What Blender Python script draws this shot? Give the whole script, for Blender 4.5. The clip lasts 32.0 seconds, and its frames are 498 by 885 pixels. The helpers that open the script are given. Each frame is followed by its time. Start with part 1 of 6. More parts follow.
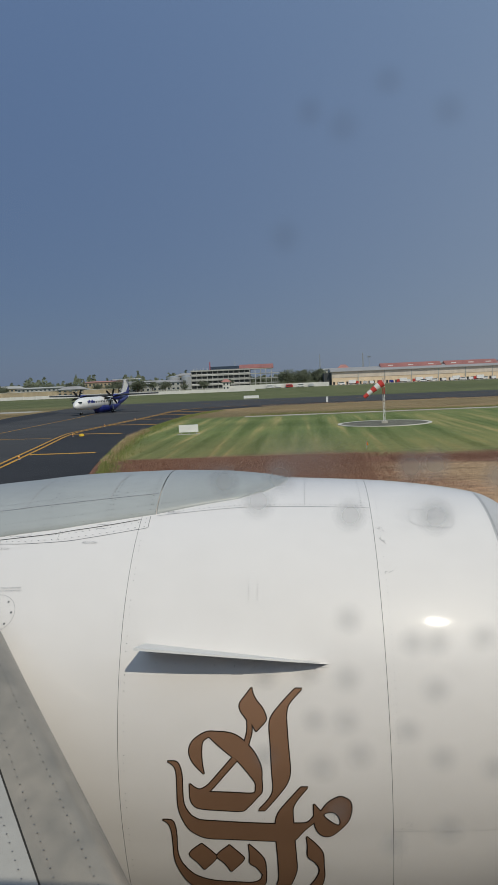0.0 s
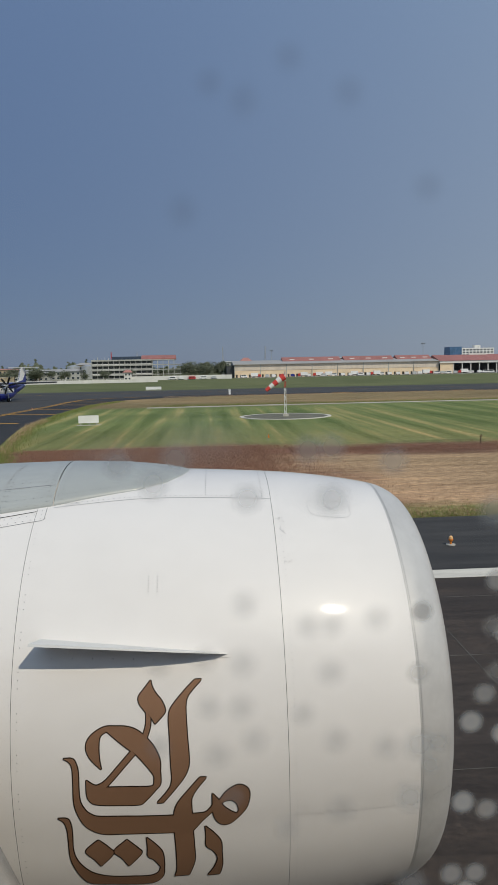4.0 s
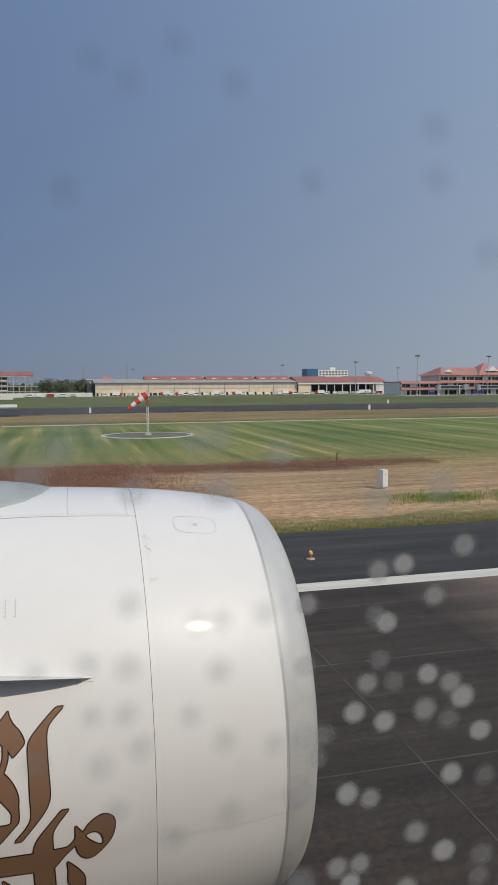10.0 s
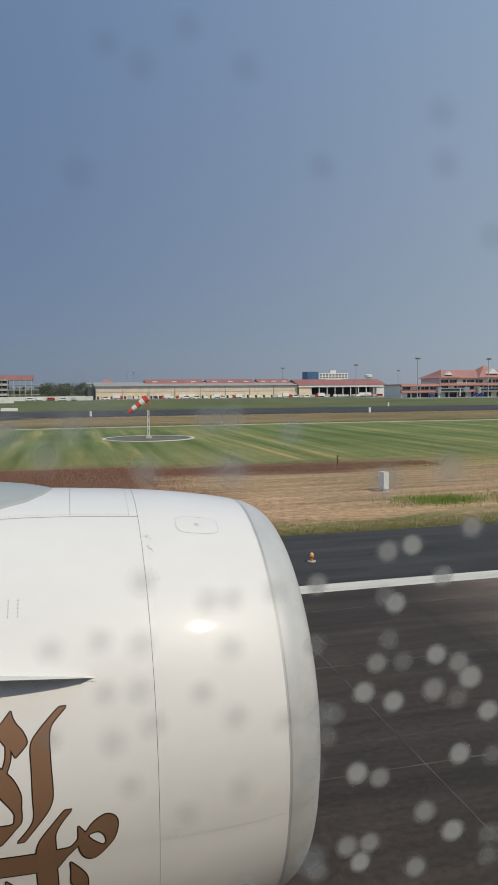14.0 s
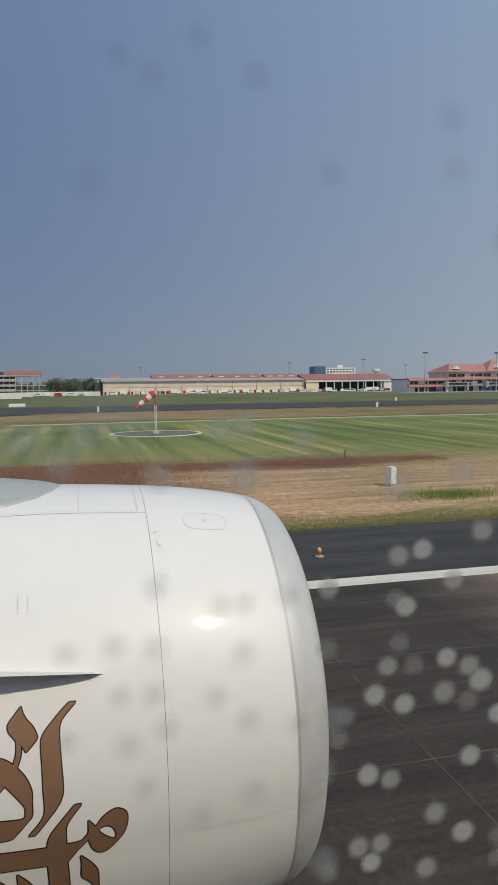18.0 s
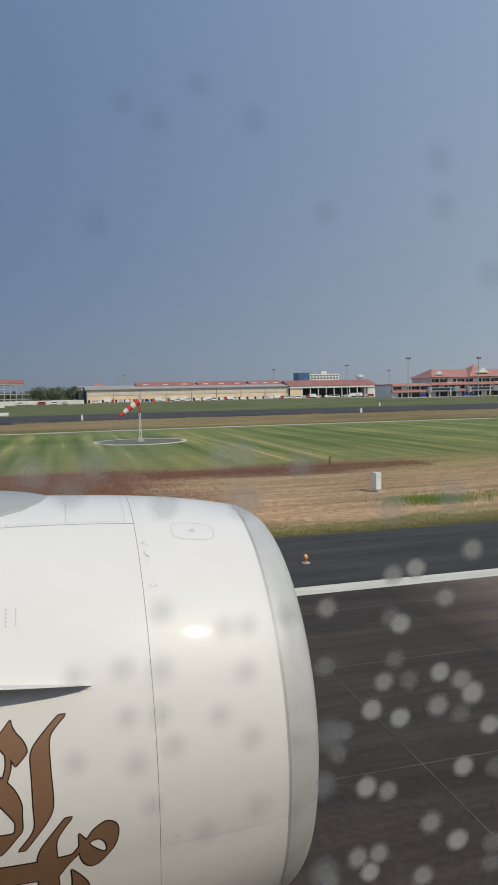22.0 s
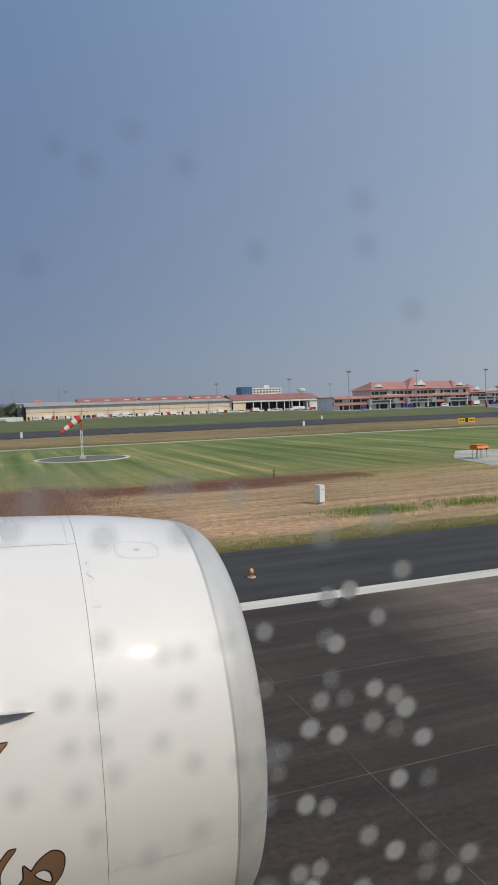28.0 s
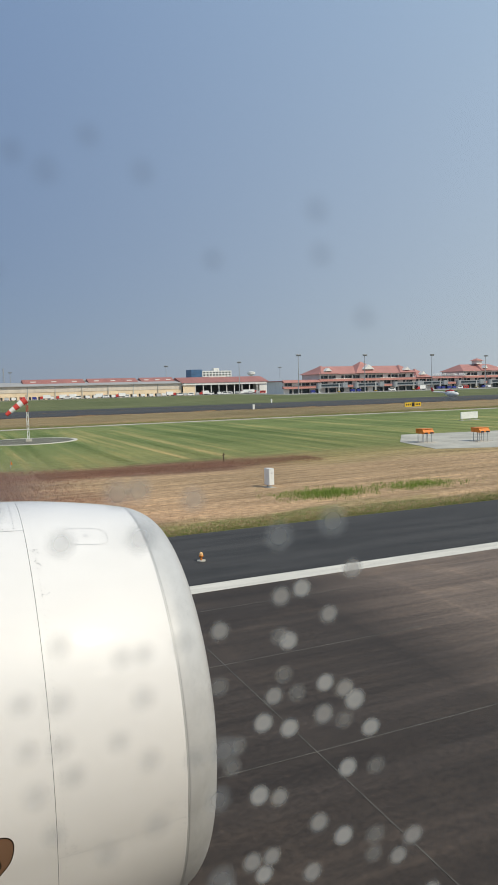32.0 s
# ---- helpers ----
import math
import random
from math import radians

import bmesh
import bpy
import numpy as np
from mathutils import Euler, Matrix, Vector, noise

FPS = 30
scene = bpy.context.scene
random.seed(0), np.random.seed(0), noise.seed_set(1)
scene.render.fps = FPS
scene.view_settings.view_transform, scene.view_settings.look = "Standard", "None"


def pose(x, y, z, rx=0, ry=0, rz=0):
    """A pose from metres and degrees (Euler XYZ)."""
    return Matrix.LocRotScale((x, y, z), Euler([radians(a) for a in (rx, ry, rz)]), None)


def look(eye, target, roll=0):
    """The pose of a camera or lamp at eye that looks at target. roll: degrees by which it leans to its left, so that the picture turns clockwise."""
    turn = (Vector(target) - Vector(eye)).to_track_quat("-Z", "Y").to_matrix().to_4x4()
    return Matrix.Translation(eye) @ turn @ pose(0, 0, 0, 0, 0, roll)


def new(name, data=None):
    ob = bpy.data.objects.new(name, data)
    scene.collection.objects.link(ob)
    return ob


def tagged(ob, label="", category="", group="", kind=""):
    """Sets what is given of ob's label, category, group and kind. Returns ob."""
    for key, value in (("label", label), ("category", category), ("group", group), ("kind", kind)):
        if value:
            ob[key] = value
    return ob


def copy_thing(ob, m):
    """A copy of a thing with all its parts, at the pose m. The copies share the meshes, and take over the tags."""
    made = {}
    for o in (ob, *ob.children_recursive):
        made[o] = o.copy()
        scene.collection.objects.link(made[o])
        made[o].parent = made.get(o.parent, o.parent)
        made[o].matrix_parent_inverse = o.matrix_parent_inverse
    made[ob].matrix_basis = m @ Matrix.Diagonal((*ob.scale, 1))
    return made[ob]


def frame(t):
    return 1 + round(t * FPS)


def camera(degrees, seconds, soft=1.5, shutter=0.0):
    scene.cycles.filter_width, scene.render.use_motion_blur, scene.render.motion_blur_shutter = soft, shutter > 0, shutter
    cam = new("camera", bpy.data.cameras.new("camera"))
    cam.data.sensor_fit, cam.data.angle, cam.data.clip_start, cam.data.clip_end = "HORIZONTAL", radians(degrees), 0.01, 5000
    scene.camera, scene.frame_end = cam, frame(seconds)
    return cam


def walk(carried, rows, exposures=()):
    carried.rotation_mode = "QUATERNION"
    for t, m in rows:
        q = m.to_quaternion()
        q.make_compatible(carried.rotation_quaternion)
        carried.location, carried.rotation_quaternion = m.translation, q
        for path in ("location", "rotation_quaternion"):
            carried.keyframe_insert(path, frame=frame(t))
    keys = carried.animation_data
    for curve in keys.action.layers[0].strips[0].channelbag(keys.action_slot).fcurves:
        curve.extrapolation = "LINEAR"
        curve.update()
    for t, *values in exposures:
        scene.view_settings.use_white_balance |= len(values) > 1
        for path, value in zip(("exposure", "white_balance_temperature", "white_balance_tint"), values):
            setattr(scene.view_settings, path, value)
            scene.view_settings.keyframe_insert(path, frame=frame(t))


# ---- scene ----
# Window seat of a taxiing airliner: its engine beside the runway, an airfield and terminal beyond.
# x runs ahead along the runway, y outwards from the cabin, z up; the tarmac is z = 0.
EXPO, KELVIN, TINT = 0.2, 6650, 10
cam = camera(39.0, 32.0, soft=1.4)
PATH = [
    (0, 0.035, -0.005, 5.874, -4.986, -2.365, 4.700),
    (0.5, 0.037, -0.001, 5.873, -5.084, -2.067, 4.877),
    (1, 0.036, -0.001, 5.871, -4.937, -2.261, 5.179),
    (1.5, 0.037, 0.002, 5.870, -4.901, -2.132, 5.304),
    (2, 0.037, 0.002, 5.867, -4.891, -2.259, 5.026),
    (2.5, 0.037, 0.003, 5.866, -5.182, -2.182, 3.872),
    (4.5, 0.042, 0.015, 5.859, -5.953, -0.802, -5.761),
    (5, 0.043, 0.015, 5.857, -5.923, -0.540, -8.010),
    (6, 0.044, 0.015, 5.851, -5.382, -0.382, -13.027),
    (7, 0.037, 0.025, 5.847, -4.678, -0.181, -15.825),
    (8, 0.029, 0.029, 5.844, -4.681, -0.428, -15.255),
    (9, 0.019, 0.029, 5.841, -4.543, -0.301, -15.190),
    (10, 0.017, 0.033, 5.831, -4.455, -0.383, -14.474),
    (11, 0.012, 0.028, 5.824, -4.506, -0.245, -14.511),
    (12, 0.007, 0.025, 5.814, -4.517, -0.412, -14.076),
    (13, 0.004, 0.029, 5.804, -4.286, -0.427, -14.224),
    (14, 0.003, 0.025, 5.807, -4.201, -0.506, -14.434),
    (14.5, 0.000, 0.026, 5.810, -4.151, -0.591, -14.539),
    (16.5, -0.002, 0.020, 5.819, -4.838, -0.880, -13.716),
    (17, -0.004, 0.021, 5.820, -4.522, -0.936, -13.928),
    (17.5, -0.005, 0.017, 5.821, -4.556, -0.680, -13.790),
    (18, -0.003, 0.021, 5.820, -4.614, -0.709, -13.844),
    (18.5, -0.006, 0.017, 5.822, -4.257, -0.739, -14.247),
    (19, -0.005, 0.020, 5.824, -4.383, -0.705, -14.296),
    (19.5, -0.010, 0.012, 5.827, -3.789, -0.616, -14.788),
    (20, -0.013, 0.011, 5.830, -1.746, -0.606, -13.755),
    (20.5, -0.016, 0.006, 5.835, -4.442, -1.133, -15.351),
    (21, -0.019, 0.010, 5.838, -4.466, -1.744, -14.085),
    (21.5, -0.021, 0.002, 5.840, -4.035, -1.326, -14.530),
    (22, -0.027, -0.004, 5.846, -4.076, -1.206, -15.091),
    (22.5, -0.026, -0.004, 5.847, -3.468, -1.051, -14.104),
    (23, -0.033, -0.009, 5.853, -3.182, -0.943, -14.389),
    (23.5, -0.026, -0.007, 5.849, -4.546, -0.465, -17.618),
    (24, -0.029, -0.014, 5.854, -5.436, -0.489, -22.799),
    (24.5, -0.029, -0.011, 5.855, -5.551, -0.728, -22.758),
    (25, -0.029, -0.014, 5.857, -5.070, -1.100, -21.402),
    (25.5, -0.028, -0.017, 5.857, -4.648, -0.870, -21.201),
    (27.5, -0.024, -0.027, 5.860, -3.530, -1.498, -19.802),
    (28, -0.025, -0.032, 5.867, -3.034, -1.951, -19.693),
    (28.5, -0.025, -0.033, 5.867, -2.692, -2.037, -19.325),
    (29, -0.027, -0.036, 5.871, -3.03, -1.98, -22.95),
    (29.5, -0.029, -0.038, 5.875, -3.348, -1.935, -22.570),
    (30, -0.030, -0.035, 5.877, -3.832, -1.701, -23.143),
    (30.5, -0.032, -0.044, 5.883, -5.150, -1.749, -22.948),
    (31, -0.033, -0.044, 5.887, -5.449, -1.751, -23.491),
    (31.5, -0.035, -0.047, 5.891, -5.265, -1.628, -23.273),
    (32, -0.037, -0.044, 5.895, -4.534, -1.483, -23.750),
]
walk(cam, [(t, pose(x, y, z, 90 + p, 0, w) @ pose(0, 0, 0, 0, 0, r)) for t, x, y, z, p, r, w in PATH],
     exposures=[(t, EXPO + d, KELVIN + k, TINT + g) for t, d, k, g in ((0, -0.15, -20, -2), (2.5, -0.11, -20, -2), (5, 0.0, 20, -1), (10, 0.02, -20, 0), (12, 0.04, 100, -2), (18, 0.04, 100, -2),
                                                                  (20.2, 0.0, -40, -1), (22, 0.04, 80, -2), (24, 0.02, 60, -1), (25, 0.03, -80, 1), (28, 0.08, 10, 0), (28.7, 0.14, 80, -1), (29.1, 0.45, 130, -1),
                                                                  (29.5, 0.42, 130, -1), (30.2, 0.29, 130, -1), (32, 0.34, 170, -3))])

# ---- sky and sun ----
SUN_ELEV, SUN_AZ = 46.5, 147.0  # azimuth from +y towards +x
world = bpy.data.worlds.new("sky")
scene.world = world
world.use_nodes = True
wn = world.node_tree
wn.nodes.clear()
sky = wn.nodes.new("ShaderNodeTexSky")
sky.sky_type, sky.sun_disc = "NISHITA", False
sky.sun_elevation, sky.sun_rotation = radians(SUN_ELEV), radians(SUN_AZ)
sky.air_density, sky.dust_density, sky.ozone_density, sky.altitude = 1.0, 0.6, 2.0, 10
bg = wn.nodes.new("ShaderNodeBackground")
bg.inputs["Strength"].default_value = 0.085
wo = wn.nodes.new("ShaderNodeOutputWorld")
# thick tropical haze, brighter towards the sun's side
geo, dot, mr = wn.nodes.new("ShaderNodeTexCoord"), wn.nodes.new("ShaderNodeVectorMath"), wn.nodes.new("ShaderNodeMapRange")
dot.operation = "DOT_PRODUCT"
dot.inputs[1].default_value = (math.sin(radians(SUN_AZ)), math.cos(radians(SUN_AZ)), 0)
mr.inputs["From Min"].default_value, mr.inputs["From Max"].default_value = -1.0, 0.1
hz = wn.nodes.new("ShaderNodeMix")
hz.data_type = "RGBA"
hz.inputs["A"].default_value, hz.inputs["B"].default_value = (1.07, 1.63, 2.92, 1), (4.40, 5.02, 5.84, 1)
veil = wn.nodes.new("ShaderNodeMix")
veil.data_type = "RGBA"
veil.inputs["Factor"].default_value = 0.91
wn.links.new(geo.outputs["Generated"], dot.inputs[0])
wn.links.new(dot.outputs["Value"], mr.inputs["Value"])
wn.links.new(mr.outputs[0], hz.inputs["Factor"])
wn.links.new(sky.outputs[0], veil.inputs["A"])
wn.links.new(hz.outputs["Result"], veil.inputs["B"])
rise, sx_up, tone = wn.nodes.new("ShaderNodeMapRange"), wn.nodes.new("ShaderNodeSeparateXYZ"), wn.nodes.new("ShaderNodeMix")
wn.links.new(geo.outputs["Generated"], sx_up.inputs[0])
wn.links.new(sx_up.outputs["Z"], rise.inputs["Value"])
rise.inputs["From Min"].default_value, rise.inputs["From Max"].default_value = 0.0, 0.5
tone.data_type = "RGBA"
tone.inputs["A"].default_value, tone.inputs["B"].default_value = (1.015, 1.0, 0.97, 1), (0.84, 0.98, 1.12, 1)
wn.links.new(rise.outputs[0], tone.inputs["Factor"])
tint = wn.nodes.new("ShaderNodeMix")
tint.data_type, tint.blend_type = "RGBA", "MULTIPLY"
tint.inputs["Factor"].default_value = 1.0
wn.links.new(veil.outputs["Result"], tint.inputs["A"])
wn.links.new(tone.outputs["Result"], tint.inputs["B"])
wn.links.new(tint.outputs["Result"], bg.inputs["Color"])
wn.links.new(bg.outputs[0], wo.inputs["Surface"])
sun = new("sun", bpy.data.lights.new("sun", "SUN"))
sun.data.energy, sun.data.angle, sun.data.color = 2.1, radians(0.55), (1.0, 0.925, 0.785)
a, e = radians(SUN_AZ), radians(SUN_ELEV)
sun.matrix_world = look((math.sin(a) * math.cos(e) * 50, math.cos(a) * math.cos(e) * 50, math.sin(e) * 50), (0, 0, 0))

# ---- materials ----


def mat(name, color, rough=0.6, metal=0.0, vary=0.12, scale=3.0, bump=0.0, bscale=40.0, coat=0.0, streak=(1, 1, 1), spec=0.5, second=None, island=0.0, coat_rough=0.085):
    """A surface with a broad and a fine variation of its colour, and a fine relief."""
    m = bpy.data.materials.new(name)
    m.use_nodes = True
    n, l = m.node_tree.nodes, m.node_tree.links
    b = n["Principled BSDF"]
    b.inputs["Roughness"].default_value, b.inputs["Metallic"].default_value = rough, metal
    b.inputs["Coat Weight"].default_value, b.inputs["Specular IOR Level"].default_value = coat, spec
    b.inputs["Coat Roughness"].default_value = coat_rough
    tc, mp = n.new("ShaderNodeTexCoord"), n.new("ShaderNodeMapping")
    mp.inputs["Scale"].default_value = streak
    l.new(tc.outputs["Object"], mp.inputs["Vector"])
    n1, n2 = n.new("ShaderNodeTexNoise"), n.new("ShaderNodeTexNoise")
    n1.inputs["Scale"].default_value, n1.inputs["Detail"].default_value = scale, 6
    n2.inputs["Scale"].default_value, n2.inputs["Detail"].default_value = scale * 9, 4
    l.new(mp.outputs[0], n1.inputs["Vector"])
    l.new(mp.outputs[0], n2.inputs["Vector"])
    add = n.new("ShaderNodeMath")
    add.operation = "MULTIPLY_ADD"
    add.inputs[1].default_value, add.inputs[2].default_value = 0.45, 0.0
    l.new(n2.outputs["Fac"], add.inputs[0])
    l.new(n1.outputs["Fac"], add.inputs[2])
    last = add.outputs[0]
    if island:
        info = n.new("ShaderNodeObjectInfo")
        mix = n.new("ShaderNodeMath")
        mix.operation = "MULTIPLY_ADD"
        mix.inputs[1].default_value = island
        l.new(info.outputs["Random"], mix.inputs[0])
        l.new(last, mix.inputs[2])
        last = mix.outputs[0]
    ramp = n.new("ShaderNodeValToRGB")
    c2 = second or tuple(min(1, c * (1 + vary)) for c in color)
    c1 = tuple(c * (1 - vary) for c in color)
    ramp.color_ramp.elements[0].position, ramp.color_ramp.elements[1].position = 0.5, 0.95 + island
    ramp.color_ramp.elements[0].color, ramp.color_ramp.elements[1].color = (*c1, 1), (*c2, 1)
    l.new(last, ramp.inputs[0])
    l.new(ramp.outputs[0], b.inputs["Base Color"])
    if bump:
        n3, bp = n.new("ShaderNodeTexNoise"), n.new("ShaderNodeBump")
        n3.inputs["Scale"].default_value, n3.inputs["Detail"].default_value = bscale, 5
        l.new(mp.outputs[0], n3.inputs["Vector"])
        bp.inputs["Strength"].default_value = bump
        bp.inputs["Distance"].default_value = 0.05
        l.new(n3.outputs["Fac"], bp.inputs["Height"])
        l.new(bp.outputs[0], b.inputs["Normal"])
        if coat:
            l.new(bp.outputs[0], b.inputs["Coat Normal"])
    return m


M = {}
M["paint"] = mat("white_paint", (0.79, 0.762, 0.742), 0.42, vary=0.03, scale=0.9, coat=0.5, streak=(0.6, 1, 1), spec=0.3, coat_rough=0.062, bump=0.012, bscale=7)
M["strake"] = mat("pale_grey_fin_paint", (0.66, 0.66, 0.65), 0.45, vary=0.04, scale=1.5, coat=0.2)
M["pylon"] = mat("grey_paint", (0.385, 0.405, 0.40), 0.42, vary=0.08, scale=2.0, coat=0.1, streak=(0.5, 1, 1))
M["wing"] = mat("wing_grey_paint", (0.25, 0.238, 0.215), 0.34, vary=0.18, scale=0.9, streak=(1, 1, 1), second=(0.36, 0.325, 0.28))
M["wing_skin"] = mat("upper_wing_grey_paint", (0.37, 0.365, 0.35), 0.45, vary=0.08, scale=1.2, coat=0.1)
M["lip"] = mat("brushed_metal_lip", (0.57, 0.56, 0.55), 0.45, 0.2, vary=0.08, scale=3)
M["dark"] = mat("dark_gap", (0.03, 0.03, 0.03), 0.8)
M["rivet"] = mat("rivet_metal", (0.22, 0.22, 0.23), 0.5, 0.5)
M["mark"] = mat("grey_print", (0.40, 0.40, 0.41), 0.6)
M["brown"] = mat("bronze_brown_decal", (0.40, 0.225, 0.135), 0.36, 0.5, vary=0.08, scale=1.5, coat=0.15)
M["brown_dark"] = mat("dark_brown_outline", (0.022, 0.012, 0.008), 0.4)
M["white_line"] = mat("worn_white_marking", (0.62, 0.585, 0.52), 0.75, vary=0.16, scale=1.3, bump=0.2, streak=(0.25, 2, 1))
M["yellow_line"] = mat("worn_yellow_marking", (0.55, 0.28, 0.035), 0.75, vary=0.25, scale=0.8)
M["joint"] = mat("worn_joint_filler", (0.088, 0.081, 0.072), 0.9, vary=0.5, scale=1.6)
M["compound"] = mat("tan_compound_wall", (0.47, 0.38, 0.26), 0.9, vary=0.2, scale=0.2, streak=(1, 1, 0.4))
M["pad_earth"] = mat("grey_gravel_pad", (0.15, 0.145, 0.11), 0.95, vary=0.3, scale=0.5, bump=0.3, bscale=20)
M["concrete"] = mat("apron_concrete", (0.30, 0.29, 0.27), 0.85, vary=0.25, scale=0.05, streak=(0.4, 1.6, 1))
M["path"] = mat("pale_concrete_path", (0.42, 0.40, 0.35), 0.9, vary=0.25, scale=0.3)
M["cream"] = mat("cream_wall", (0.78, 0.62, 0.43), 0.85, vary=0.10, scale=0.12)
M["beige"] = mat("beige_grey_cladding", (0.64, 0.56, 0.47), 0.7, vary=0.09, scale=0.1, streak=(3, 1, 0.3))
M["white"] = mat("white_plaster", (0.70, 0.69, 0.66), 0.8, vary=0.08, scale=0.15, streak=(1, 1, 0.4))
M["grey"] = mat("grey_concrete_wall", (0.42, 0.42, 0.40), 0.9, vary=0.2, scale=0.15, streak=(1, 1, 0.3))
# both roof reds are greyed: distance haze is mixed into their colour
M["red_roof"] = mat("red_sheet_roof", (0.34, 0.14, 0.12), 0.6, vary=0.14, scale=0.12, streak=(2, 0.4, 1))
M["tile_roof"] = mat("terracotta_tile_roof", (0.42, 0.195, 0.17), 0.75, vary=0.14, scale=0.2, bump=0.3, bscale=4)
M["brown_roof"] = mat("red_brown_sheet_roof", (0.26, 0.105, 0.085), 0.6, vary=0.12, scale=0.1)
M["grey_roof"] = mat("grey_sheet_roof", (0.36, 0.35, 0.34), 0.6, vary=0.1, scale=0.1)
M["blue_roof"] = mat("dark_blue_sheet_roof", (0.035, 0.055, 0.09), 0.5)
M["glass"] = mat("dark_window_glass", (0.03, 0.045, 0.06), 0.12, vary=0.3, scale=0.4, spec=0.6)
M["blueglass"] = mat("blue_curtain_glass", (0.06, 0.13, 0.24), 0.12, vary=0.3, scale=0.3)
# the shade of building interiors is put into this dark base colour
M["inside"] = mat("interior_wall_painted_shade", (0.06, 0.065, 0.07), 0.9)
M["steel"] = mat("galvanised_steel", (0.42, 0.43, 0.44), 0.5, 0.5, vary=0.1, scale=2)
M["silver"] = mat("silver_tank_sheet", (0.60, 0.61, 0.62), 0.4, 0.6, vary=0.08, scale=0.3)
M["redpaint"] = mat("red_paint", (0.50, 0.035, 0.03), 0.5, vary=0.12)
M["whitepaint"] = mat("white_gloss_paint", (0.78, 0.78, 0.77), 0.35, vary=0.06, scale=1)
M["bluepaint"] = mat("deep_blue_paint", (0.018, 0.03, 0.22), 0.3, vary=0.12, coat=0.3)
M["navy"] = mat("navy_paint", (0.012, 0.018, 0.10), 0.35, vary=0.15)
M["orange"] = mat("orange_paint", (0.68, 0.20, 0.02), 0.5, vary=0.12)
M["amber"] = mat("amber_lamp_glass", (0.85, 0.50, 0.22), 0.25, vary=0.08)
M["yellow"] = mat("yellow_paint", (0.70, 0.45, 0.03), 0.5, vary=0.1)
M["rubber"] = mat("black_rubber", (0.02, 0.02, 0.02), 0.9)
M["cloth_red"] = mat("faded_red_cloth", (0.60, 0.06, 0.05), 0.9, vary=0.1)
M["cloth_white"] = mat("white_cloth", (0.76, 0.75, 0.72), 0.9, vary=0.06)
M["trunk"] = mat("tree_bark", (0.11, 0.075, 0.05), 0.95, vary=0.3)
# leaf greens lightened to carry the haze over the far trees
M["leaf"] = mat("tree_leaves", (0.10, 0.12, 0.08), 0.8, vary=0.35, scale=0.5, second=(0.17, 0.19, 0.125), island=0.15)
M["asphalt_new"] = mat("dark_taxiway_asphalt", (0.022, 0.022, 0.024), 0.85, vary=0.3, scale=0.1, bump=0.2, bscale=60)
M["asphalt_old"] = mat("grey_taxiway_asphalt", (0.047, 0.046, 0.045), 0.85, vary=0.3, scale=0.08, streak=(0.4, 1.5, 1), bump=0.2, bscale=60)


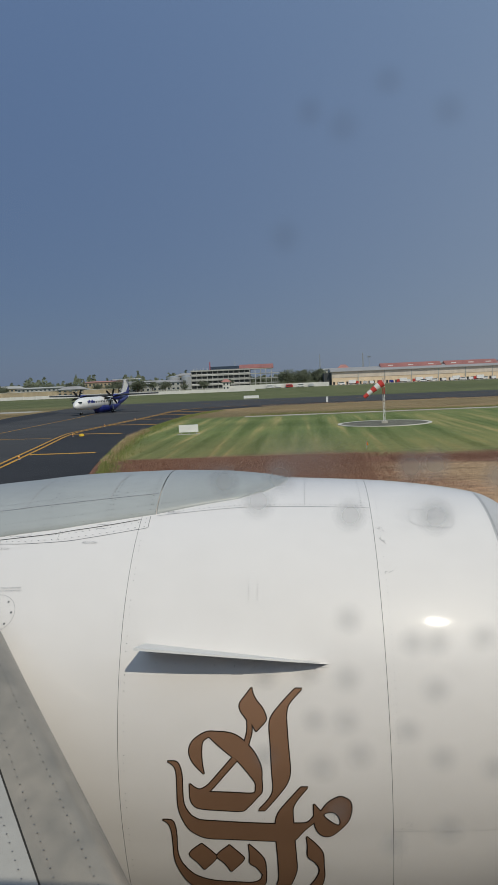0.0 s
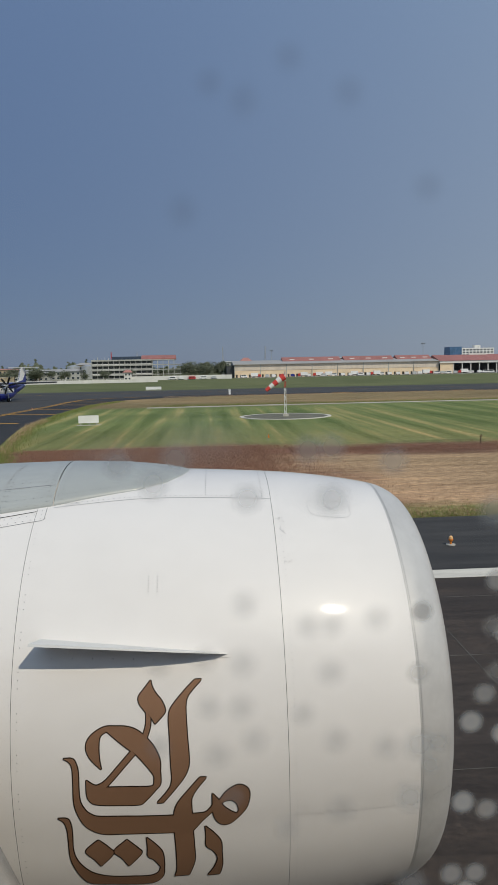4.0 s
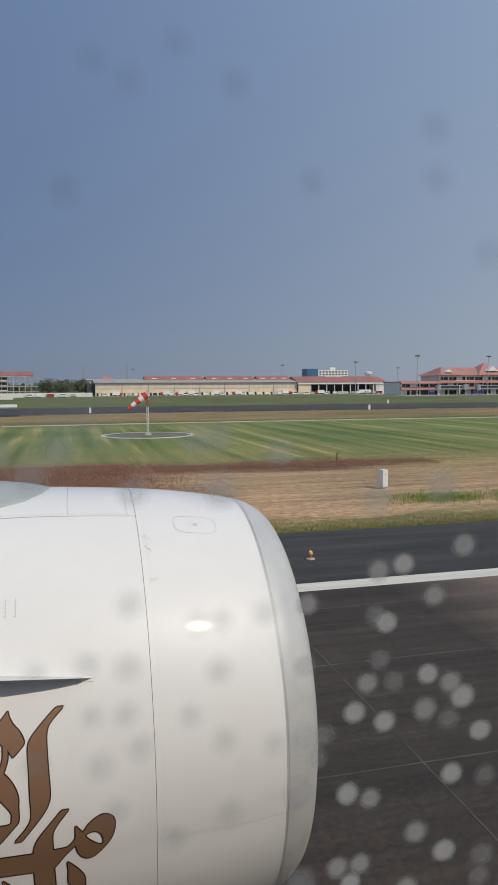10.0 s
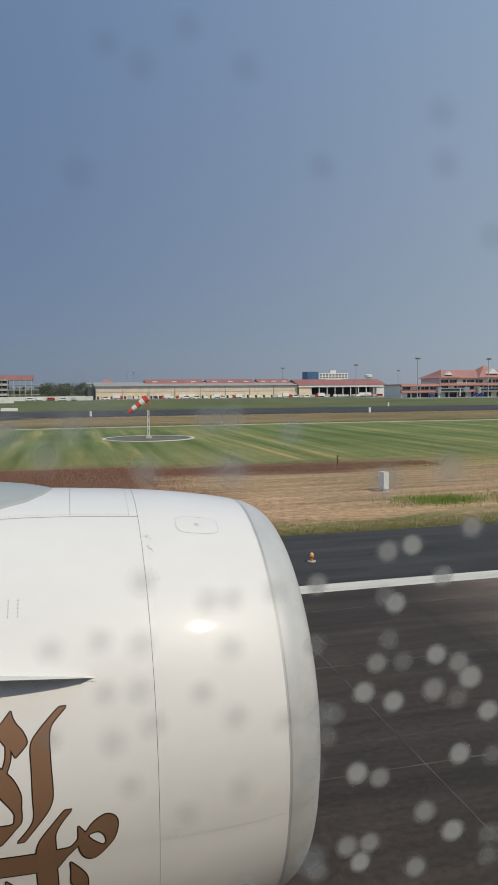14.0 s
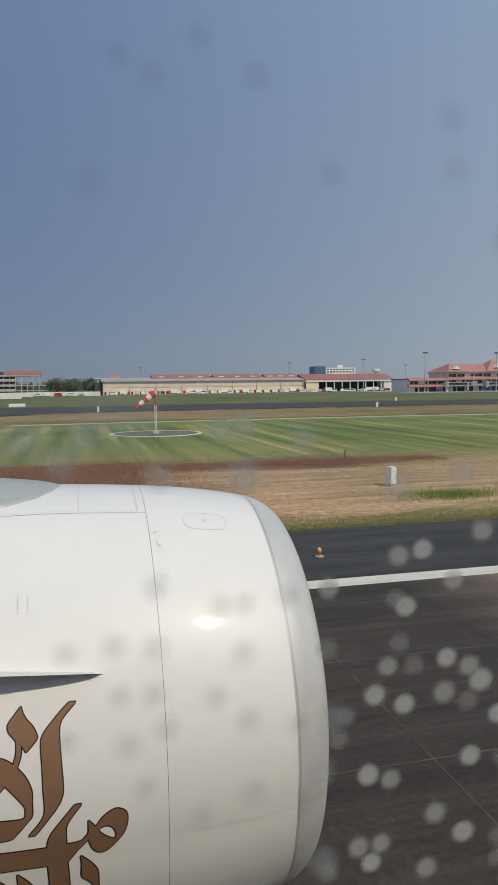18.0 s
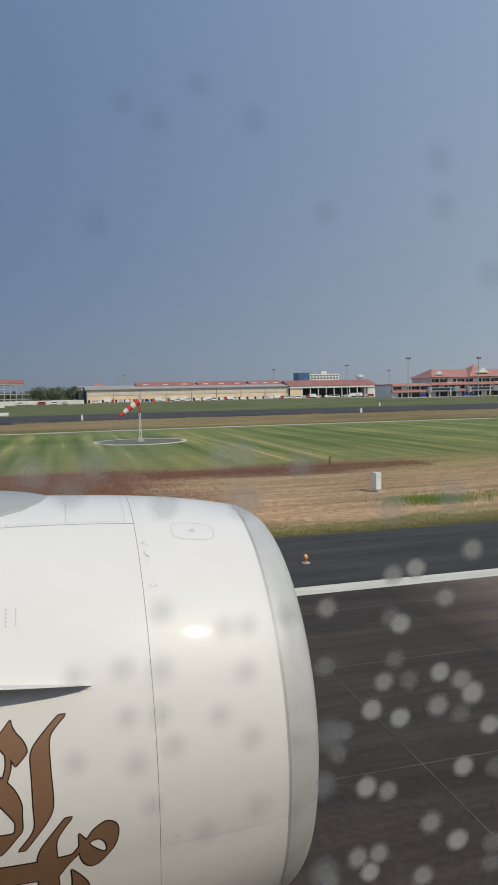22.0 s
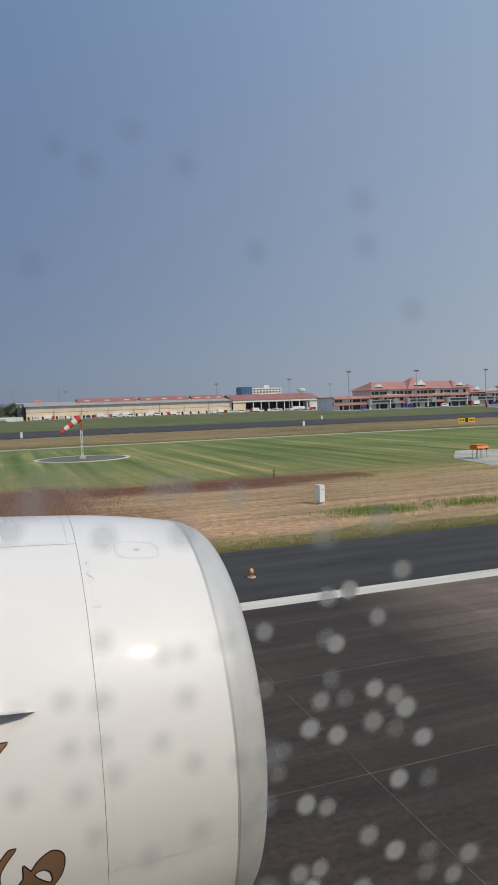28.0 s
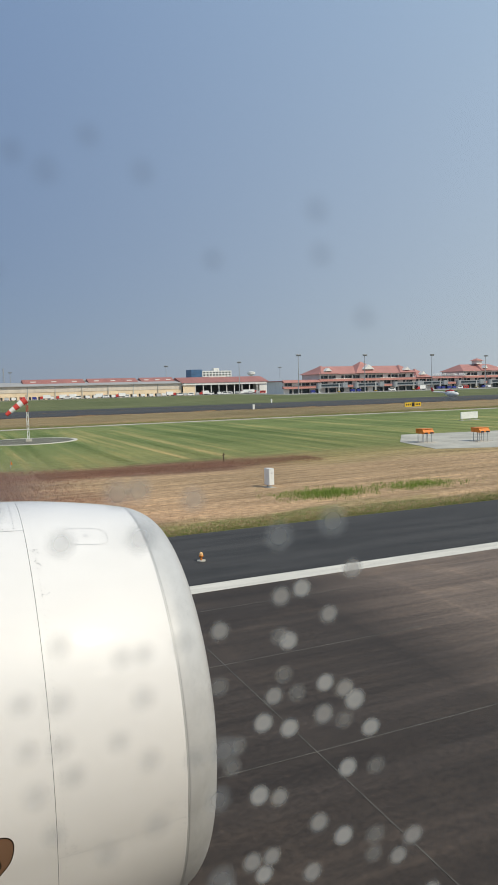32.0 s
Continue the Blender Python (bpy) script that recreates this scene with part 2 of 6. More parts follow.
def runway_material():
    """Rubber-streaked asphalt: long streaks along the runway, patches, a fine grain."""
    m = bpy.data.materials.new("runway_asphalt")
    m.use_nodes = True
    n, l = m.node_tree.nodes, m.node_tree.links
    b = n["Principled BSDF"]
    b.inputs["Roughness"].default_value = 0.82
    b.inputs["Specular IOR Level"].default_value = 0.35
    tc = n.new("ShaderNodeTexCoord")

    def tex(scale, stretch, detail=6):
        mp, t = n.new("ShaderNodeMapping"), n.new("ShaderNodeTexNoise")
        mp.inputs["Scale"].default_value = stretch
        l.new(tc.outputs["Object"], mp.inputs["Vector"])
        t.inputs["Scale"].default_value, t.inputs["Detail"].default_value = scale, detail
        l.new(mp.outputs[0], t.inputs["Vector"])
        return t.outputs["Fac"]

    def ramp(f, stops):
        r = n.new("ShaderNodeValToRGB")
        while len(r.color_ramp.elements) < len(stops):
            r.color_ramp.elements.new(0.5)
        for el, (p, c) in zip(r.color_ramp.elements, stops):
            el.position, el.color = p, (*c, 1)
        l.new(f, r.inputs[0])
        return r.outputs[0]

    def mix(kind, f, a, c):
        x = n.new("ShaderNodeMix")
        x.data_type, x.blend_type = "RGBA", kind
        x.inputs["Factor"].default_value = f
        l.new(a, x.inputs["A"])
        l.new(c, x.inputs["B"])
        return x.outputs["Result"]

    base = ramp(tex(0.9, (0.012, 1.0, 1), 7), [(0.25, (0.036, 0.029, 0.026)), (0.5, (0.050, 0.041, 0.036)), (0.78, (0.076, 0.062, 0.055))])
    patch = ramp(tex(0.22, (0.35, 1, 1), 8), [(0.3, (0.74, 0.74, 0.76)), (0.72, (1.26, 1.22, 1.17))])
    grain = ramp(tex(7, (0.05, 1, 1), 6), [(0.3, (0.88, 0.88, 0.88)), (0.7, (1.12, 1.11, 1.10))])
    fine = ramp(tex(46, (0.9, 1, 1), 7), [(0.3, (0.74, 0.74, 0.74)), (0.7, (1.28, 1.25, 1.22))])
    c = mix("MULTIPLY", 1, mix("MULTIPLY", 1, base, patch), mix("MULTIPLY", 1, grain, fine))
    groove = ramp(tex(2.2, (1.0, 0.02, 1), 6), [(0.3, (0.90, 0.90, 0.90)), (0.62, (1.05, 1.04, 1.03)), (0.72, (1.28, 1.24, 1.18))])
    speck = ramp(tex(75, (1, 1, 1), 2), [(0.0, (0.93, 0.93, 0.93)), (0.64, (0.96, 0.96, 0.96)), (0.72, (1.9, 1.8, 1.65))])
    wear = ramp(tex(0.8, (0.5, 1, 1), 8), [(0.55, (1.0, 1.0, 1.0)), (0.72, (1.3, 1.26, 1.2))])
    c = mix("MULTIPLY", 1, mix("MULTIPLY", 0.8, c, groove), mix("MULTIPLY", 1, speck, wear))
    chip = ramp(tex(11, (0.8, 1, 1), 3), [(0.30, (0.78, 0.78, 0.79)), (0.5, (1.02, 1.02, 1.02)), (0.66, (1.2, 1.18, 1.16)), (0.78, (1.75, 1.68, 1.58))])
    smear = ramp(tex(3.0, (0.03, 1, 1), 5), [(0.34, (0.84, 0.84, 0.85)), (0.5, (1.0, 1.0, 1.0)), (0.68, (1.22, 1.19, 1.16))])
    c = mix("MULTIPLY", 1, c, mix("MULTIPLY", 1, chip, smear))
    # an older, paler surface farther ahead
    sx, mr_ = n.new("ShaderNodeSeparateXYZ"), n.new("ShaderNodeMapRange")
    l.new(tc.outputs["Object"], sx.inputs[0])
    l.new(sx.outputs["X"], mr_.inputs["Value"])
    mr_.inputs["From Min"].default_value, mr_.inputs["From Max"].default_value = 9.0, 12.5
    pale = ramp(mr_.outputs[0], [(0.0, (1.0, 1.0, 1.0)), (1.0, (3.3, 3.2, 3.05))])
    c = mix("MULTIPLY", 1, c, pale)
    l.new(c, b.inputs["Base Color"])
    bp = n.new("ShaderNodeBump")
    bp.inputs["Strength"].default_value, bp.inputs["Distance"].default_value = 0.25, 0.01
    l.new(tex(120, (1, 1, 1), 3), bp.inputs["Height"])
    l.new(bp.outputs[0], b.inputs["Normal"])
    return m


def grass_material():
    """The airfield's grass: bands of cut straw, rust-red seeding grass and mown green, broken up by noise."""
    m = bpy.data.materials.new("airfield_grass")
    m.use_nodes = True
    n, l = m.node_tree.nodes, m.node_tree.links
    b = n["Principled BSDF"]
    b.inputs["Roughness"].default_value, b.inputs["Specular IOR Level"].default_value = 0.95, 0.1
    tc = n.new("ShaderNodeTexCoord")
    sep = n.new("ShaderNodeSeparateXYZ")
    l.new(tc.outputs["Object"], sep.inputs[0])

    def tex(scale, stretch, detail=6, kind="ShaderNodeTexNoise"):
        mp, t = n.new("ShaderNodeMapping"), n.new(kind)
        mp.inputs["Scale"].default_value = stretch
        l.new(tc.outputs["Object"], mp.inputs["Vector"])
        t.inputs["Scale"].default_value, t.inputs["Detail"].default_value = scale, detail
        l.new(mp.outputs[0], t.inputs["Vector"])
        return t.outputs["Fac"]

    def math_(op, a, c, d=None):
        x = n.new("ShaderNodeMath")
        x.operation = op
        for i, v in enumerate((a, c, d)):
            if v is None:
                continue
            if isinstance(v, (int, float)):
                x.inputs[i].default_value = v
            else:
                l.new(v, x.inputs[i])
        return x.outputs[0]

    def ramp(f, stops, interp="LINEAR"):
        r = n.new("ShaderNodeValToRGB")
        r.color_ramp.interpolation = interp
        while len(r.color_ramp.elements) < len(stops):
            r.color_ramp.elements.new(0.5)
        for el, (p, c) in zip(r.color_ramp.elements, stops):
            el.position, el.color = p, (*c, 1)
        l.new(f, r.inputs[0])
        return r.outputs[0]

    def mix(f, a, c, kind="MIX"):
        x = n.new("ShaderNodeMix")
        x.data_type, x.blend_type = "RGBA", kind
        if isinstance(f, (int, float)):
            x.inputs["Factor"].default_value = f
        else:
            l.new(f, x.inputs["Factor"])
        l.new(a, x.inputs["A"])
        l.new(c, x.inputs["B"])
        return x.outputs["Result"]

    wob = math_("MULTIPLY_ADD", math_("SUBTRACT", tex(0.12, (0.35, 1, 1)), 0.5), 9.0, sep.outputs["Y"])
    wob = math_("MULTIPLY_ADD", math_("SUBTRACT", tex(0.9, (0.4, 1, 1)), 0.5), 2.5, wob)
    v = math_("DIVIDE", wob, 260.0)
    straw, rust, green, dry, far = (0.47, 0.325, 0.20), (0.25, 0.135, 0.098), (0.188, 0.236, 0.098), (0.29, 0.225, 0.125), (0.155, 0.178, 0.088)
    edge = (0.19, 0.20, 0.075)
    bands = ramp(v, [(0.0, edge), (28.3 / 260, edge), (29.5 / 260, straw), (46.5 / 260, straw), (49 / 260, rust), (52 / 260, rust), (55 / 260, (0.24, 0.245, 0.11)),
                     (80 / 260, green), (115 / 260, green), (119 / 260, dry), (168 / 260, dry), (226 / 260, far)])
    # the rust-red grass spreads to the pavement in one stretch
    rusty = ramp(v, [(0.0, (0.11, 0.075, 0.035)), (28 / 260, (0.125, 0.07, 0.038)), (32 / 260, rust), (54 / 260, rust), (58 / 260, (0.24, 0.245, 0.11)), (80 / 260, green), (115 / 260, green), (119 / 260, dry), (168 / 260, dry), (226 / 260, far)])
    # far ahead the red band gives way to mown green
    plain = ramp(v, [(0.0, edge), (28.3 / 260, edge), (29.5 / 260, straw), (44 / 260, straw), (50 / 260, (0.34, 0.28, 0.13)), (57 / 260, (0.22, 0.245, 0.105)),
                     (80 / 260, green), (115 / 260, green), (119 / 260, dry), (168 / 260, dry), (226 / 260, far)])
    ahead = n.new("ShaderNodeMapRange")
    ahead.inputs["From Min"].default_value, ahead.inputs["From Max"].default_value = 20.0, 30.0
    l.new(math_("MULTIPLY_ADD", math_("SUBTRACT", tex(0.1, (1, 1, 1)), 0.5), 14.0, sep.outputs["X"]), ahead.inputs["Value"])
    bands = mix(ahead.outputs[0], bands, plain)
    left = n.new("ShaderNodeMapRange")
    left.inputs["From Min"].default_value, left.inputs["From Max"].default_value = 9.0, 0.0
    l.new(math_("MULTIPLY_ADD", math_("SUBTRACT", tex(0.2, (1, 1, 1)), 0.5), 16.0, sep.outputs["X"]), left.inputs["Value"])
    col = mix(left.outputs[0], bands, rusty)
    # mown swathes and clumps
    mow = ramp(tex(0.55, (1.0, 0.03, 1), 7), [(0.34, (0.60, 0.66, 0.52)), (0.50, (0.96, 0.97, 0.90)), (0.57, (1.18, 1.06, 0.98)), (0.66, (2.0, 1.45, 1.5))])
    field = ramp(v, [(0.0, (0, 0, 0)), (52 / 260, (0, 0, 0)), (58 / 260, (1, 1, 1)), (112 / 260, (0.8, 0.8, 0.8)), (119 / 260, (0, 0, 0))])
    col = mix(field, col, mix(1.0, col, mow, "MULTIPLY"))
    rows_ = ramp(tex(0.9, (0.10, 1.0, 1), 5), [(0.32, (0.55, 0.54, 0.52)), (0.5, (0.95, 0.95, 0.94)), (0.62, (1.12, 1.1, 1.07)), (0.76, (1.5, 1.42, 1.28))])
    verge = ramp(v, [(0.0, (0.8, 0.8, 0.8)), (54 / 260, (0.8, 0.8, 0.8)), (58 / 260, (0.15, 0.15, 0.15)), (114 / 260, (0.15, 0.15, 0.15)), (119 / 260, (0.9, 0.9, 0.9))])
    col = mix(verge, col, mix(1.0, col, rows_, "MULTIPLY"))
    broad = ramp(tex(0.045, (0.45, 1, 1), 7), [(0.3, (0.72, 0.74, 0.70)), (0.5, (1.0, 1.0, 1.0)), (0.7, (1.35, 1.22, 1.2))])
    col = mix(0.9, col, broad, "MULTIPLY")
    clump = ramp(tex(3.5, (0.7, 1, 1), 6), [(0.3, (0.55, 0.52, 0.5)), (0.65, (1.25, 1.25, 1.25))])
    col = mix(0.8, col, clump, "MULTIPLY")
    fine = ramp(tex(22, (1, 1, 1), 4), [(0.3, (0.6, 0.6, 0.6)), (0.7, (1.35, 1.35, 1.35))])
    col = mix(0.7, col, fine, "MULTIPLY")
    l.new(col, b.inputs["Base Color"])
    bp = n.new("ShaderNodeBump")
    bp.inputs["Strength"].default_value, bp.inputs["Distance"].default_value = 0.6, 0.12
    l.new(tex(7, (1, 1, 1), 6), bp.inputs["Height"])
    l.new(bp.outputs[0], b.inputs["Normal"])
    return m


M["shoulder"] = mat("dark_shoulder_asphalt", (0.026, 0.025, 0.025), 0.85, vary=0.3, scale=0.9, bump=0.25, bscale=70, streak=(0.12, 1, 1), second=(0.060, 0.056, 0.054))
M["runway"] = runway_material()
M["grass"] = grass_material()

# ---- mesh helpers ----


def box(bm, x0, x1, y0, y1, z0, z1):
    v = [bm.verts.new(p) for p in ((x0, y0, z0), (x1, y0, z0), (x1, y1, z0), (x0, y1, z0), (x0, y0, z1), (x1, y0, z1), (x1, y1, z1), (x0, y1, z1))]
    for q in ((3, 2, 1, 0), (4, 5, 6, 7), (0, 1, 5, 4), (1, 2, 6, 5), (2, 3, 7, 6), (3, 0, 4, 7)):
        bm.faces.new([v[i] for i in q])
    return bm


def boxes(*dims):
    bm = bmesh.new()
    for q in dims:
        box(bm, *q)
    return bm


def tube(bm, points, radii, n=10, cap=True):
    """A tapered tube through the points."""
    rings = []
    pts = [Vector(p) for p in points]
    for i, p in enumerate(pts):
        d = (pts[min(i + 1, len(pts) - 1)] - pts[max(i - 1, 0)]).normalized()
        u = d.cross(Vector((0, 0, 1)) if abs(d.z) < 0.9 else Vector((1, 0, 0))).normalized()
        w = d.cross(u)
        r = radii[i] if isinstance(radii, (list, tuple)) else radii
        rings.append([bm.verts.new(p + r * (u * math.cos(k * math.tau / n) + w * math.sin(k * math.tau / n))) for k in range(n)])
    for a_, b_ in zip(rings, rings[1:]):
        for k in range(n):
            bm.faces.new((a_[k], a_[(k + 1) % n], b_[(k + 1) % n], b_[k]))
    if cap:
        bm.faces.new(rings[0][::-1])
        bm.faces.new(rings[-1])
    return bm


def tubes(*specs, n=8):
    bm = bmesh.new()
    for pts, r in specs:
        tube(bm, pts, r, n)
    return bm


def prism(bm, poly, y0, y1):
    """A polygon in x, z drawn out along y."""
    a_ = [bm.verts.new((x, y0, z)) for x, z in poly]
    b_ = [bm.verts.new((x, y1, z)) for x, z in poly]
    bm.faces.new(a_)
    bm.faces.new(b_[::-1])
    k = len(poly)
    for i in range(k):
        bm.faces.new((a_[i], b_[i], b_[(i + 1) % k], a_[(i + 1) % k]))
    return bm


def part(name, bm, material, parent=None, label="", smooth=False, fix=True):
    me = bpy.data.meshes.new(name)
    if fix:
        bmesh.ops.recalc_face_normals(bm, faces=bm.faces)
    bm.to_mesh(me)
    bm.free()
    me.materials.append(material)
    if smooth:
        me.shade_smooth()
    ob = new(name, me)
    if parent:
        ob.parent = parent
    if label:
        ob["label"] = label
    return ob


# the far side of the field lies a degree askew of the runway
SITE = Matrix.Rotation(radians(1.0), 4, "Z")


def thing(name, m, label, category, group="", kind=""):
    ob = new(name)
    if m.translation.y > 300:
        m = SITE @ m
    ob.matrix_world = m
    return tagged(ob, label, category, group, kind)


def catmull(points, steps):
    out, k = [], len(points)
    for i in range(k - 1):
        p = [np.array(points[max(0, min(k - 1, i + j))], float) for j in (-1, 0, 1, 2)]
        for s in range(steps):
            t = s / steps
            out.append(0.5 * (2 * p[1] + (p[2] - p[0]) * t + (2 * p[0] - 5 * p[1] + 4 * p[2] - p[3]) * t * t + (3 * p[1] - p[0] - 3 * p[2] + p[3]) * t ** 3))
    out.append(np.array(points[-1], float))
    return out


# ---- ground, runway, taxiways ----
bm = bmesh.new()
xs = [-4000, -600, -200, -100, 0, 100, 200, 600, 4500]
ys = [-1500, -200, -60, 60, 130, 250, 400, 800, 4500]
grid = [[bm.verts.new((x, y, -0.02)) for y in ys] for x in xs]
for i in range(len(xs) - 1):
    for j in range(len(ys) - 1):
        bm.faces.new((grid[i][j], grid[i + 1][j], grid[i + 1][j + 1], grid[i][j + 1]))
tagged(part("ground", bm, M["grass"]), "mown green, straw and rust-red airfield grass", "ground", kind="structure")
runway = tagged(part("runway", boxes((-400, 1500, -24, 26.6, -0.3, 0.0)), M["runway"]), "dark asphalt runway with rubber streaks along it", "runway", kind="structure")
part("shoulder", boxes((-400, 1500, 19.53, 26.6, -0.2, 0.003)), M["shoulder"], runway, "dark bluish asphalt shoulder")
part("edge_line", boxes((-400, 1500, 18.76, 19.54, -0.002, 0.005)), M["white_line"], runway, "continuous worn white edge line")

# worn joints of the older paving lanes
for y in (17.15, 13.55, 9.55, 5.7):
    part("paving_joint", boxes((-400, 10.4, y - 0.011, y + 0.011, -0.01, 0.003)), M["joint"], runway, "thin pale paving joint")
for x in (-9.8, -4.8, 0.22, 5.24):
    part("paving_joint", boxes((x - 0.011, x + 0.011, -24, 18.7, -0.01, 0.0035)), M["joint"], runway)

# ---- the engine beside the window ----
TOE, TILT = radians(-0.582), radians(0.359)
ax = Vector((1, TOE, TILT)).normalized()
n1 = ax.cross(Vector((0, 0, 1))).normalized()
n2 = n1.cross(ax)
rot = Matrix((ax, -n1, n2)).transposed().to_4x4()
ENGINE = Matrix.Translation((0, 6.935, 2.861)) @ rot @ Matrix.Translation((-0.1395, 0, 0))
engine = thing("jet_engine", ENGINE, "large white turbofan engine cowl with a metal intake lip", "aircraft engine")

PROFILE = catmull([(-5.2, 1.45), (-4.0, 1.80), (-2.5, 2.02), (-1.285, 2.055), (-0.3, 2.04), (0.734, 1.98), (1.3, 1.918), (1.774, 1.832), (1.95, 1.765), (2.06, 1.68), (2.115, 1.58),
                   (2.12, 1.51), (2.08, 1.44), (1.93, 1.38), (1.6, 1.40), (1.0, 1.52), (0.6, 1.60)], 8)


def radius(x):
    """The cowl's outer radius at x along its axis."""
    outer = [q for q in PROFILE if q[1] >= 1.0][: 12 * 8]
    return float(np.interp(x, [q[0] for q in outer[:89]], [q[1] for q in outer[:89]]))


def belly(deg):
    """The cowl hangs a little fuller below than a true round."""
    return 1 + 0.055 * min(1.0, max(0.0, (-deg - 12.0) / 40.0)) if deg > -100 else 1 + 0.055 * min(1.0, max(0.0, (deg + 192.0) / 40.0))


def on_cowl(x, deg, lift=0.0):
    r = (radius(x) + lift) * belly(deg)
    return (x, -r * math.cos(radians(deg)), r * math.sin(radians(deg)))


def revolve(prof, n=160):
    bm = bmesh.new()
    full = [belly((k * 360 / n + 180) % 360 - 180) for k in range(n)]
    rings = [[bm.verts.new((x, -r * full[k] * math.cos(k * math.tau / n), r * full[k] * math.sin(k * math.tau / n))) for k in range(n)] for x, r in prof]
    for a_, b_ in zip(rings, rings[1:]):
        for k in range(n):
            bm.faces.new((a_[k], a_[(k + 1) % n], b_[(k + 1) % n], b_[k]))
    return bm


def section(x0, x1):
    """A stretch of the outer skin."""
    return [(x, radius(x)) for x in np.linspace(x0, x1, 24)]


reverser_cowl = part("reverser_cowl", revolve(section(-5.1, -1.2866)), M["paint"], engine, smooth=True)
fan_cowl = part("fan_cowl", revolve(section(-1.2834, 0.7324)), M["paint"], engine, "white fan cowl with brown emblem", smooth=True)
intake_cowl = part("intake_cowl", revolve(section(0.7356, 1.7735)), M["paint"], engine, smooth=True)
part("core_liner", revolve([(x, radius(x) - 0.015) for x in np.linspace(-5.0, 1.9, 30)]), M["dark"], engine, smooth=True)
lip = [q for i, q in enumerate(PROFILE) if i > 30 and (q[0] > 1.776 or i > 88)]
part("intake_lip", revolve([(1.7755, radius(1.7755))] + [tuple(q) for q in lip]), M["lip"], engine, "bare brushed metal intake lip", smooth=True)
# fan face deep inside
bm = bmesh.new()
for k in range(22):
    a0 = k * math.tau / 22
    for r0, r1, w0, w1 in ((0.45, 1.58, 0.10, 0.22),):
        q = [(0.62, a0 - w0, r0), (0.80, a0 + w0, r0), (0.80, a0 + w1 * 0.6, r1), (0.62, a0 - w1 * 0.6, r1)]
        bm.faces.new([bm.verts.new((x, -r * math.cos(t), r * math.sin(t))) for x, t, r in q])
part("fan_blades", bm, M["steel"], engine)
part("spinner", revolve([(1.25, 0.01), (1.15, 0.15), (0.95, 0.32), (0.65, 0.45)], 40), M["dark"], engine, smooth=True)
part("fan_case_back", revolve([(0.58, 0.01), (0.58, 1.62)], 60), M["dark"], engine)


def strip(name, pts, width, material, lift=0.002, parent=None, label="", steps=10):
    """A thin line laid on the cowl through points of x and degrees."""
    bm = bmesh.new()
    c = catmull(pts, steps)
    rows_ = []
    for i, q in enumerate(c):
        d = np.array(c[min(i + 1, len(c) - 1)]) - np.array(c[max(i - 1, 0)])
        t = np.array((d[0], d[1] * 0.035))
        t /= np.linalg.norm(t) + 1e-9
        nx, na = -t[1] * width / 2, t[0] * width / 2 / 0.035
        rows_.append((bm.verts.new(on_cowl(q[0] + nx, q[1] + na, lift)), bm.verts.new(on_cowl(q[0] - nx, q[1] - na, lift))))
    for a_, b_ in zip(rows_, rows_[1:]):
        bm.faces.new((a_[0], b_[0], b_[1], a_[1]))
    return part(name, bm, material, parent or engine, label, fix=True)


# pylon fairing over the top of the cowl
EDGE = [(-5.0, 28.5), (-2.53, 30.2), (-2.03, 29.1), (-1.64, 27.0), (-1.165, 24.4), (-0.456, 17.7), (-0.206, 13.0), (-0.06, 6.5), (-0.01, 0.4)]


def fairing(x0, x1, name):
    bm = bmesh.new()
    rows_ = []
    for x in np.linspace(x0, x1, 40):
        half = float(np.interp(x, [q[0] for q in EDGE], [q[1] for q in EDGE]))
        high = float(np.interp(x, [-5.0, -2.6, -1.2, -0.6, -0.25, -0.01], [0.20, 0.08, 0.088, 0.068, 0.040, 0.004]))
        row = []
        for k in range(33):
            s = -1 + k / 16
            bulge = high * (1 - abs(s) ** 2.4) ** 0.75 + 0.004
            row.append(bm.verts.new(on_cowl(x, 90 + s * half, bulge)))
        row.insert(0, bm.verts.new(on_cowl(x, 90 - half, -0.02)))
        row.append(bm.verts.new(on_cowl(x, 90 + half, -0.02)))
        rows_.append(row)
    for a_, b_ in zip(rows_, rows_[1:]):
        for k in range(len(a_) - 1):
            bm.faces.new((a_[k], a_[k + 1], b_[k + 1], b_[k]))
    return part(name, bm, M["pylon"], engine, "grey pylon fairing", smooth=True)


fairing(-1.158, -0.012, "pylon_nose_fairing")
fairing(-5.0, -1.166, "pylon_fairing")
strip("latch_beam_seam", [(-1.15, 64.9), (-0.44, 67.9), (0.1, 68.7), (0.731, 68.8)], 0.006, M["mark"])
strip("pylon_seam", [(-5.0, 58.0), (-2.5, 58.6), (-1.8, 60.6), (-1.29, 63.6)], 0.008, M["dark"])
SKIRT = [(-5.0, 58.0), (-3.2, 57.9), (-2.57, 57.2), (-2.28, 56.5), (-1.92, 56.6), (-1.65, 57.8), (-1.34, 59.6), (-1.215, 60.4)]
strip("skirt_seam", SKIRT + [(-1.206, 62.0), (-1.206, 65.0)], 0.0045, M["rivet"])
strip("skirt_joint", [(-1.99, 57.0), (-1.985, 60.4)], 0.003, M["mark"])
strip("nose_seam", [(0.737, -10.0), (1.2, -11.2), (1.77, -12.6)], 0.0016, M["mark"])

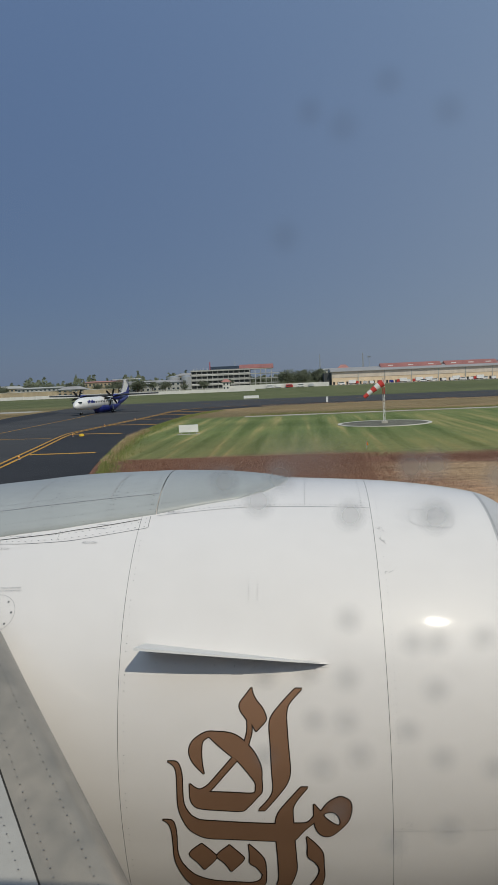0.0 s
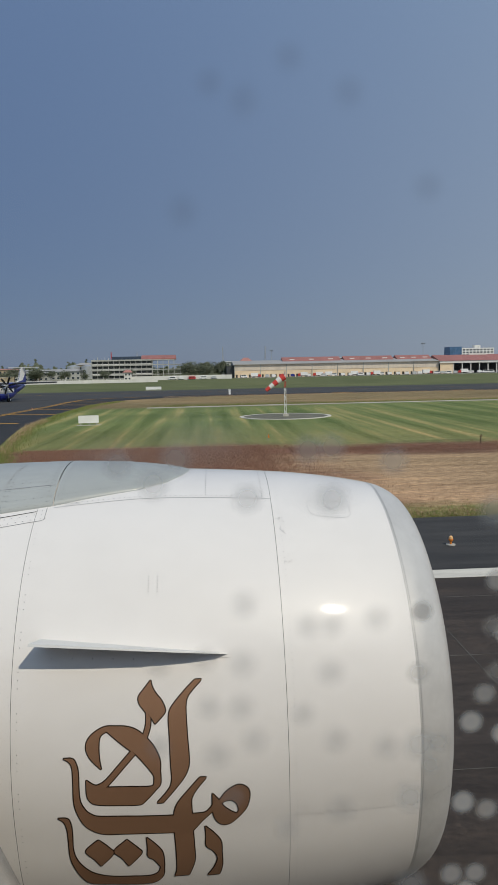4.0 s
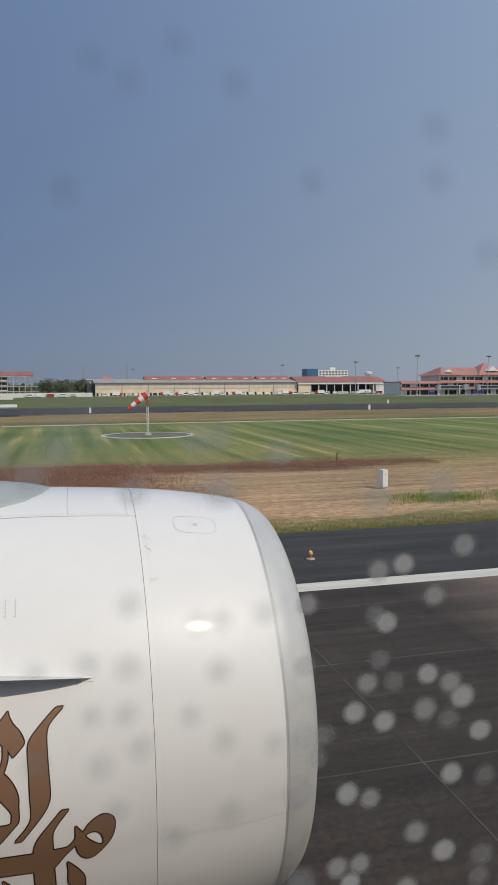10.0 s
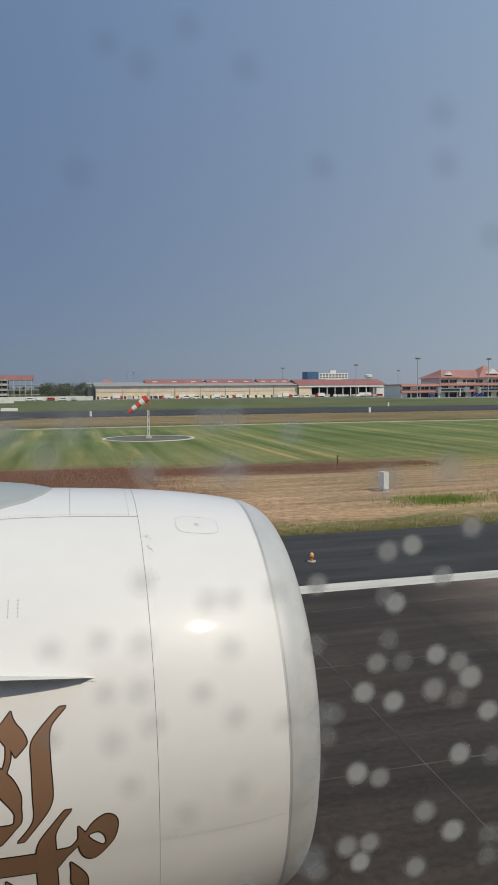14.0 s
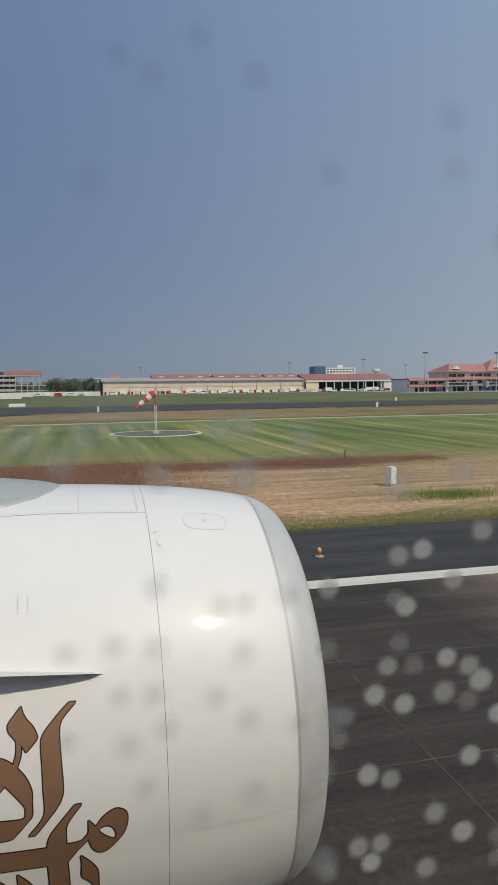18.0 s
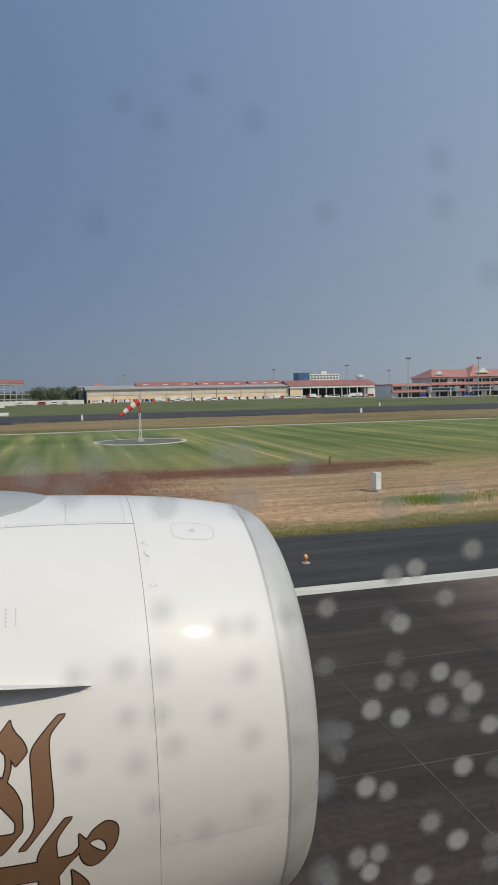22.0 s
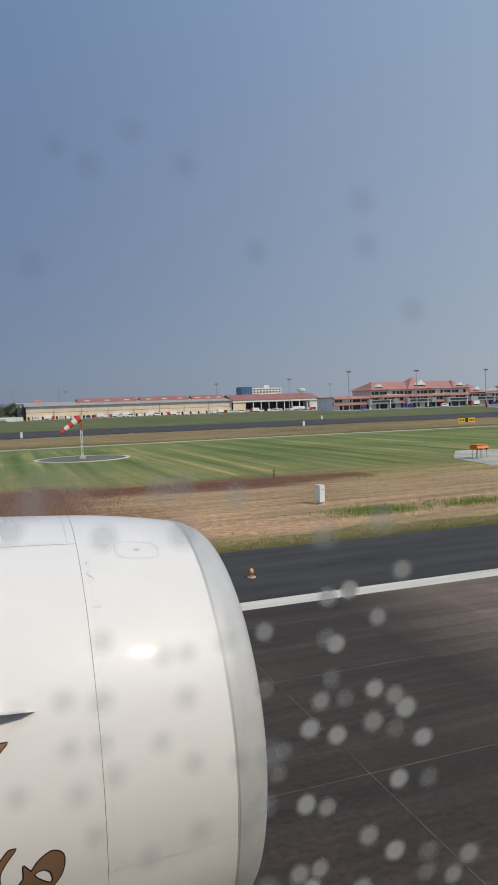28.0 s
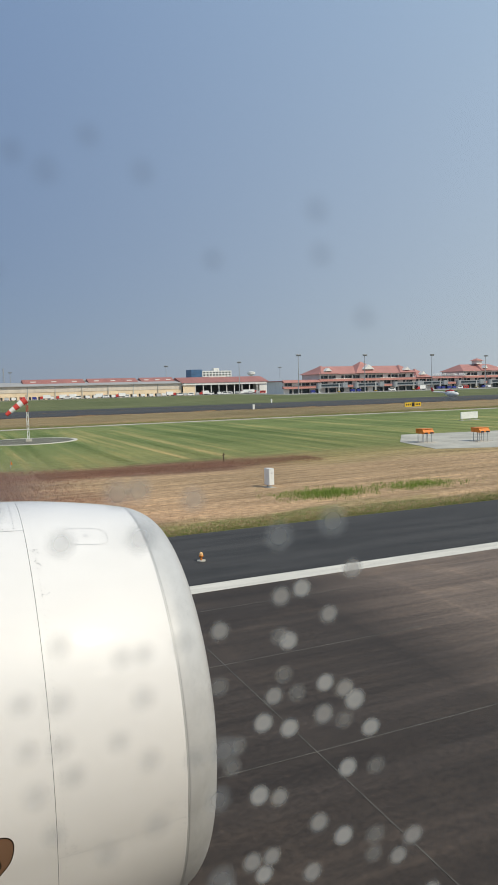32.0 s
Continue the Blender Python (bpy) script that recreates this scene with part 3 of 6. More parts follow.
# strake fin
bm = bmesh.new()
sx = np.linspace(-1.09, 0.31, 20)
lo, hi, lo2, hi2 = [], [], [], []
for x in sx:
    f = (x + 1.09) / 1.40
    high = 0.275 * (1 - f) ** 0.5 + 0.003 + 0.02 * math.sin(math.pi * f)
    deg = 30.5 - 4.5 * f
    t = 0.45 * (1 - 0.5 * f)
    hi.append(bm.verts.new(on_cowl(x - 0.02 * (1 - f), deg - 2.0 * (1 - f) ** 0.8, high)))
    hi2.append(bm.verts.new(on_cowl(x - 0.02 * (1 - f), deg - t - 2.0 * (1 - f) ** 0.8, high)))
    lo.append(bm.verts.new(on_cowl(x, deg, -0.005)))
    lo2.append(bm.verts.new(on_cowl(x, deg - t, -0.005)))
for i in range(19):
    for a_, b_ in ((lo, hi), (hi, hi2), (hi2, lo2)):
        bm.faces.new((a_[i], a_[i + 1], b_[i + 1], b_[i]))
bm.faces.new((lo[0], hi[0], hi2[0], lo2[0]))
part("strake", bm, M["strake"], fan_cowl, "pale grey strake fin")
bm = bmesh.new()
c = []
for f in np.linspace(0, 1, 20):
    x = -1.06 + 1.38 * f
    c.append((bm.verts.new(on_cowl(x, 30.0 - 4.3 * f, 0.003)), bm.verts.new(on_cowl(x, 27.0 - 1.9 * f, 0.003))))
for a_, b_ in zip(c, c[1:]):
    bm.faces.new((a_[0], b_[0], b_[1], a_[1]))
part("strake_base_plate", bm, M["paint"], fan_cowl)


def outline(name, cx, cd, wx, wd, corner, parent, width=0.0028, n=48):
    """A rounded access-panel outline."""
    pts = []
    for k in range(n + 1):
        t = k * math.tau / n
        c_, s_ = math.cos(t), math.sin(t)
        pts.append((cx + wx * math.copysign(abs(c_) ** corner, c_), cd + wd * math.copysign(abs(s_) ** corner, s_)))
    return strip(name, pts, width, M["mark"], steps=1, parent=parent)


outline("access_panel", 1.245, 65.7, 0.19, 3.7, 0.55, intake_cowl)
outline("pylon_access_panel", -0.58, 75.5, 0.17, 3.2, 0.35, engine)
outline("skirt_plate", -2.335, 59.8, 0.085, 0.55, 0.2, reverser_cowl)
outline("skirt_plate", -1.62, 61.4, 0.045, 0.75, 0.2, reverser_cowl)
outline("round_access_panel", -2.36, 37.8, 0.17, 4.4, 1.0, reverser_cowl)

# rivets
bm = bmesh.new()


def rivet(x, deg, r=0.006):
    q = [bm.verts.new(on_cowl(x + r * math.cos(k * math.tau / 6), deg + r / 0.035 * math.sin(k * math.tau / 6), 0.003)) for k in range(6)]
    bm.faces.new(q)


for deg in np.arange(-40, 110, 1.6):
    rivet(0.79, deg, 0.0028)
    rivet(1.752, deg, 0.0032)
    if deg % 2 < 1.2:
        rivet(-1.24, deg, 0.004)
for deg in np.arange(-40, 112, 0.55):
    rivet(1.792, deg, 0.0048)
for deg in np.arange(70, 104, 1.3):
    rivet(0.155, deg, 0.005)
    rivet(0.66, deg, 0.005)
for x in np.arange(-1.1, 0.7, 0.045):
    rivet(x, float(np.interp(x, [-1.15, -0.44, 0.1, 0.731], [66.0, 69.0, 69.7, 69.8])), 0.0045)
for i in range(5):
    for j in (0, 1):
        rivet(-0.30 + 0.07 * j, 43.4 - i * 0.9, 0.005)
for x in np.arange(0.80, 2.1, 0.028):
    rivet(x, -9.8 - (x - 0.8) * 2.8 + random.uniform(-0.5, 0.5), random.uniform(0.0012, 0.0042))
    if x > 1.78:
        rivet(x + 0.01, -9.0 - (x - 0.8) * 2.8 + random.uniform(-0.3, 0.3), 0.0045)
for k in range(9):
    rivet(-1.0 + k * 0.15, 26.4 - 0.2 * k, 0.004)
for x in np.arange(-3.6, -1.3, 0.06):
    deg = float(np.interp(x, [q[0] for q in SKIRT], [q[1] for q in SKIRT]))
    rivet(x, deg + 0.8, 0.005)
    rivet(x + 0.02, deg + 2.6, 0.004)
tagged(part("rivets", bm, M["rivet"], engine, "small dark rivet heads", fix=False), kind="stuff")
bm = bmesh.new()


def fair_rivet(x, f, r=0.006):
    half = float(np.interp(x, [q[0] for q in EDGE], [q[1] for q in EDGE]))
    high = float(np.interp(x, [-5.0, -2.6, -1.2, -0.6, -0.25, -0.01], [0.20, 0.08, 0.088, 0.068, 0.040, 0.004]))
    lift = high * (1 - f ** 2.4) ** 0.75 + 0.008
    q = [bm.verts.new(on_cowl(x + r * math.cos(k * math.tau / 6), 90 - half * f + r / 0.035 * math.sin(k * math.tau / 6), lift)) for k in range(6)]
    bm.faces.new(q)


for x in np.arange(-4.0, -0.2, 0.07):
    fair_rivet(x, 0.88, 0.0045)
    if x < -1.2:
        fair_rivet(x, 0.62, 0.005)
        fair_rivet(x + 0.03, 0.97, 0.004)
for f in np.arange(0.1, 0.95, 0.07):
    for x in (-1.10, -1.22, -1.60, -2.15, -1.57):
        fair_rivet(x, f, 0.005)
fr_bm = bm
for k in range(8):
    t = k * math.tau / 8
    bm = bmesh.new()
    q_ = [bm.verts.new(on_cowl(-2.36 + 0.14 * math.cos(t) + 0.009 * math.cos(i * math.tau / 8), 37.8 + 3.6 * math.sin(t) + 0.26 * math.sin(i * math.tau / 8), 0.003)) for i in range(8)]
    bm.faces.new(q_)
    part("panel_screw", bm, M["rivet"], reverser_cowl)
bm = fr_bm


def fair_strip(name, pts, width=0.006):
    """A seam on the pylon fairing through points of x and share of its half width."""
    b2 = bmesh.new()
    rows2 = []
    c = catmull(pts, 8)
    for i, (x, f) in enumerate(c):
        d = np.array(c[min(i + 1, len(c) - 1)]) - np.array(c[max(i - 1, 0)])
        half = float(np.interp(x, [q[0] for q in EDGE], [q[1] for q in EDGE]))
        high = float(np.interp(x, [-5.0, -2.6, -1.2, -0.6, -0.25, -0.01], [0.20, 0.08, 0.088, 0.068, 0.040, 0.004]))
        t = np.array((d[0], d[1] * half * 0.035))
        t /= np.linalg.norm(t) + 1e-9
        row = []
        for e_ in (-1, 1):
            xx, ff = x - e_ * t[1] * width / 2, f + e_ * t[0] * width / 2 / 0.035 / half
            row.append(b2.verts.new(on_cowl(xx, 90 - half * ff, high * max(0.0, 1 - abs(ff) ** 2.4) ** 0.75 + 0.009)))
        rows2.append(row)
    for a_, b_ in zip(rows2, rows2[1:]):
        b2.faces.new((a_[0], b_[0], b_[1], a_[1]))
    return part(name, b2, M["mark"], engine)


fair_strip("fairing_seam", [(-4.5, 0.70), (-3.0, 0.70), (-2.1, 0.70), (-1.18, 0.70)])
fair_strip("fairing_seam", [(-1.62, 0.70), (-1.60, 0.4), (-1.56, 0.1)])
fair_strip("fairing_seam", [(-2.40, 0.70), (-2.37, 0.4), (-2.33, 0.1)])
tagged(part("fairing_rivets", bm, M["rivet"], engine, fix=False), kind="stuff")

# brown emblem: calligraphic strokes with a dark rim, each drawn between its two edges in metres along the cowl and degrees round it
LIFT = [0.0]


def even(points, n):
    """n + 1 points at even steps along a smooth line, in metres."""
    c = np.array(catmull([(x, d * 0.0355) for x, d in points], 8))
    run = np.concatenate(([0], np.cumsum(np.linalg.norm(np.diff(c, axis=0), axis=1))))
    at = np.linspace(0, run[-1], n + 1)
    return np.stack([np.interp(at, run, c[:, k]) for k in (0, 1)], -1)


def glyph(one, two):
    n = 8 * max(len(one), len(two))
    a_, b_ = even(one, n), even(two, n)
    LIFT[0] += 0.0001
    loop = np.concatenate((a_, b_[::-1]))
    turn = np.sum(loop[:, 0] * np.roll(loop[:, 1], -1) - np.roll(loop[:, 0], -1) * loop[:, 1])
    side = (np.roll(loop, -1, 0) - np.roll(loop, 1, 0))
    side = np.stack([side[:, 1], -side[:, 0]], -1) * (1 if turn > 0 else -1)
    side /= np.linalg.norm(side, axis=1)[:, None] + 1e-9
    wide = loop + side * 0.0082
    for name_, edge, lift, material in (("emblem_outline", wide, 0.003, M["brown_dark"]), ("emblem_stroke", loop, 0.0055, M["brown"])):
        bm = bmesh.new()
        rows_ = [[bm.verts.new(on_cowl(q[0], q[1] / 0.0355, lift + LIFT[0])) for q in (edge[k], edge[2 * n + 1 - k])] for k in range(n + 1)]
        for p, q in zip(rows_, rows_[1:]):
            bm.faces.new((p[0], q[0], q[1], p[1]))
        part(name_, bm, material, fan_cowl, "bronze brown emblem stroke" if lift > 0.004 else "")


glyph([(0.051, 20.98), (-0.01, 19.36), (-0.092, 16.91), (-0.135, 15.21), (-0.146, 13.36), (-0.141, 9.86), (-0.138, 4.61), (-0.135, 0.92), (-0.164, -1.13), (-0.251, -3.82)],
      [(0.101, 20.97), (0.042, 19.35), (-0.005, 17.74), (-0.02, 16.11), (-0.021, 14.03), (-0.015, 9.83), (-0.007, 5.06), (-0.02, 2.84), (-0.066, 0.63), (-0.204, -3.84)])
glyph([(-0.274, 21.25), (-0.315, 19.82), (-0.361, 18.16), (-0.356, 16.77), (-0.329, 15.7), (-0.309, 14.97), (-0.278, 14.22), (-0.246, 12.68)],
      [(-0.274, 21.25), (-0.264, 20.0), (-0.237, 18.6), (-0.199, 17.31), (-0.173, 15.68), (-0.174, 14.8), (-0.206, 13.75), (-0.246, 12.68)])
glyph([(-0.309, 15.01), (-0.311, 12.69), (-0.333, 10.6)],
      [(-0.278, 14.22), (-0.281, 12.22), (-0.308, 9.89)])
glyph([(-0.641, 4.21), (-0.717, 6.54), (-0.745, 8.62), (-0.726, 10.49), (-0.668, 11.9), (-0.598, 12.68), (-0.511, 12.54)],
      [(-0.641, 4.21), (-0.653, 6.38), (-0.655, 8.99), (-0.643, 10.78), (-0.599, 11.65), (-0.573, 11.33), (-0.53, 10.21)])
glyph([(-0.598, 12.68), (-0.464, 12.48), (-0.381, 11.68), (-0.31, 10.0), (-0.255, 8.01), (-0.218, 5.35), (-0.219, 2.67)],
      [(-0.59, 11.62), (-0.504, 9.45), (-0.423, 7.57), (-0.391, 6.94), (-0.32, 4.55), (-0.267, 2.41), (-0.259, 1.18)])
glyph([(-0.218, 3.16), (-0.22, 0.38), (-0.258, -0.93), (-0.328, -3.0), (-0.376, -3.85), (-0.507, -3.66), (-0.672, -3.23), (-0.728, -2.44), (-0.75, -0.88), (-0.75, 2.14)],
      [(-0.262, 1.46), (-0.267, 0.29), (-0.295, -0.06), (-0.361, 0.0), (-0.447, 0.18), (-0.534, 0.3), (-0.612, 0.44), (-0.673, 0.86), (-0.71, 1.27), (-0.75, 2.14)])
glyph([(-0.423, 7.57), (-0.51, 4.94), (-0.619, 1.74), (-0.687, 0.86)],
      [(-0.391, 6.94), (-0.475, 4.45), (-0.598, 0.75), (-0.63, 0.41)])
glyph([(-0.91, 6.81), (-0.867, 6.03), (-0.846, 4.6), (-0.844, 1.23), (-0.845, -2.36), (-0.826, -5.02), (-0.78, -7.78), (-0.714, -9.42), (-0.642, -10.25), (-0.522, -10.5), (-0.347, -10.84), (-0.129, -11.31), (0.002, -11.41)],
      [(-0.91, 6.81), (-0.845, 6.71), (-0.82, 5.66), (-0.807, 3.71), (-0.808, -0.26), (-0.799, -2.6), (-0.763, -4.48), (-0.729, -5.31), (-0.678, -5.92), (-0.512, -6.31), (-0.338, -6.71), (-0.13, -7.05), (0.008, -7.15)])
glyph([(-0.061, -6.94), (0.086, -7.04), (0.134, -6.15), (0.159, -5.19)],
      [(-0.033, -11.35), (0.007, -11.13), (0.075, -8.92), (0.157, -6.88)])
glyph([(0.157, -2.75), (0.156, -4.74), (0.157, -6.88)],
      [(0.157, -2.75), (0.193, -4.02), (0.221, -5.22)])
glyph([(0.185, -3.68), (0.205, -4.36), (0.255, -2.66), (0.316, -1.56), (0.364, -1.32), (0.418, -2.25), (0.43, -4.15), (0.405, -6.73), (0.352, -8.6), (0.29, -10.14), (0.237, -10.5), (0.195, -9.81), (0.167, -8.43), (0.157, -6.71), (0.163, -4.74)],
      [(0.221, -5.22), (0.235, -4.91), (0.261, -4.66), (0.287, -4.62), (0.307, -4.81), (0.327, -5.32), (0.339, -5.91), (0.348, -7.04), (0.34, -7.7), (0.327, -7.88), (0.301, -7.54), (0.276, -7.0), (0.251, -6.39), (0.231, -5.74), (0.221, -5.22)])
glyph([(0.068, 1.07), (0.009, -0.69), (-0.081, -3.53), (-0.115, -5.12), (-0.13, -7.05), (-0.132, -11.31), (-0.127, -15.07), (-0.129, -20.93), (-0.151, -23.29)],
      [(0.118, 1.03), (0.051, -1.08), (0.011, -2.79), (-0.001, -4.09), (-0.0, -6.97), (0.002, -11.41), (0.006, -15.18), (0.004, -19.3), (-0.044, -23.4)])
glyph([(-0.97, -5.78), (-0.927, -6.81), (-0.908, -8.99), (-0.908, -12.3), (-0.906, -15.68), (-0.88, -18.61), (-0.831, -21.64), (-0.775, -23.22), (-0.632, -23.91), (-0.38, -24.77), (-0.289, -24.35), (-0.238, -22.66), (-0.228, -20.5)],
      [(-0.97, -5.78), (-0.903, -5.96), (-0.882, -7.36), (-0.878, -9.7), (-0.883, -13.63), (-0.858, -16.54), (-0.797, -19.11), (-0.729, -20.6), (-0.621, -21.66), (-0.463, -22.19), (-0.338, -22.44), (-0.273, -21.65), (-0.25, -20.02)])
glyph([(-0.341, -12.02), (-0.337, -14.47), (-0.339, -16.83), (-0.292, -18.0), (-0.25, -20.16)],
      [(-0.341, -12.02), (-0.283, -13.76), (-0.234, -15.91), (-0.225, -18.5), (-0.228, -20.84)])
glyph([(-0.694, -11.71), (-0.79, -14.19), (-0.734, -16.45), (-0.691, -18.38)],
      [(-0.694, -11.71), (-0.619, -13.82), (-0.593, -15.37), (-0.691, -18.38)])
glyph([(-0.486, -12.15), (-0.584, -14.71), (-0.529, -16.77), (-0.487, -18.98)],
      [(-0.486, -12.15), (-0.408, -14.5), (-0.388, -15.93), (-0.487, -18.98)])
glyph([(0.095, -10.45), (0.099, -12.86), (0.099, -15.57), (0.151, -17.17), (0.179, -19.19), (0.154, -21.6), (0.098, -24.12)],
      [(0.095, -10.45), (0.157, -12.43), (0.206, -14.74), (0.21, -17.87), (0.211, -21.3), (0.187, -24.23)])

# wing leading edge inboard of the engine: a drooped nose section, then the upper skin behind a seam
wing = thing("wing", Matrix.Identity(4), "grey aircraft wing leading edge with rivet lines", "aircraft wing")
A, B = Vector((-1.04, 3.75, 3.0)), Vector((-2.27, 5.02, 4.0))


def shift(f):
    """How far the seam lies off its usual place: nearer the edge towards the tip."""
    return min(0.25, max(-0.40, 0.025 - 0.14 * f))


def wing_skin(f0, f1, chord0, chord1):
    """Skin from the leading edge backwards, between two distances along the chord."""
    bm = bmesh.new()
    rows_ = []
    for f in np.linspace(f0, f1, 30):
        p = A.lerp(B, f)
        row = []
        for c in np.linspace(chord0 + (shift(f) if chord0 > 0.4 else 0), chord1 + (shift(f) if chord1 < 1 else 0), 14):
            drop = 0.26 * max(0, 1 - max(c, 0) / 0.30) ** 2
            row.append(bm.verts.new(p + Vector((-max(c, 0) * 0.98, -0.12 * c, 0.20 - drop + 0.03 * c + min(c, 0) * 0.9))))
        rows_.append(row)
    for a_, b_ in zip(rows_, rows_[1:]):
        for k in range(len(a_) - 1):
            bm.faces.new((a_[k], a_[k + 1], b_[k + 1], b_[k]))
    return bm


part("leading_edge", wing_skin(-2.6, 1.06, -0.35, 0.565), M["wing"], wing, smooth=True)
part("upper_skin", wing_skin(-2.6, 1.06, 0.578, 3.2), M["wing_skin"], wing, "grey upper wing skin", smooth=True)
part("seam_liner", wing_skin(-2.6, 1.0, 0.52, 0.62), M["dark"], wing).location.z = -0.012
bm = bmesh.new()
for f in np.arange(-0.6, 1.05, 0.028):
    for c in (0.48 + shift(f), 0.66 + shift(f), 0.27 + 0.5 * shift(f)):
        p = A.lerp(B, f) + Vector((-c * 0.98, -0.12 * c, 0.205 - 0.26 * max(0, 1 - c / 0.30) ** 2 + 0.03 * c))
        bm.faces.new([bm.verts.new(p + Vector((0.006 * math.cos(k * math.tau / 6), 0.006 * math.sin(k * math.tau / 6), 0))) for k in range(6)])
tagged(part("wing_rivets", bm, M["rivet"], wing, fix=False), kind="stuff")
bm = bmesh.new()
for y0, x0, c0, z0, y1, x1, c1, z1 in ((-1.0, -2.4, 10.5, 3.3, 7.0, -4.6, 8.2, 4.55), (7.0, -4.6, 8.2, 4.55, 29.0, -19.5, 2.6, 6.2)):
    a_ = [bm.verts.new((x, y0, z)) for x, z in ((x0, z0), (x0 - 0.4, z0 + 0.35), (x0 - c0 * 0.5, z0 + 0.5), (x0 - c0, z0 + 0.1), (x0 - c0 * 0.5, z0 - 0.35))]
    b_ = [bm.verts.new((x, y1, z)) for x, z in ((x1, z1), (x1 - 0.3, z1 + 0.3), (x1 - c1 * 0.5, z1 + 0.35), (x1 - c1, z1 + 0.1), (x1 - c1 * 0.5, z1 - 0.2))]
    for i in range(5):
        bm.faces.new((a_[i], a_[(i + 1) % 5], b_[(i + 1) % 5], b_[i]))
    bm.faces.new(a_)
    bm.faces.new(b_)
part("wing_box", bm, M["pylon"], wing)


# stencilled words on the cowl
def stencil(text, x, deg, size, turn=180):
    cu = bpy.data.curves.new("stencil", "FONT")
    cu.body, cu.size, cu.align_x = text, size, "CENTER"
    tmp = bpy.data.objects.new("stencil", cu)
    scene.collection.objects.link(tmp)
    me = bpy.data.meshes.new_from_object(tmp.evaluated_get(bpy.context.evaluated_depsgraph_get()))
    bpy.data.objects.remove(tmp)
    me.materials.clear()
    me.materials.append(M["mark"])
    ob = new("stencil_words", me)
    ob.parent = engine
    ob["label"] = "small grey stencilled words"
    out = Vector(on_cowl(0, deg)).normalized()
    along = Vector((1, 0, 0))
    up = out.cross(along)
    ob.matrix_basis = Matrix.Translation(on_cowl(x, deg, 0.006)) @ Matrix((along, up, out)).transposed().to_4x4() @ pose(0, 0, 0, 0, 0, turn)


stencil("THRUST REVERSER", -2.27, 43.6, 0.021, 0)
stencil("ACTUATOR ACCESS", -2.27, 42.9, 0.021, 0)
stencil("NO STEP", -1.685, 56.2, 0.034, 176)
stencil("NO STEP", -2.47, 55.7, 0.034, 176)
# unreadable small print as bars
for x, deg, w, k in ((1.245, 66.2, 0.045, 3), (-0.38, 23.9, 0.09, 1), (-1.0, 66.7, 0.12, 3), (-2.36, 38.0, 0.05, 1)):
    for j in range(k):
        strip("print_bar", [(x - w / 2, deg - j * 0.45), (x + w / 2, deg - j * 0.45)], 0.003, M["mark"])

# scuffs beside the cowl joint
scuff = random.Random(12)
for cx_, cd_, n_ in ((0.775, 60.6, 7), (0.80, 56.2, 9), (0.815, 47.5, 6), (1.60, -6.5, 3), (0.83, -9.0, 4), (1.70, -15.0, 3)):
    for _ in range(n_):
        x_, d_ = cx_ + scuff.uniform(-0.03, 0.035), cd_ + scuff.uniform(-0.9, 0.9)
        l_, a_ = scuff.uniform(0.008, 0.03), scuff.uniform(-0.9, 0.9)
        strip("scuff_mark", [(x_, d_), (x_ + l_ * math.cos(a_), d_ + l_ * math.sin(a_) / 0.035)], scuff.uniform(0.002, 0.004), M["mark"], steps=2)

# cabin window: a clear pane with dried water spots
glassy = bpy.data.materials.new("clear_window_pane")
glassy.use_nodes = True
gn, gl = glassy.node_tree.nodes, glassy.node_tree.links
gn.clear()
tr_, go_, mx_, out_ = gn.new("ShaderNodeBsdfTransparent"), gn.new("ShaderNodeBsdfGlossy"), gn.new("ShaderNodeMixShader"), gn.new("ShaderNodeOutputMaterial")
mx_.inputs[0].default_value = 0.012
go_.inputs["Roughness"].default_value = 0.05
gl.new(tr_.outputs[0], mx_.inputs[1])
gl.new(go_.outputs[0], mx_.inputs[2])
gl.new(mx_.outputs[0], out_.inputs[0])


def spot_material(name, tone, cover, core=0.6):
    """Thin mineral film of a dried drop: full in the middle, fading to the rim."""
    m = bpy.data.materials.new(name)
    m.use_nodes = True
    n, l = m.node_tree.nodes, m.node_tree.links
    n.clear()
    tc, ln, rp = n.new("ShaderNodeTexCoord"), n.new("ShaderNodeVectorMath"), n.new("ShaderNodeMapRange")
    ln.operation = "LENGTH"
    l.new(tc.outputs["Object"], ln.inputs[0])
    rp.interpolation_type = "SMOOTHSTEP"
    rp.inputs["From Min"].default_value, rp.inputs["From Max"].default_value = 1.0, core
    rp.inputs["To Min"].default_value, rp.inputs["To Max"].default_value = 0.0, cover
    l.new(ln.outputs["Value"], rp.inputs["Value"])
    tr, df, ts, mx, mx2, out = (n.new(k) for k in ("ShaderNodeBsdfTransparent", "ShaderNodeBsdfDiffuse", "ShaderNodeBsdfTranslucent", "ShaderNodeMixShader", "ShaderNodeMixShader", "ShaderNodeOutputMaterial"))
    df.inputs[0].default_value = ts.inputs[0].default_value = (*tone, 1)
    mx2.inputs[0].default_value = 0.95
    l.new(df.outputs[0], mx2.inputs[1])
    l.new(ts.outputs[0], mx2.inputs[2])
    l.new(rp.outputs[0], mx.inputs[0])
    l.new(tr.outputs[0], mx.inputs[1])
    l.new(mx2.outputs[0], mx.inputs[2])
    l.new(mx.outputs[0], out.inputs[0])
    return m


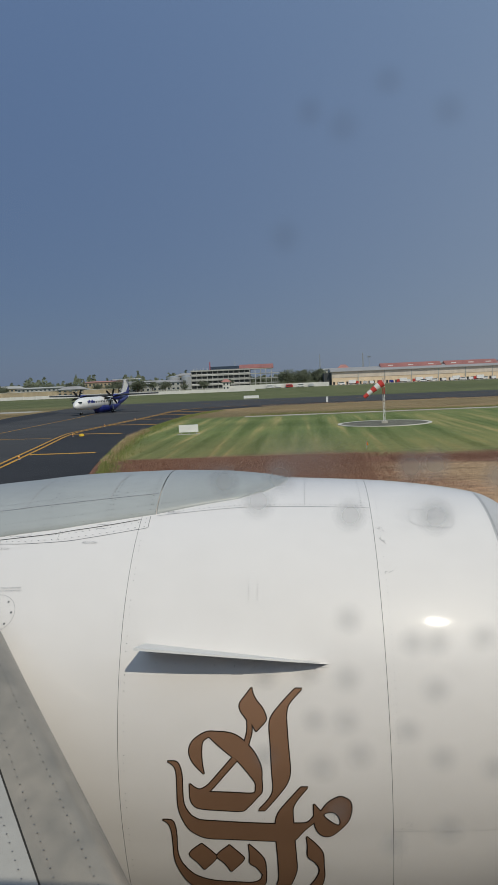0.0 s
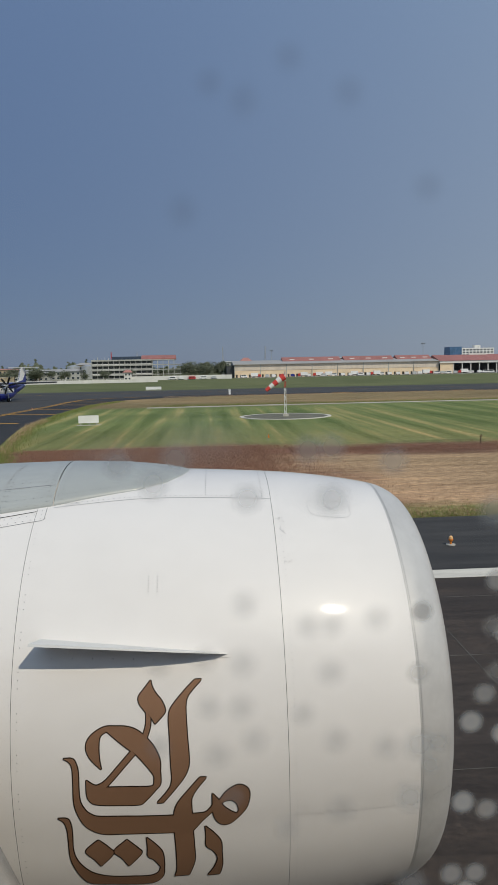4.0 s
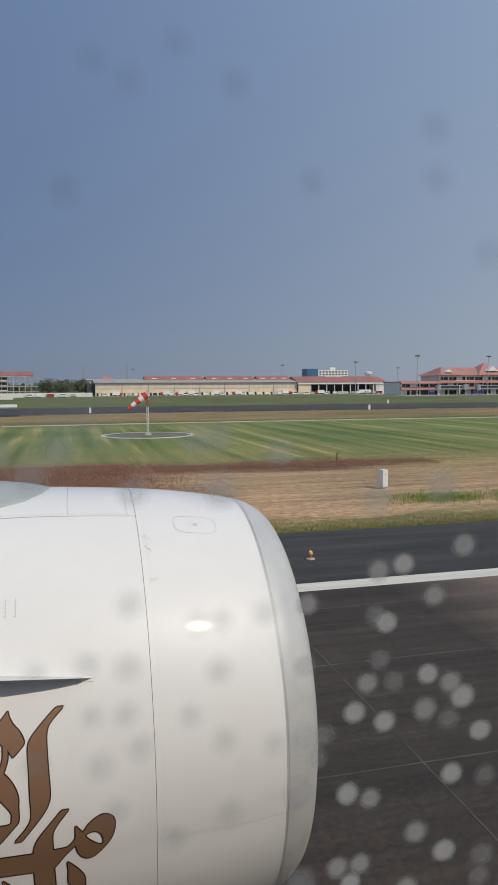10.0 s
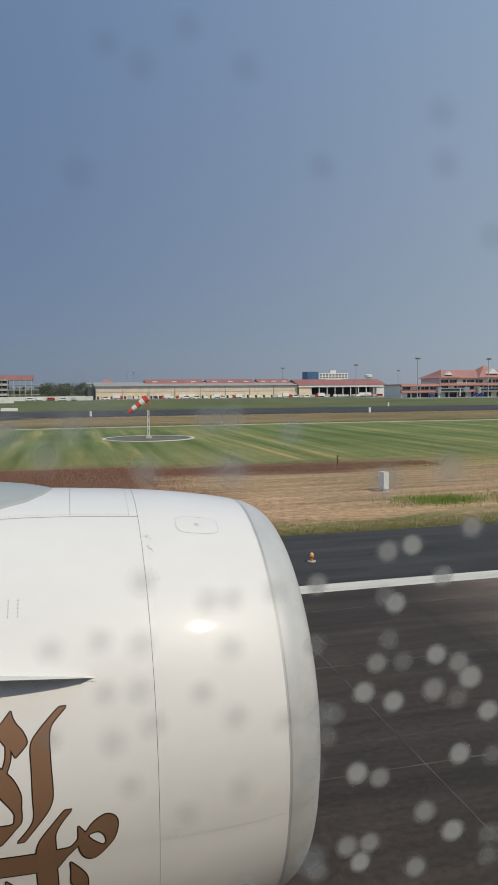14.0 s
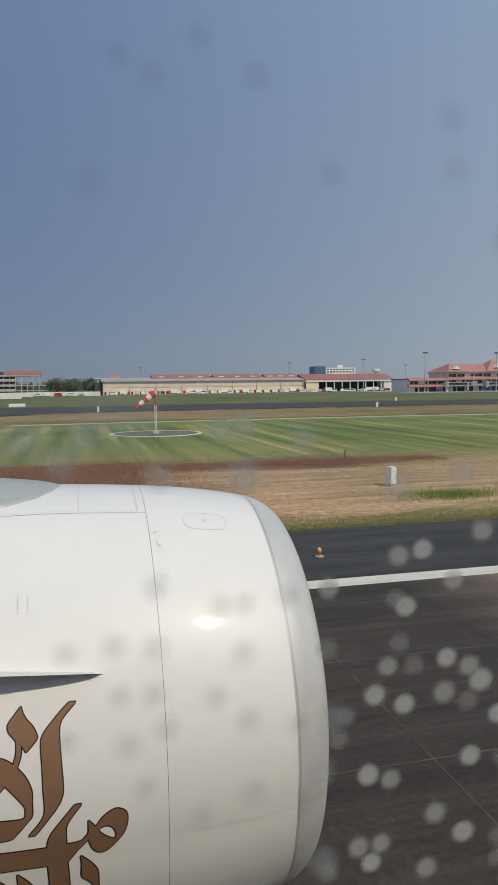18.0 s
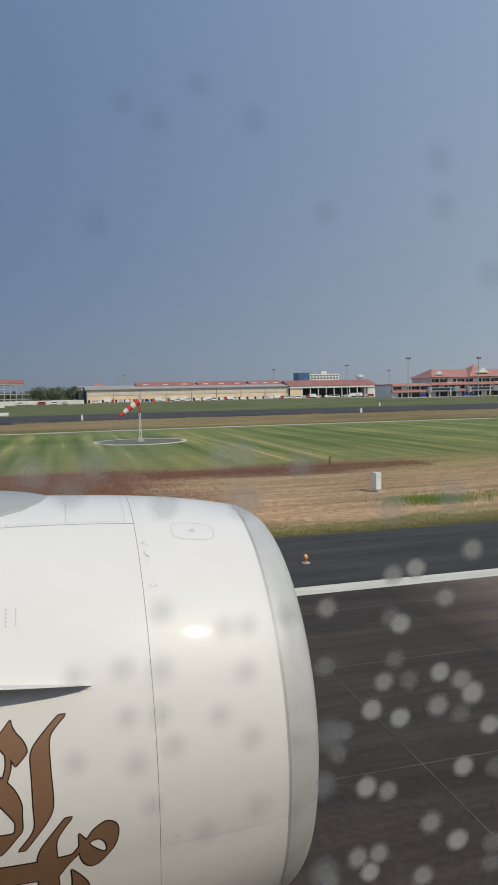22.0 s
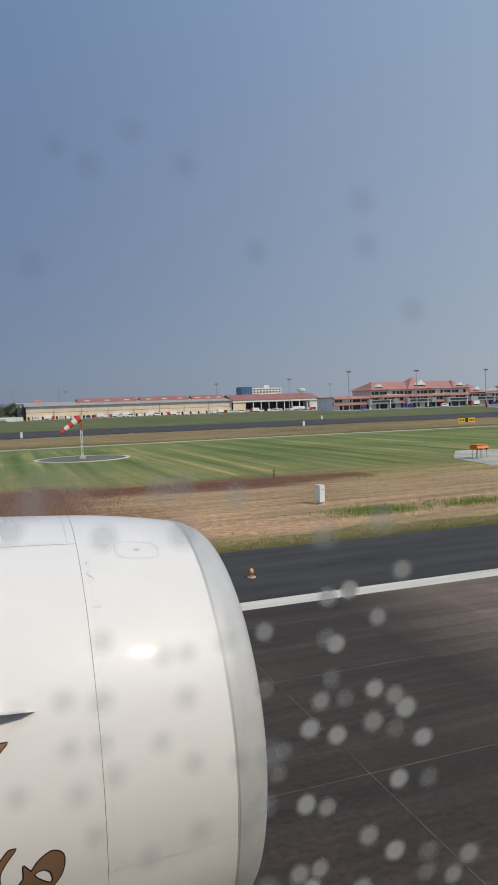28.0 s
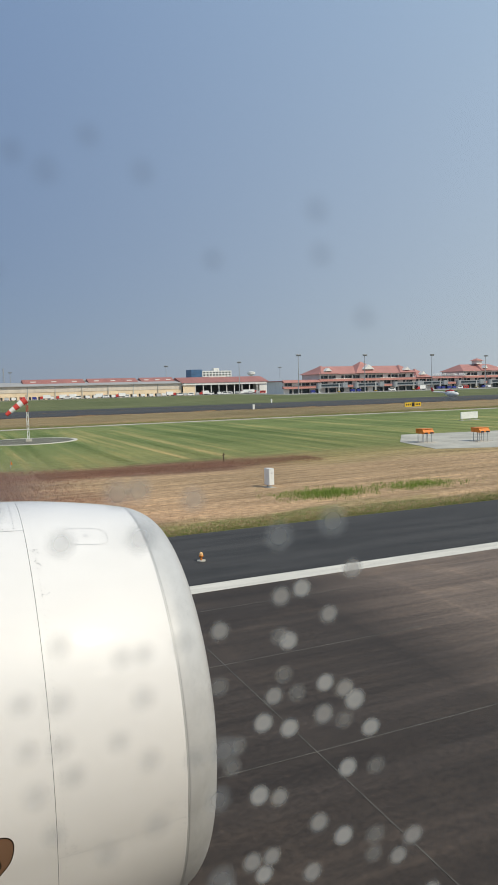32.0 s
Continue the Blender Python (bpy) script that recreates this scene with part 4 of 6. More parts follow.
SPOT = [spot_material("pale_water_spot", (1.0, 0.86, 0.68), 0.92, 0.38), spot_material("thin_water_spot", (1.0, 0.86, 0.68), 0.66, 0.32), spot_material("faint_water_spot", (0.98, 0.86, 0.68), 0.30, 0.35), spot_material("grey_smudge", (0.30, 0.30, 0.30), 0.13, 0.1), spot_material("soft_smear", (0.62, 0.58, 0.52), 0.24, 0.0), spot_material("veil_spot", (1.0, 0.92, 0.78), 0.30, 0.25), spot_material("broad_smear", (1.0, 0.94, 0.84), 0.16, 0.0)]
window = thing("cabin_window", pose(0, 0.80, 0), "clear cabin window pane with dried water spots", "window")
pane = part("pane", boxes((-0.48, 0.90, -0.003, 0.003, 4.72, 6.515)), glassy, window)
pane.visible_shadow = False
BRIGHT = [(0.405, 5.618), (0.383, 5.548), (0.439, 5.478), (0.487, 5.444), (0.342, 5.441), (0.381, 5.425), (0.513, 5.397), (0.473, 5.346), (0.333, 5.341), (0.464, 5.246), (0.337, 5.227)]
PALE = [(0.408, 5.213), (0.368, 5.615), (0.279, 5.582), (0.464, 5.469), (0.354, 5.48), (0.43, 5.439), (0.358, 5.337), (0.419, 5.284), (0.316, 5.257), (0.345, 5.257), (0.479, 5.639), (0.44, 5.58), (0.578, 5.22), (0.551, 5.196), (0.61, 5.122)]
FAINT = [(0.36, 5.565), (0.272, 5.513), (0.457, 5.429), (0.296, 5.429), (0.287, 5.402), (0.508, 5.35), (0.505, 5.247), (0.502, 5.219), (0.274, 5.239), (0.364, 5.512), (0.383, 5.483)]
SMUDGE = [(0.05, 6.153), (0.084, 6.136), (0.422, 6.119), (0.277, 6.049), (0.019, 6.026), (0.426, 6.063), (0.193, 6.144), (0.132, 6.178), (0.491, 5.984)]
SMEAR = [(0.074, 5.608), (0.144, 5.582), (0.17, 5.582), (0.168, 5.528), (0.029, 5.549), (0.071, 5.542), (-0.021, 5.545), (0.033, 5.494), (0.068, 5.492), (0.136, 5.482), (0.173, 5.45), (0.23, 5.439), (0.082, 5.454), (0.04, 5.44), (-0.024, 5.452), (0.057, 5.39), (0.117, 5.35), (0.178, 5.368), (0.218, 5.588)]
VEIL = [(0.169, 5.779), (0.144, 5.777), (0.235, 5.763), (0.005, 5.77), (-0.019, 5.745), (0.169, 5.723), (0.347, 5.706), (0.079, 5.727), (-0.055, 5.767), (0.425, 5.718), (0.254, 5.384), (0.264, 5.445), (0.255, 5.278), (0.178, 5.255)]
rs = random.Random(4)
bm = bmesh.new()
bm.faces.new([bm.verts.new((math.cos(k * math.tau / 32), 0, math.sin(k * math.tau / 32))) for k in range(32)])
spot_mesh = bpy.data.meshes.new("water_spot")
bm.to_mesh(spot_mesh)
bm.free()
for kind_, group_ in enumerate((BRIGHT, PALE, FAINT, SMUDGE, SMEAR, VEIL)):
    for i, (x, z) in enumerate(group_):
        me = spot_mesh.copy()
        me.materials.clear()
        me.materials.append(SPOT[kind_])
        ob = new("water_spot", me)
        ob.parent = window
        slant = math.hypot(x, 0.8) / 0.8
        r = rs.uniform(0.0140, 0.0162) * (1.5 if kind_ > 2 else 1.0) * slant
        ob.matrix_basis = Matrix.Translation((x, -0.006 - 0.0002 * i - 0.01 * kind_, z)) @ Matrix.Diagonal((r * slant, 0.004, r * rs.uniform(1.0, 1.08), 1))

for x, z, r in ((0.03, 5.79, 0.075), (-0.06, 5.77, 0.06), (0.16, 5.73, 0.05)):
    me = spot_mesh.copy()
    me.materials.clear()
    me.materials.append(SPOT[6])
    ob = new("window_smear", me)
    ob.parent = window
    ob.matrix_basis = Matrix.Translation((x, -0.07 - 0.001 * r, z)) @ Matrix.Diagonal((r, 0.004, r * 0.6, 1))
part("window_frame", boxes((-0.60, -0.48, -0.06, 0.05, 4.60, 6.57), (0.90, 1.02, -0.06, 0.05, 4.60, 6.57), (-0.48, 0.90, -0.06, 0.05, 4.60, 4.72), (-0.48, 0.90, -0.06, 0.05, 6.515, 6.57)), M["pylon"], window, "pale window surround")

# unseen lining, added to block sun leaking between hull and window surround
part("added_window_reveal", boxes((-0.62, 1.04, -0.52, -0.062, 6.575, 6.615), (-0.64, -0.602, -0.60, -0.062, 4.58, 6.57), (1.022, 1.06, -0.60, -0.062, 4.58, 6.57)), M["pylon"], window, "added unseen lining that keeps sun off the window")

# fuselage around the seat, open only at the window
fuselage = thing("airliner_fuselage", pose(0, -1.87, 5.0), "white airliner fuselage with a row of cabin windows", "aircraft fuselage")
bm = bmesh.new()
FX = [-34, -28, -20, -12] + list(np.arange(-10, -0.9, 1.0)) + [-0.60, 1.02] + list(np.arange(2.0, 12, 1.0)) + [14, 18, 21, 23, 24.2, 24.8]
NA = 48
TOP, LOW = math.degrees(math.asin((6.57 - 5.0) / 2.7)), math.degrees(math.asin((4.60 - 5.0) / 2.7))
angles = sorted([LOW, TOP] + [k * 7.5 for k in range(-23, 25) if not (LOW - 3 < k * 7.5 < TOP + 3)])
rings = []
for x in FX:
    r = 2.7 * float(np.interp(x, [-34, -20, -12, 14, 18, 21, 23, 24.2, 24.8], [0.25, 0.75, 1, 1, 0.97, 0.82, 0.58, 0.33, 0.05]))
    up = float(np.interp(x, [-34, -12, 14, 24.8], [1.9, 0, 0, -0.8]))
    rings.append([bm.verts.new((x, r * math.cos(radians(q)), up + r * math.sin(radians(q)))) for q in angles])
hole = angles.index(LOW)
for i in range(len(FX) - 1):
    for k in range(len(angles)):
        if k == hole and abs(FX[i] + 0.60) < 1e-6:
            continue
        bm.faces.new((rings[i][k], rings[i][(k + 1) % len(angles)], rings[i + 1][(k + 1) % len(angles)], rings[i + 1][k]))
part("skin", bm, M["paint"], fuselage, smooth=True)
for k in range(-18, 26):
    x = k * 0.56 + 0.2
    if -1.0 < x < 1.4 or x > 13:
        continue
    q = radians(8.5)
    part("cabin_window", boxes((x - 0.14, x + 0.14, 2.58, 2.665, 0.50, 0.90)), M["glass"], fuselage)
bm = bmesh.new()
prism(bm, [(-23, 3.4), (-31, 11.0), (-34.5, 11.0), (-33.0, 2.6)], -0.25, 0.25)
part("tail_fin", bm, M["paint"], fuselage)
for s_ in (-1, 1):
    bm = bmesh.new()
    q = [(-28.5, 0.6 * s_), (-33.5, 0.5 * s_), (-36, 9.5 * s_), (-34, 9.5 * s_)]
    a_ = [bm.verts.new((x, y, 2.4)) for x, y in q]
    b_ = [bm.verts.new((x, y, 2.65)) for x, y in q]
    bm.faces.new(a_)
    bm.faces.new(b_[::-1])
    for i in range(4):
        bm.faces.new((a_[i], a_[(i + 1) % 4], b_[(i + 1) % 4], b_[i]))
    part("tailplane", bm, M["pylon"], fuselage)
for x, y in ((-7.0, 2.9), (-7.0, -2.9), (19.0, 0.0)):
    part("gear_leg", tubes(([(x, y, -2.2), (x, y, -4.35)], 0.22), n=12), M["steel"], fuselage)
    for dx in ((-1.3, 0, 1.3) if y else (0,)):
        for dy in (-0.55, 0.55):
            part("wheel", tubes(([(x + dx, y + dy - 0.22, -4.35), (x + dx, y + dy + 0.22, -4.35)], 0.65), n=20), M["rubber"], fuselage)

# ---- airfield buildings ----
def hangar():
    """Long low shed: grey-beige cladding above, cream wall with a row of openings below, red ridge roof."""
    t = thing("cargo_shed", pose(31.3, 560, 0), "long beige cargo shed with red sheet roof and window row", "building")
    L = 166
    part("upper_wall", boxes((0, L, 0, 40, 5.6, 10.2)), M["beige"], t)
    bays = int(L / 3.4)
    dims = []
    for k in range(bays + 1):
        x = k * L / bays
        dims.append((max(0, x - 0.95), min(L, x + 0.95), 0.3, 39.7, 0, 2.4))
    dims.append((0, L, 0.3, 39.7, 2.4, 5.6))
    part("lower_wall", boxes(*dims), M["cream"], t, "cream painted lower wall")
    part("inner_wall", boxes((0.5, L - 0.5, 1.2, 39, 0, 2.3)), M["inside"], t)
    part("eave", boxes((-1, L + 1, -1.6, 0.5, 10.2, 10.6)), M["grey_roof"], t)
    for k in range(9):
        x = k * L / 8
        part("downpipe", boxes((max(0, x - 0.25), min(L, x + 0.25), -0.35, 0, 0, 10.2)), M["grey"], t)
    bm = bmesh.new()
    for x0, x1 in ((0, L),):
        prismy(bm, [(-1.6, 10.6), (20, 13.6), (41.6, 10.6)], x0 - 1, x1 + 1)
    part("roof", bm, M["grey_roof"], t)
    for x0, x1 in ((40, 88), (91, 132), (135, 164)):
        bm = bmesh.new()
        prismy(bm, [(10, 12.0), (20, 15.8), (30, 12.0)], x0, x1)
        part("ridge_roof", bm, M["red_roof"], t, "raised red ridge roof")
        for k in range(3):
            xx = x0 + (k + 0.5) * (x1 - x0) / 3
            part("roof_vent", boxes((xx - 2, xx + 2, 14.0, 15.0, 13.5, 14.2)), M["white"], t)
    # solid end block in the same painted-shade colour as the interiors
    part("dark_end_bay", boxes((-6, -0.02, 3, 38, 0, 9.4)), M["inside"], t)
    return t


def prismy(bm, poly, x0, x1):
    """A polygon in y, z drawn out along x."""
    a_ = [bm.verts.new((x0, y, z)) for y, z in poly]
    b_ = [bm.verts.new((x1, y, z)) for y, z in poly]
    bm.faces.new(a_)
    bm.faces.new(b_[::-1])
    k = len(poly)
    for i in range(k):
        bm.faces.new((a_[i], b_[i], b_[(i + 1) % k], a_[(i + 1) % k]))


def hip(bm, x0, x1, y0, y1, z0, z1, inset):
    """A hipped roof."""
    v = [bm.verts.new(p) for p in ((x0, y0, z0), (x1, y0, z0), (x1, y1, z0), (x0, y1, z0))]
    ym = (y0 + y1) / 2
    if x1 - x0 > 2 * inset + 0.2:
        r = [bm.verts.new((x0 + inset, ym, z1)), bm.verts.new((x1 - inset, ym, z1))]
        for q in ((v[0], v[1], r[1], r[0]), (v[1], v[2], r[1]), (v[2], v[3], r[0], r[1]), (v[3], v[0], r[0])):
            bm.faces.new(q)
    else:
        r = bm.verts.new(((x0 + x1) / 2, ym, z1))
        for i in range(4):
            bm.faces.new((v[i], v[(i + 1) % 4], r))
    bm.faces.new(v[::-1])


def hall():
    """Open-fronted service hall with a red pitched roof on white columns."""
    t = thing("service_hall", pose(197.8, 558, 0), "open-fronted service hall with dark red sheet roof", "building")
    L = 79
    part("side_wall", boxes((0, 11, 0, 0.5, 0, 8.4)), M["cream"], t)
    part("end_wall", boxes((L - 8, L, 0, 30, 0, 8.4)), M["white"], t)
    part("back_wall", boxes((0.2, L - 8, 14, 30, 0, 8.2)), M["inside"], t)
    part("fascia", boxes((-0.5, L + 0.5, -1, 30, 8.4, 10.2)), M["white"], t, "white fascia beam")
    for k in range(9):
        x = 11 + k * 7.2
        part("column", boxes((x - 0.35, x + 0.35, 0, 0.7, 0, 8.4)), M["white"], t)
    bm = bmesh.new()
    prismy(bm, [(-1.5, 10.2), (17, 15.2), (32, 10.2)], -1, L + 1)
    part("roof", bm, M["red_roof"], t)
    part("ceiling_vent", boxes((30, 46, 16, 18, 15.0, 16.2)), M["white"], t)
    return t


def storeyed(name, m, label, L, floors, high, wall, roof, bay=7.0, depth=28, verandah=True, roofhigh=6.0, gables=(), category="building"):
    """A terminal block: storeys of dark glazing between white columns, red pent roofs between them, a hipped tile roof."""
    t = thing(name, m, label, category)
    part("core", boxes((0.5, L - 0.5, 2.2, depth, 0, floors * high)), M["glass"], t, "dark window bands")
    for x0 in (-0.02, L - 0.48):
        part("end_wall", boxes((x0, x0 + 0.5, 2.1, depth, 0, floors * high)), wall, t)
    k = int(L / bay)
    step = (L - 0.8) / k
    for f in range(floors):
        z = f * high
        part("floor_band", boxes((0, L, 1.4, depth + 0.2, z + high - 1.2, z + high)), wall, t)
        if f:
            part("parapet", boxes((0, L, 1.2, 2.0, z, z + 1.2)), wall, t)
        for i in range(k + 1):
            x = 0.4 + i * step
            part("column", boxes((x - 0.45, x + 0.45, 1.0, 1.8, z, z + high)), wall, t)
            if i < k and (i + 2 * f) % 3 == 0:
                part("wall_panel", boxes((x + 0.45, x + step * 0.62, 1.5, 2.1, z + (1.2 if f else 0), z + high - 1.2)), wall, t)
            elif i < k and f:
                part("mullion", boxes((x + step / 2 - 0.1, x + step / 2 + 0.1, 1.9, 2.3, z + 1.2, z + high - 1.2)), wall, t)
        if verandah and (f < floors - 1 or roof == "red"):
            bm = bmesh.new()
            prismy(bm, [(-1.7, z + high - 0.9), (-1.7, z + high - 0.7), (1.6, z + high + 1.1), (1.6, z + high - 0.9)], -0.8, L + 0.8)
            part("pent_roof", bm, M["tile_roof"], t, "red tiled pent roof")
    top = floors * high
    if roof == "hip":
        bm = bmesh.new()
        hip(bm, -2, L + 2, -1.5, depth + 2, top, top + roofhigh, roofhigh * 1.6)
        part("roof", bm, M["tile_roof"], t, "red tiled hipped roof")
    else:
        part("roof", boxes((-0.5, L + 0.5, 0.6, depth + 0.5, top, top + 0.7)), M["tile_roof"] if roof == "red" else wall, t)
    for gx, gw, gh in gables:
        bm = bmesh.new()
        hip(bm, gx - gw, gx + gw, -2.2, depth * 0.9, top + 0.2, top + gh, gw)
        part("pyramid_roof", bm, M["tile_roof"], t)
        bm = bmesh.new()
        prism(bm, [(gx - gw * 0.38, top + gh * 0.32), (gx + gw * 0.38, top + gh * 0.32), (gx, top + gh * 0.72)], -0.3, 4)
        part("gablet", bm, M["white"], t, "white gablet")
    return t


hangar()
hall()

def az(deg, d):
    return d * math.tan(radians(deg))


# terminal with pyramid roofs, and its neighbour with the sign
main = storeyed("terminal_building", pose(268, 452, 0), "red-roofed white airport terminal with pyramid roof centre", 86, 3, 4.6, M["white"], "hip", gables=((43, 13, 9.5), (7, 8, 6.5), (79, 8, 6.5)))
low = storeyed("terminal_wing", pose(237.5, 452, 0), "low two-storey white terminal wing with red roof", 30, 2, 4.4, M["white"], "red")
second = storeyed("second_terminal", pose(417, 466, 0), "three-storey white terminal block with red hipped roof", 48, 3, 4.8, M["white"], "hip", gables=((24, 6, 7.0),))
link = storeyed("terminal_link", pose(355, 466, 0), "low glazed terminal link with red roofs and roof letters", 61, 2, 4.9, M["white"], "red", gables=((19, 8, 7.5),))
# rooftop lantern on the second terminal
part("lantern", boxes((21, 27, 8, 14, 20.5, 23.4)), M["white"], second)
bm = bmesh.new()
hip(bm, 19.5, 28.5, 6.5, 15.5, 23.4, 25.6, 4.5)
part("lantern_roof", bm, M["tile_roof"], second)


def lettering(text, size, m, parent, material):
    """Roof letters, each its own block."""
    x = 0.0
    for ch in text:
        if ch != " ":
            cu = bpy.data.curves.new("letter", "FONT")
            cu.body, cu.size, cu.extrude, cu.offset = ch, size, 0.12, size * 0.018
            tmp = bpy.data.objects.new("letter", cu)
            scene.collection.objects.link(tmp)
            me = bpy.data.meshes.new_from_object(tmp.evaluated_get(bpy.context.evaluated_depsgraph_get()))
            bpy.data.objects.remove(tmp)
            me.materials.clear()
            me.materials.append(material)
            ob = new("letter", me)
            ob.parent = parent
            ob.matrix_basis = m @ Matrix.Translation((x, 0, 0))
        x += size * (0.40 if ch in " I" else 0.74)


sign = thing("roof_sign", pose(383, 464.5, 10.6), "white roof letters spelling the airport name", "sign")
part("sign_rail", boxes((0, 36, 0.1, 0.3, 0.0, 0.25), (0, 36, 0.1, 0.3, 0.55, 0.7)), M["steel"], sign)
lettering("COCHIN INTERNATIONAL AIRPORT", 1.95, pose(0, 0, 0.7, 90), sign, M["whitepaint"])
sign2 = thing("terminal_sign", pose(356.5, 464.5, 10.5), "small white roof letters naming the terminal", "sign")
part("sign_rail", boxes((0, 9, 0.1, 0.3, 0.0, 0.25)), M["steel"], sign2)
lettering("TERMINAL 1", 1.3, pose(0, 0, 0.25, 90), sign2, M["whitepaint"])


def arrivals():
    """Low red-tiled pavilion row with white arcades."""
    t = thing("arrivals_pavilion", pose(520, 500, 0), "low red-tiled pavilion with white arcaded front", "building")
    L = 70
    part("core", boxes((0, L, 3, 24, 0, 5.5)), M["inside"], t)
    part("upper_wall", boxes((0, L, 2.6, 24.2, 5.0, 7.0)), M["white"], t)
    for k in range(15):
        x = k * L / 14
        part("column", boxes((x - 0.3, x + 0.3, 0, 0.6, 0, 4.4)), M["white"], t)
        if k < 14:
            part("clerestory_window", boxes((x + 0.8, x + 4.0, 2.5, 2.7, 5.7, 6.6)), M["glass"], t)
    bm = bmesh.new()
    prismy(bm, [(-1.2, 4.4), (3, 5.8), (3, 4.4)], -1, L + 1)
    part("pent_roof", bm, M["tile_roof"], t)
    bm = bmesh.new()
    hip(bm, -2, L + 2, 0.5, 26, 7.0, 11.5, 9)
    part("roof", bm, M["tile_roof"], t, "long red tiled roof")
    for gx in (16, 54):
        part("porch", boxes((gx - 5, gx + 5, -2, 3, 4.4, 7.0)), M["white"], t)
        for s in (-4.4, 4.4):
            part("column", boxes((gx + s - 0.5, gx + s + 0.5, -2, -1, 0, 4.4)), M["white"], t)
        bm = bmesh.new()
        hip(bm, gx - 7, gx + 7, -3.5, 8, 7.0, 11.0, 6.5)
        part("porch_roof", bm, M["tile_roof"], t)
    return t


def white_hall():
    """Large white terminal hall with a stepped front, then a long glazed pier under a brown roof."""
    t = thing("white_terminal_hall", pose(553, 605, 0), "large white terminal hall with curved parapet and dark window strips", "building")
    bm = bmesh.new()
    L, D = 80, 50
    top = [(x, 17.5 + 4.0 * math.sin(math.pi * (x + 6) / 92)) for x in np.linspace(0, L, 17)]
    prism(bm, [(0, 0), (L, 0)] + top[::-1], 0, D)
    part("hall_body", bm, M["white"], t)
    for x0, x1, z0, z1 in ((4, 76, 12.6, 13.6), (20, 62, 17.6, 19.0), (12, 28, 7.6, 9.6), (46, 62, 7.6, 9.6)):
        part("window_strip", boxes((x0, x1, -0.15, 0.3, z0, z1)), M["glass"], t)
    # gates are flat panels on the wall, their inner shade painted dark
    for k in range(6):
        part("gate_opening", boxes((8 + k * 12, 16 + k * 12, -0.12, 0.3, 0, 4.4)), M["inside"], t)
    part("step_block", boxes((18, 70, -6, 0, 4.8, 6.8)), M["white"], t)
    p = thing("glazed_pier", pose(634, 615, 0), "long glazed terminal pier with red-brown roof", "building")
    L = 300
    part("core", boxes((0, L, 2, 36, 0, 12)), M["blueglass"], p, "blue glazed wall")
    part("fascia", boxes((-0.5, L, 0, 37, 12, 15)), M["white"], p)
    for k in range(22):
        part("column", boxes((k * L / 21 - 1.2, k * L / 21 + 1.2, 0.4, 2.4, 0, 12)), M["white"], p)
    part("floor_band", boxes((0, L, 1.0, 36.4, 5.2, 6.2)), M["white"], p)
    bm = bmesh.new()
    prismy(bm, [(-1, 15), (18, 19), (38, 15)], -1, L)
    part("roof", bm, M["brown_roof"], p)
    return t


arrivals()
white_hall()


def jet_bridge(m):
    t = thing("jet_bridge", m, "grey glazed passenger boarding bridge at the terminal", "boarding bridge", "jet bridges")
    part("rotunda", tubes(([(0, 0, 3.0), (0, 0, 7.0)], 2.2), n=14), M["steel"], t)
    part("rotunda_column", tubes(([(0, 0, 0), (0, 0, 3.0)], 0.7), n=10), M["white"], t)
    part("tunnel", boxes((0, 17, -1.5, 1.5, 3.8, 6.6)), M["steel"], t)
    part("tunnel_glazing", boxes((1.5, 16, -1.62, 1.62, 4.7, 6.0)), M["glass"], t)
    part("cab", boxes((17, 20.5, -2.2, 2.2, 3.5, 7.2)), M["steel"], t)
    for s in (-1.6, 1.6):
        part("lift_column", boxes((14.0, 14.6, s - 0.3, s + 0.3, 0.9, 6.8)), M["white"], t)
        w_ = part("wheel", tubes(([(14.3, s - 0.25, 0.5), (14.3, s + 0.25, 0.5)], 0.5), n=14), M["rubber"], t)
        part("hub", tubes(([(14.3, s - 0.27, 0.5), (14.3, s + 0.27, 0.5)], 0.24), n=10), M["steel"], w_)
    part("wheel_bogie", boxes((13.4, 15.2, -2.0, 2.0, 0.7, 1.1)), M["yellow"], t)
    part("stairs", boxes(*[(15.5 + k * 0.28, 15.85 + k * 0.28, 2.2, 3.3, 3.3 - k * 0.3, 3.42 - k * 0.3) for k in range(11)]), M["steel"], t)
    return t


jb = jet_bridge(pose(262, 444, 0, 0, 0, -25))
for x, y, r in ((294, 444, -25), (330, 445, -20), (366, 458, -28), (404, 458, -28), (438, 458, -28), (650, 602, -40), (690, 602, -40)):
    copy_thing(jb, SITE @ pose(x, y, 0, 0, 0, r))


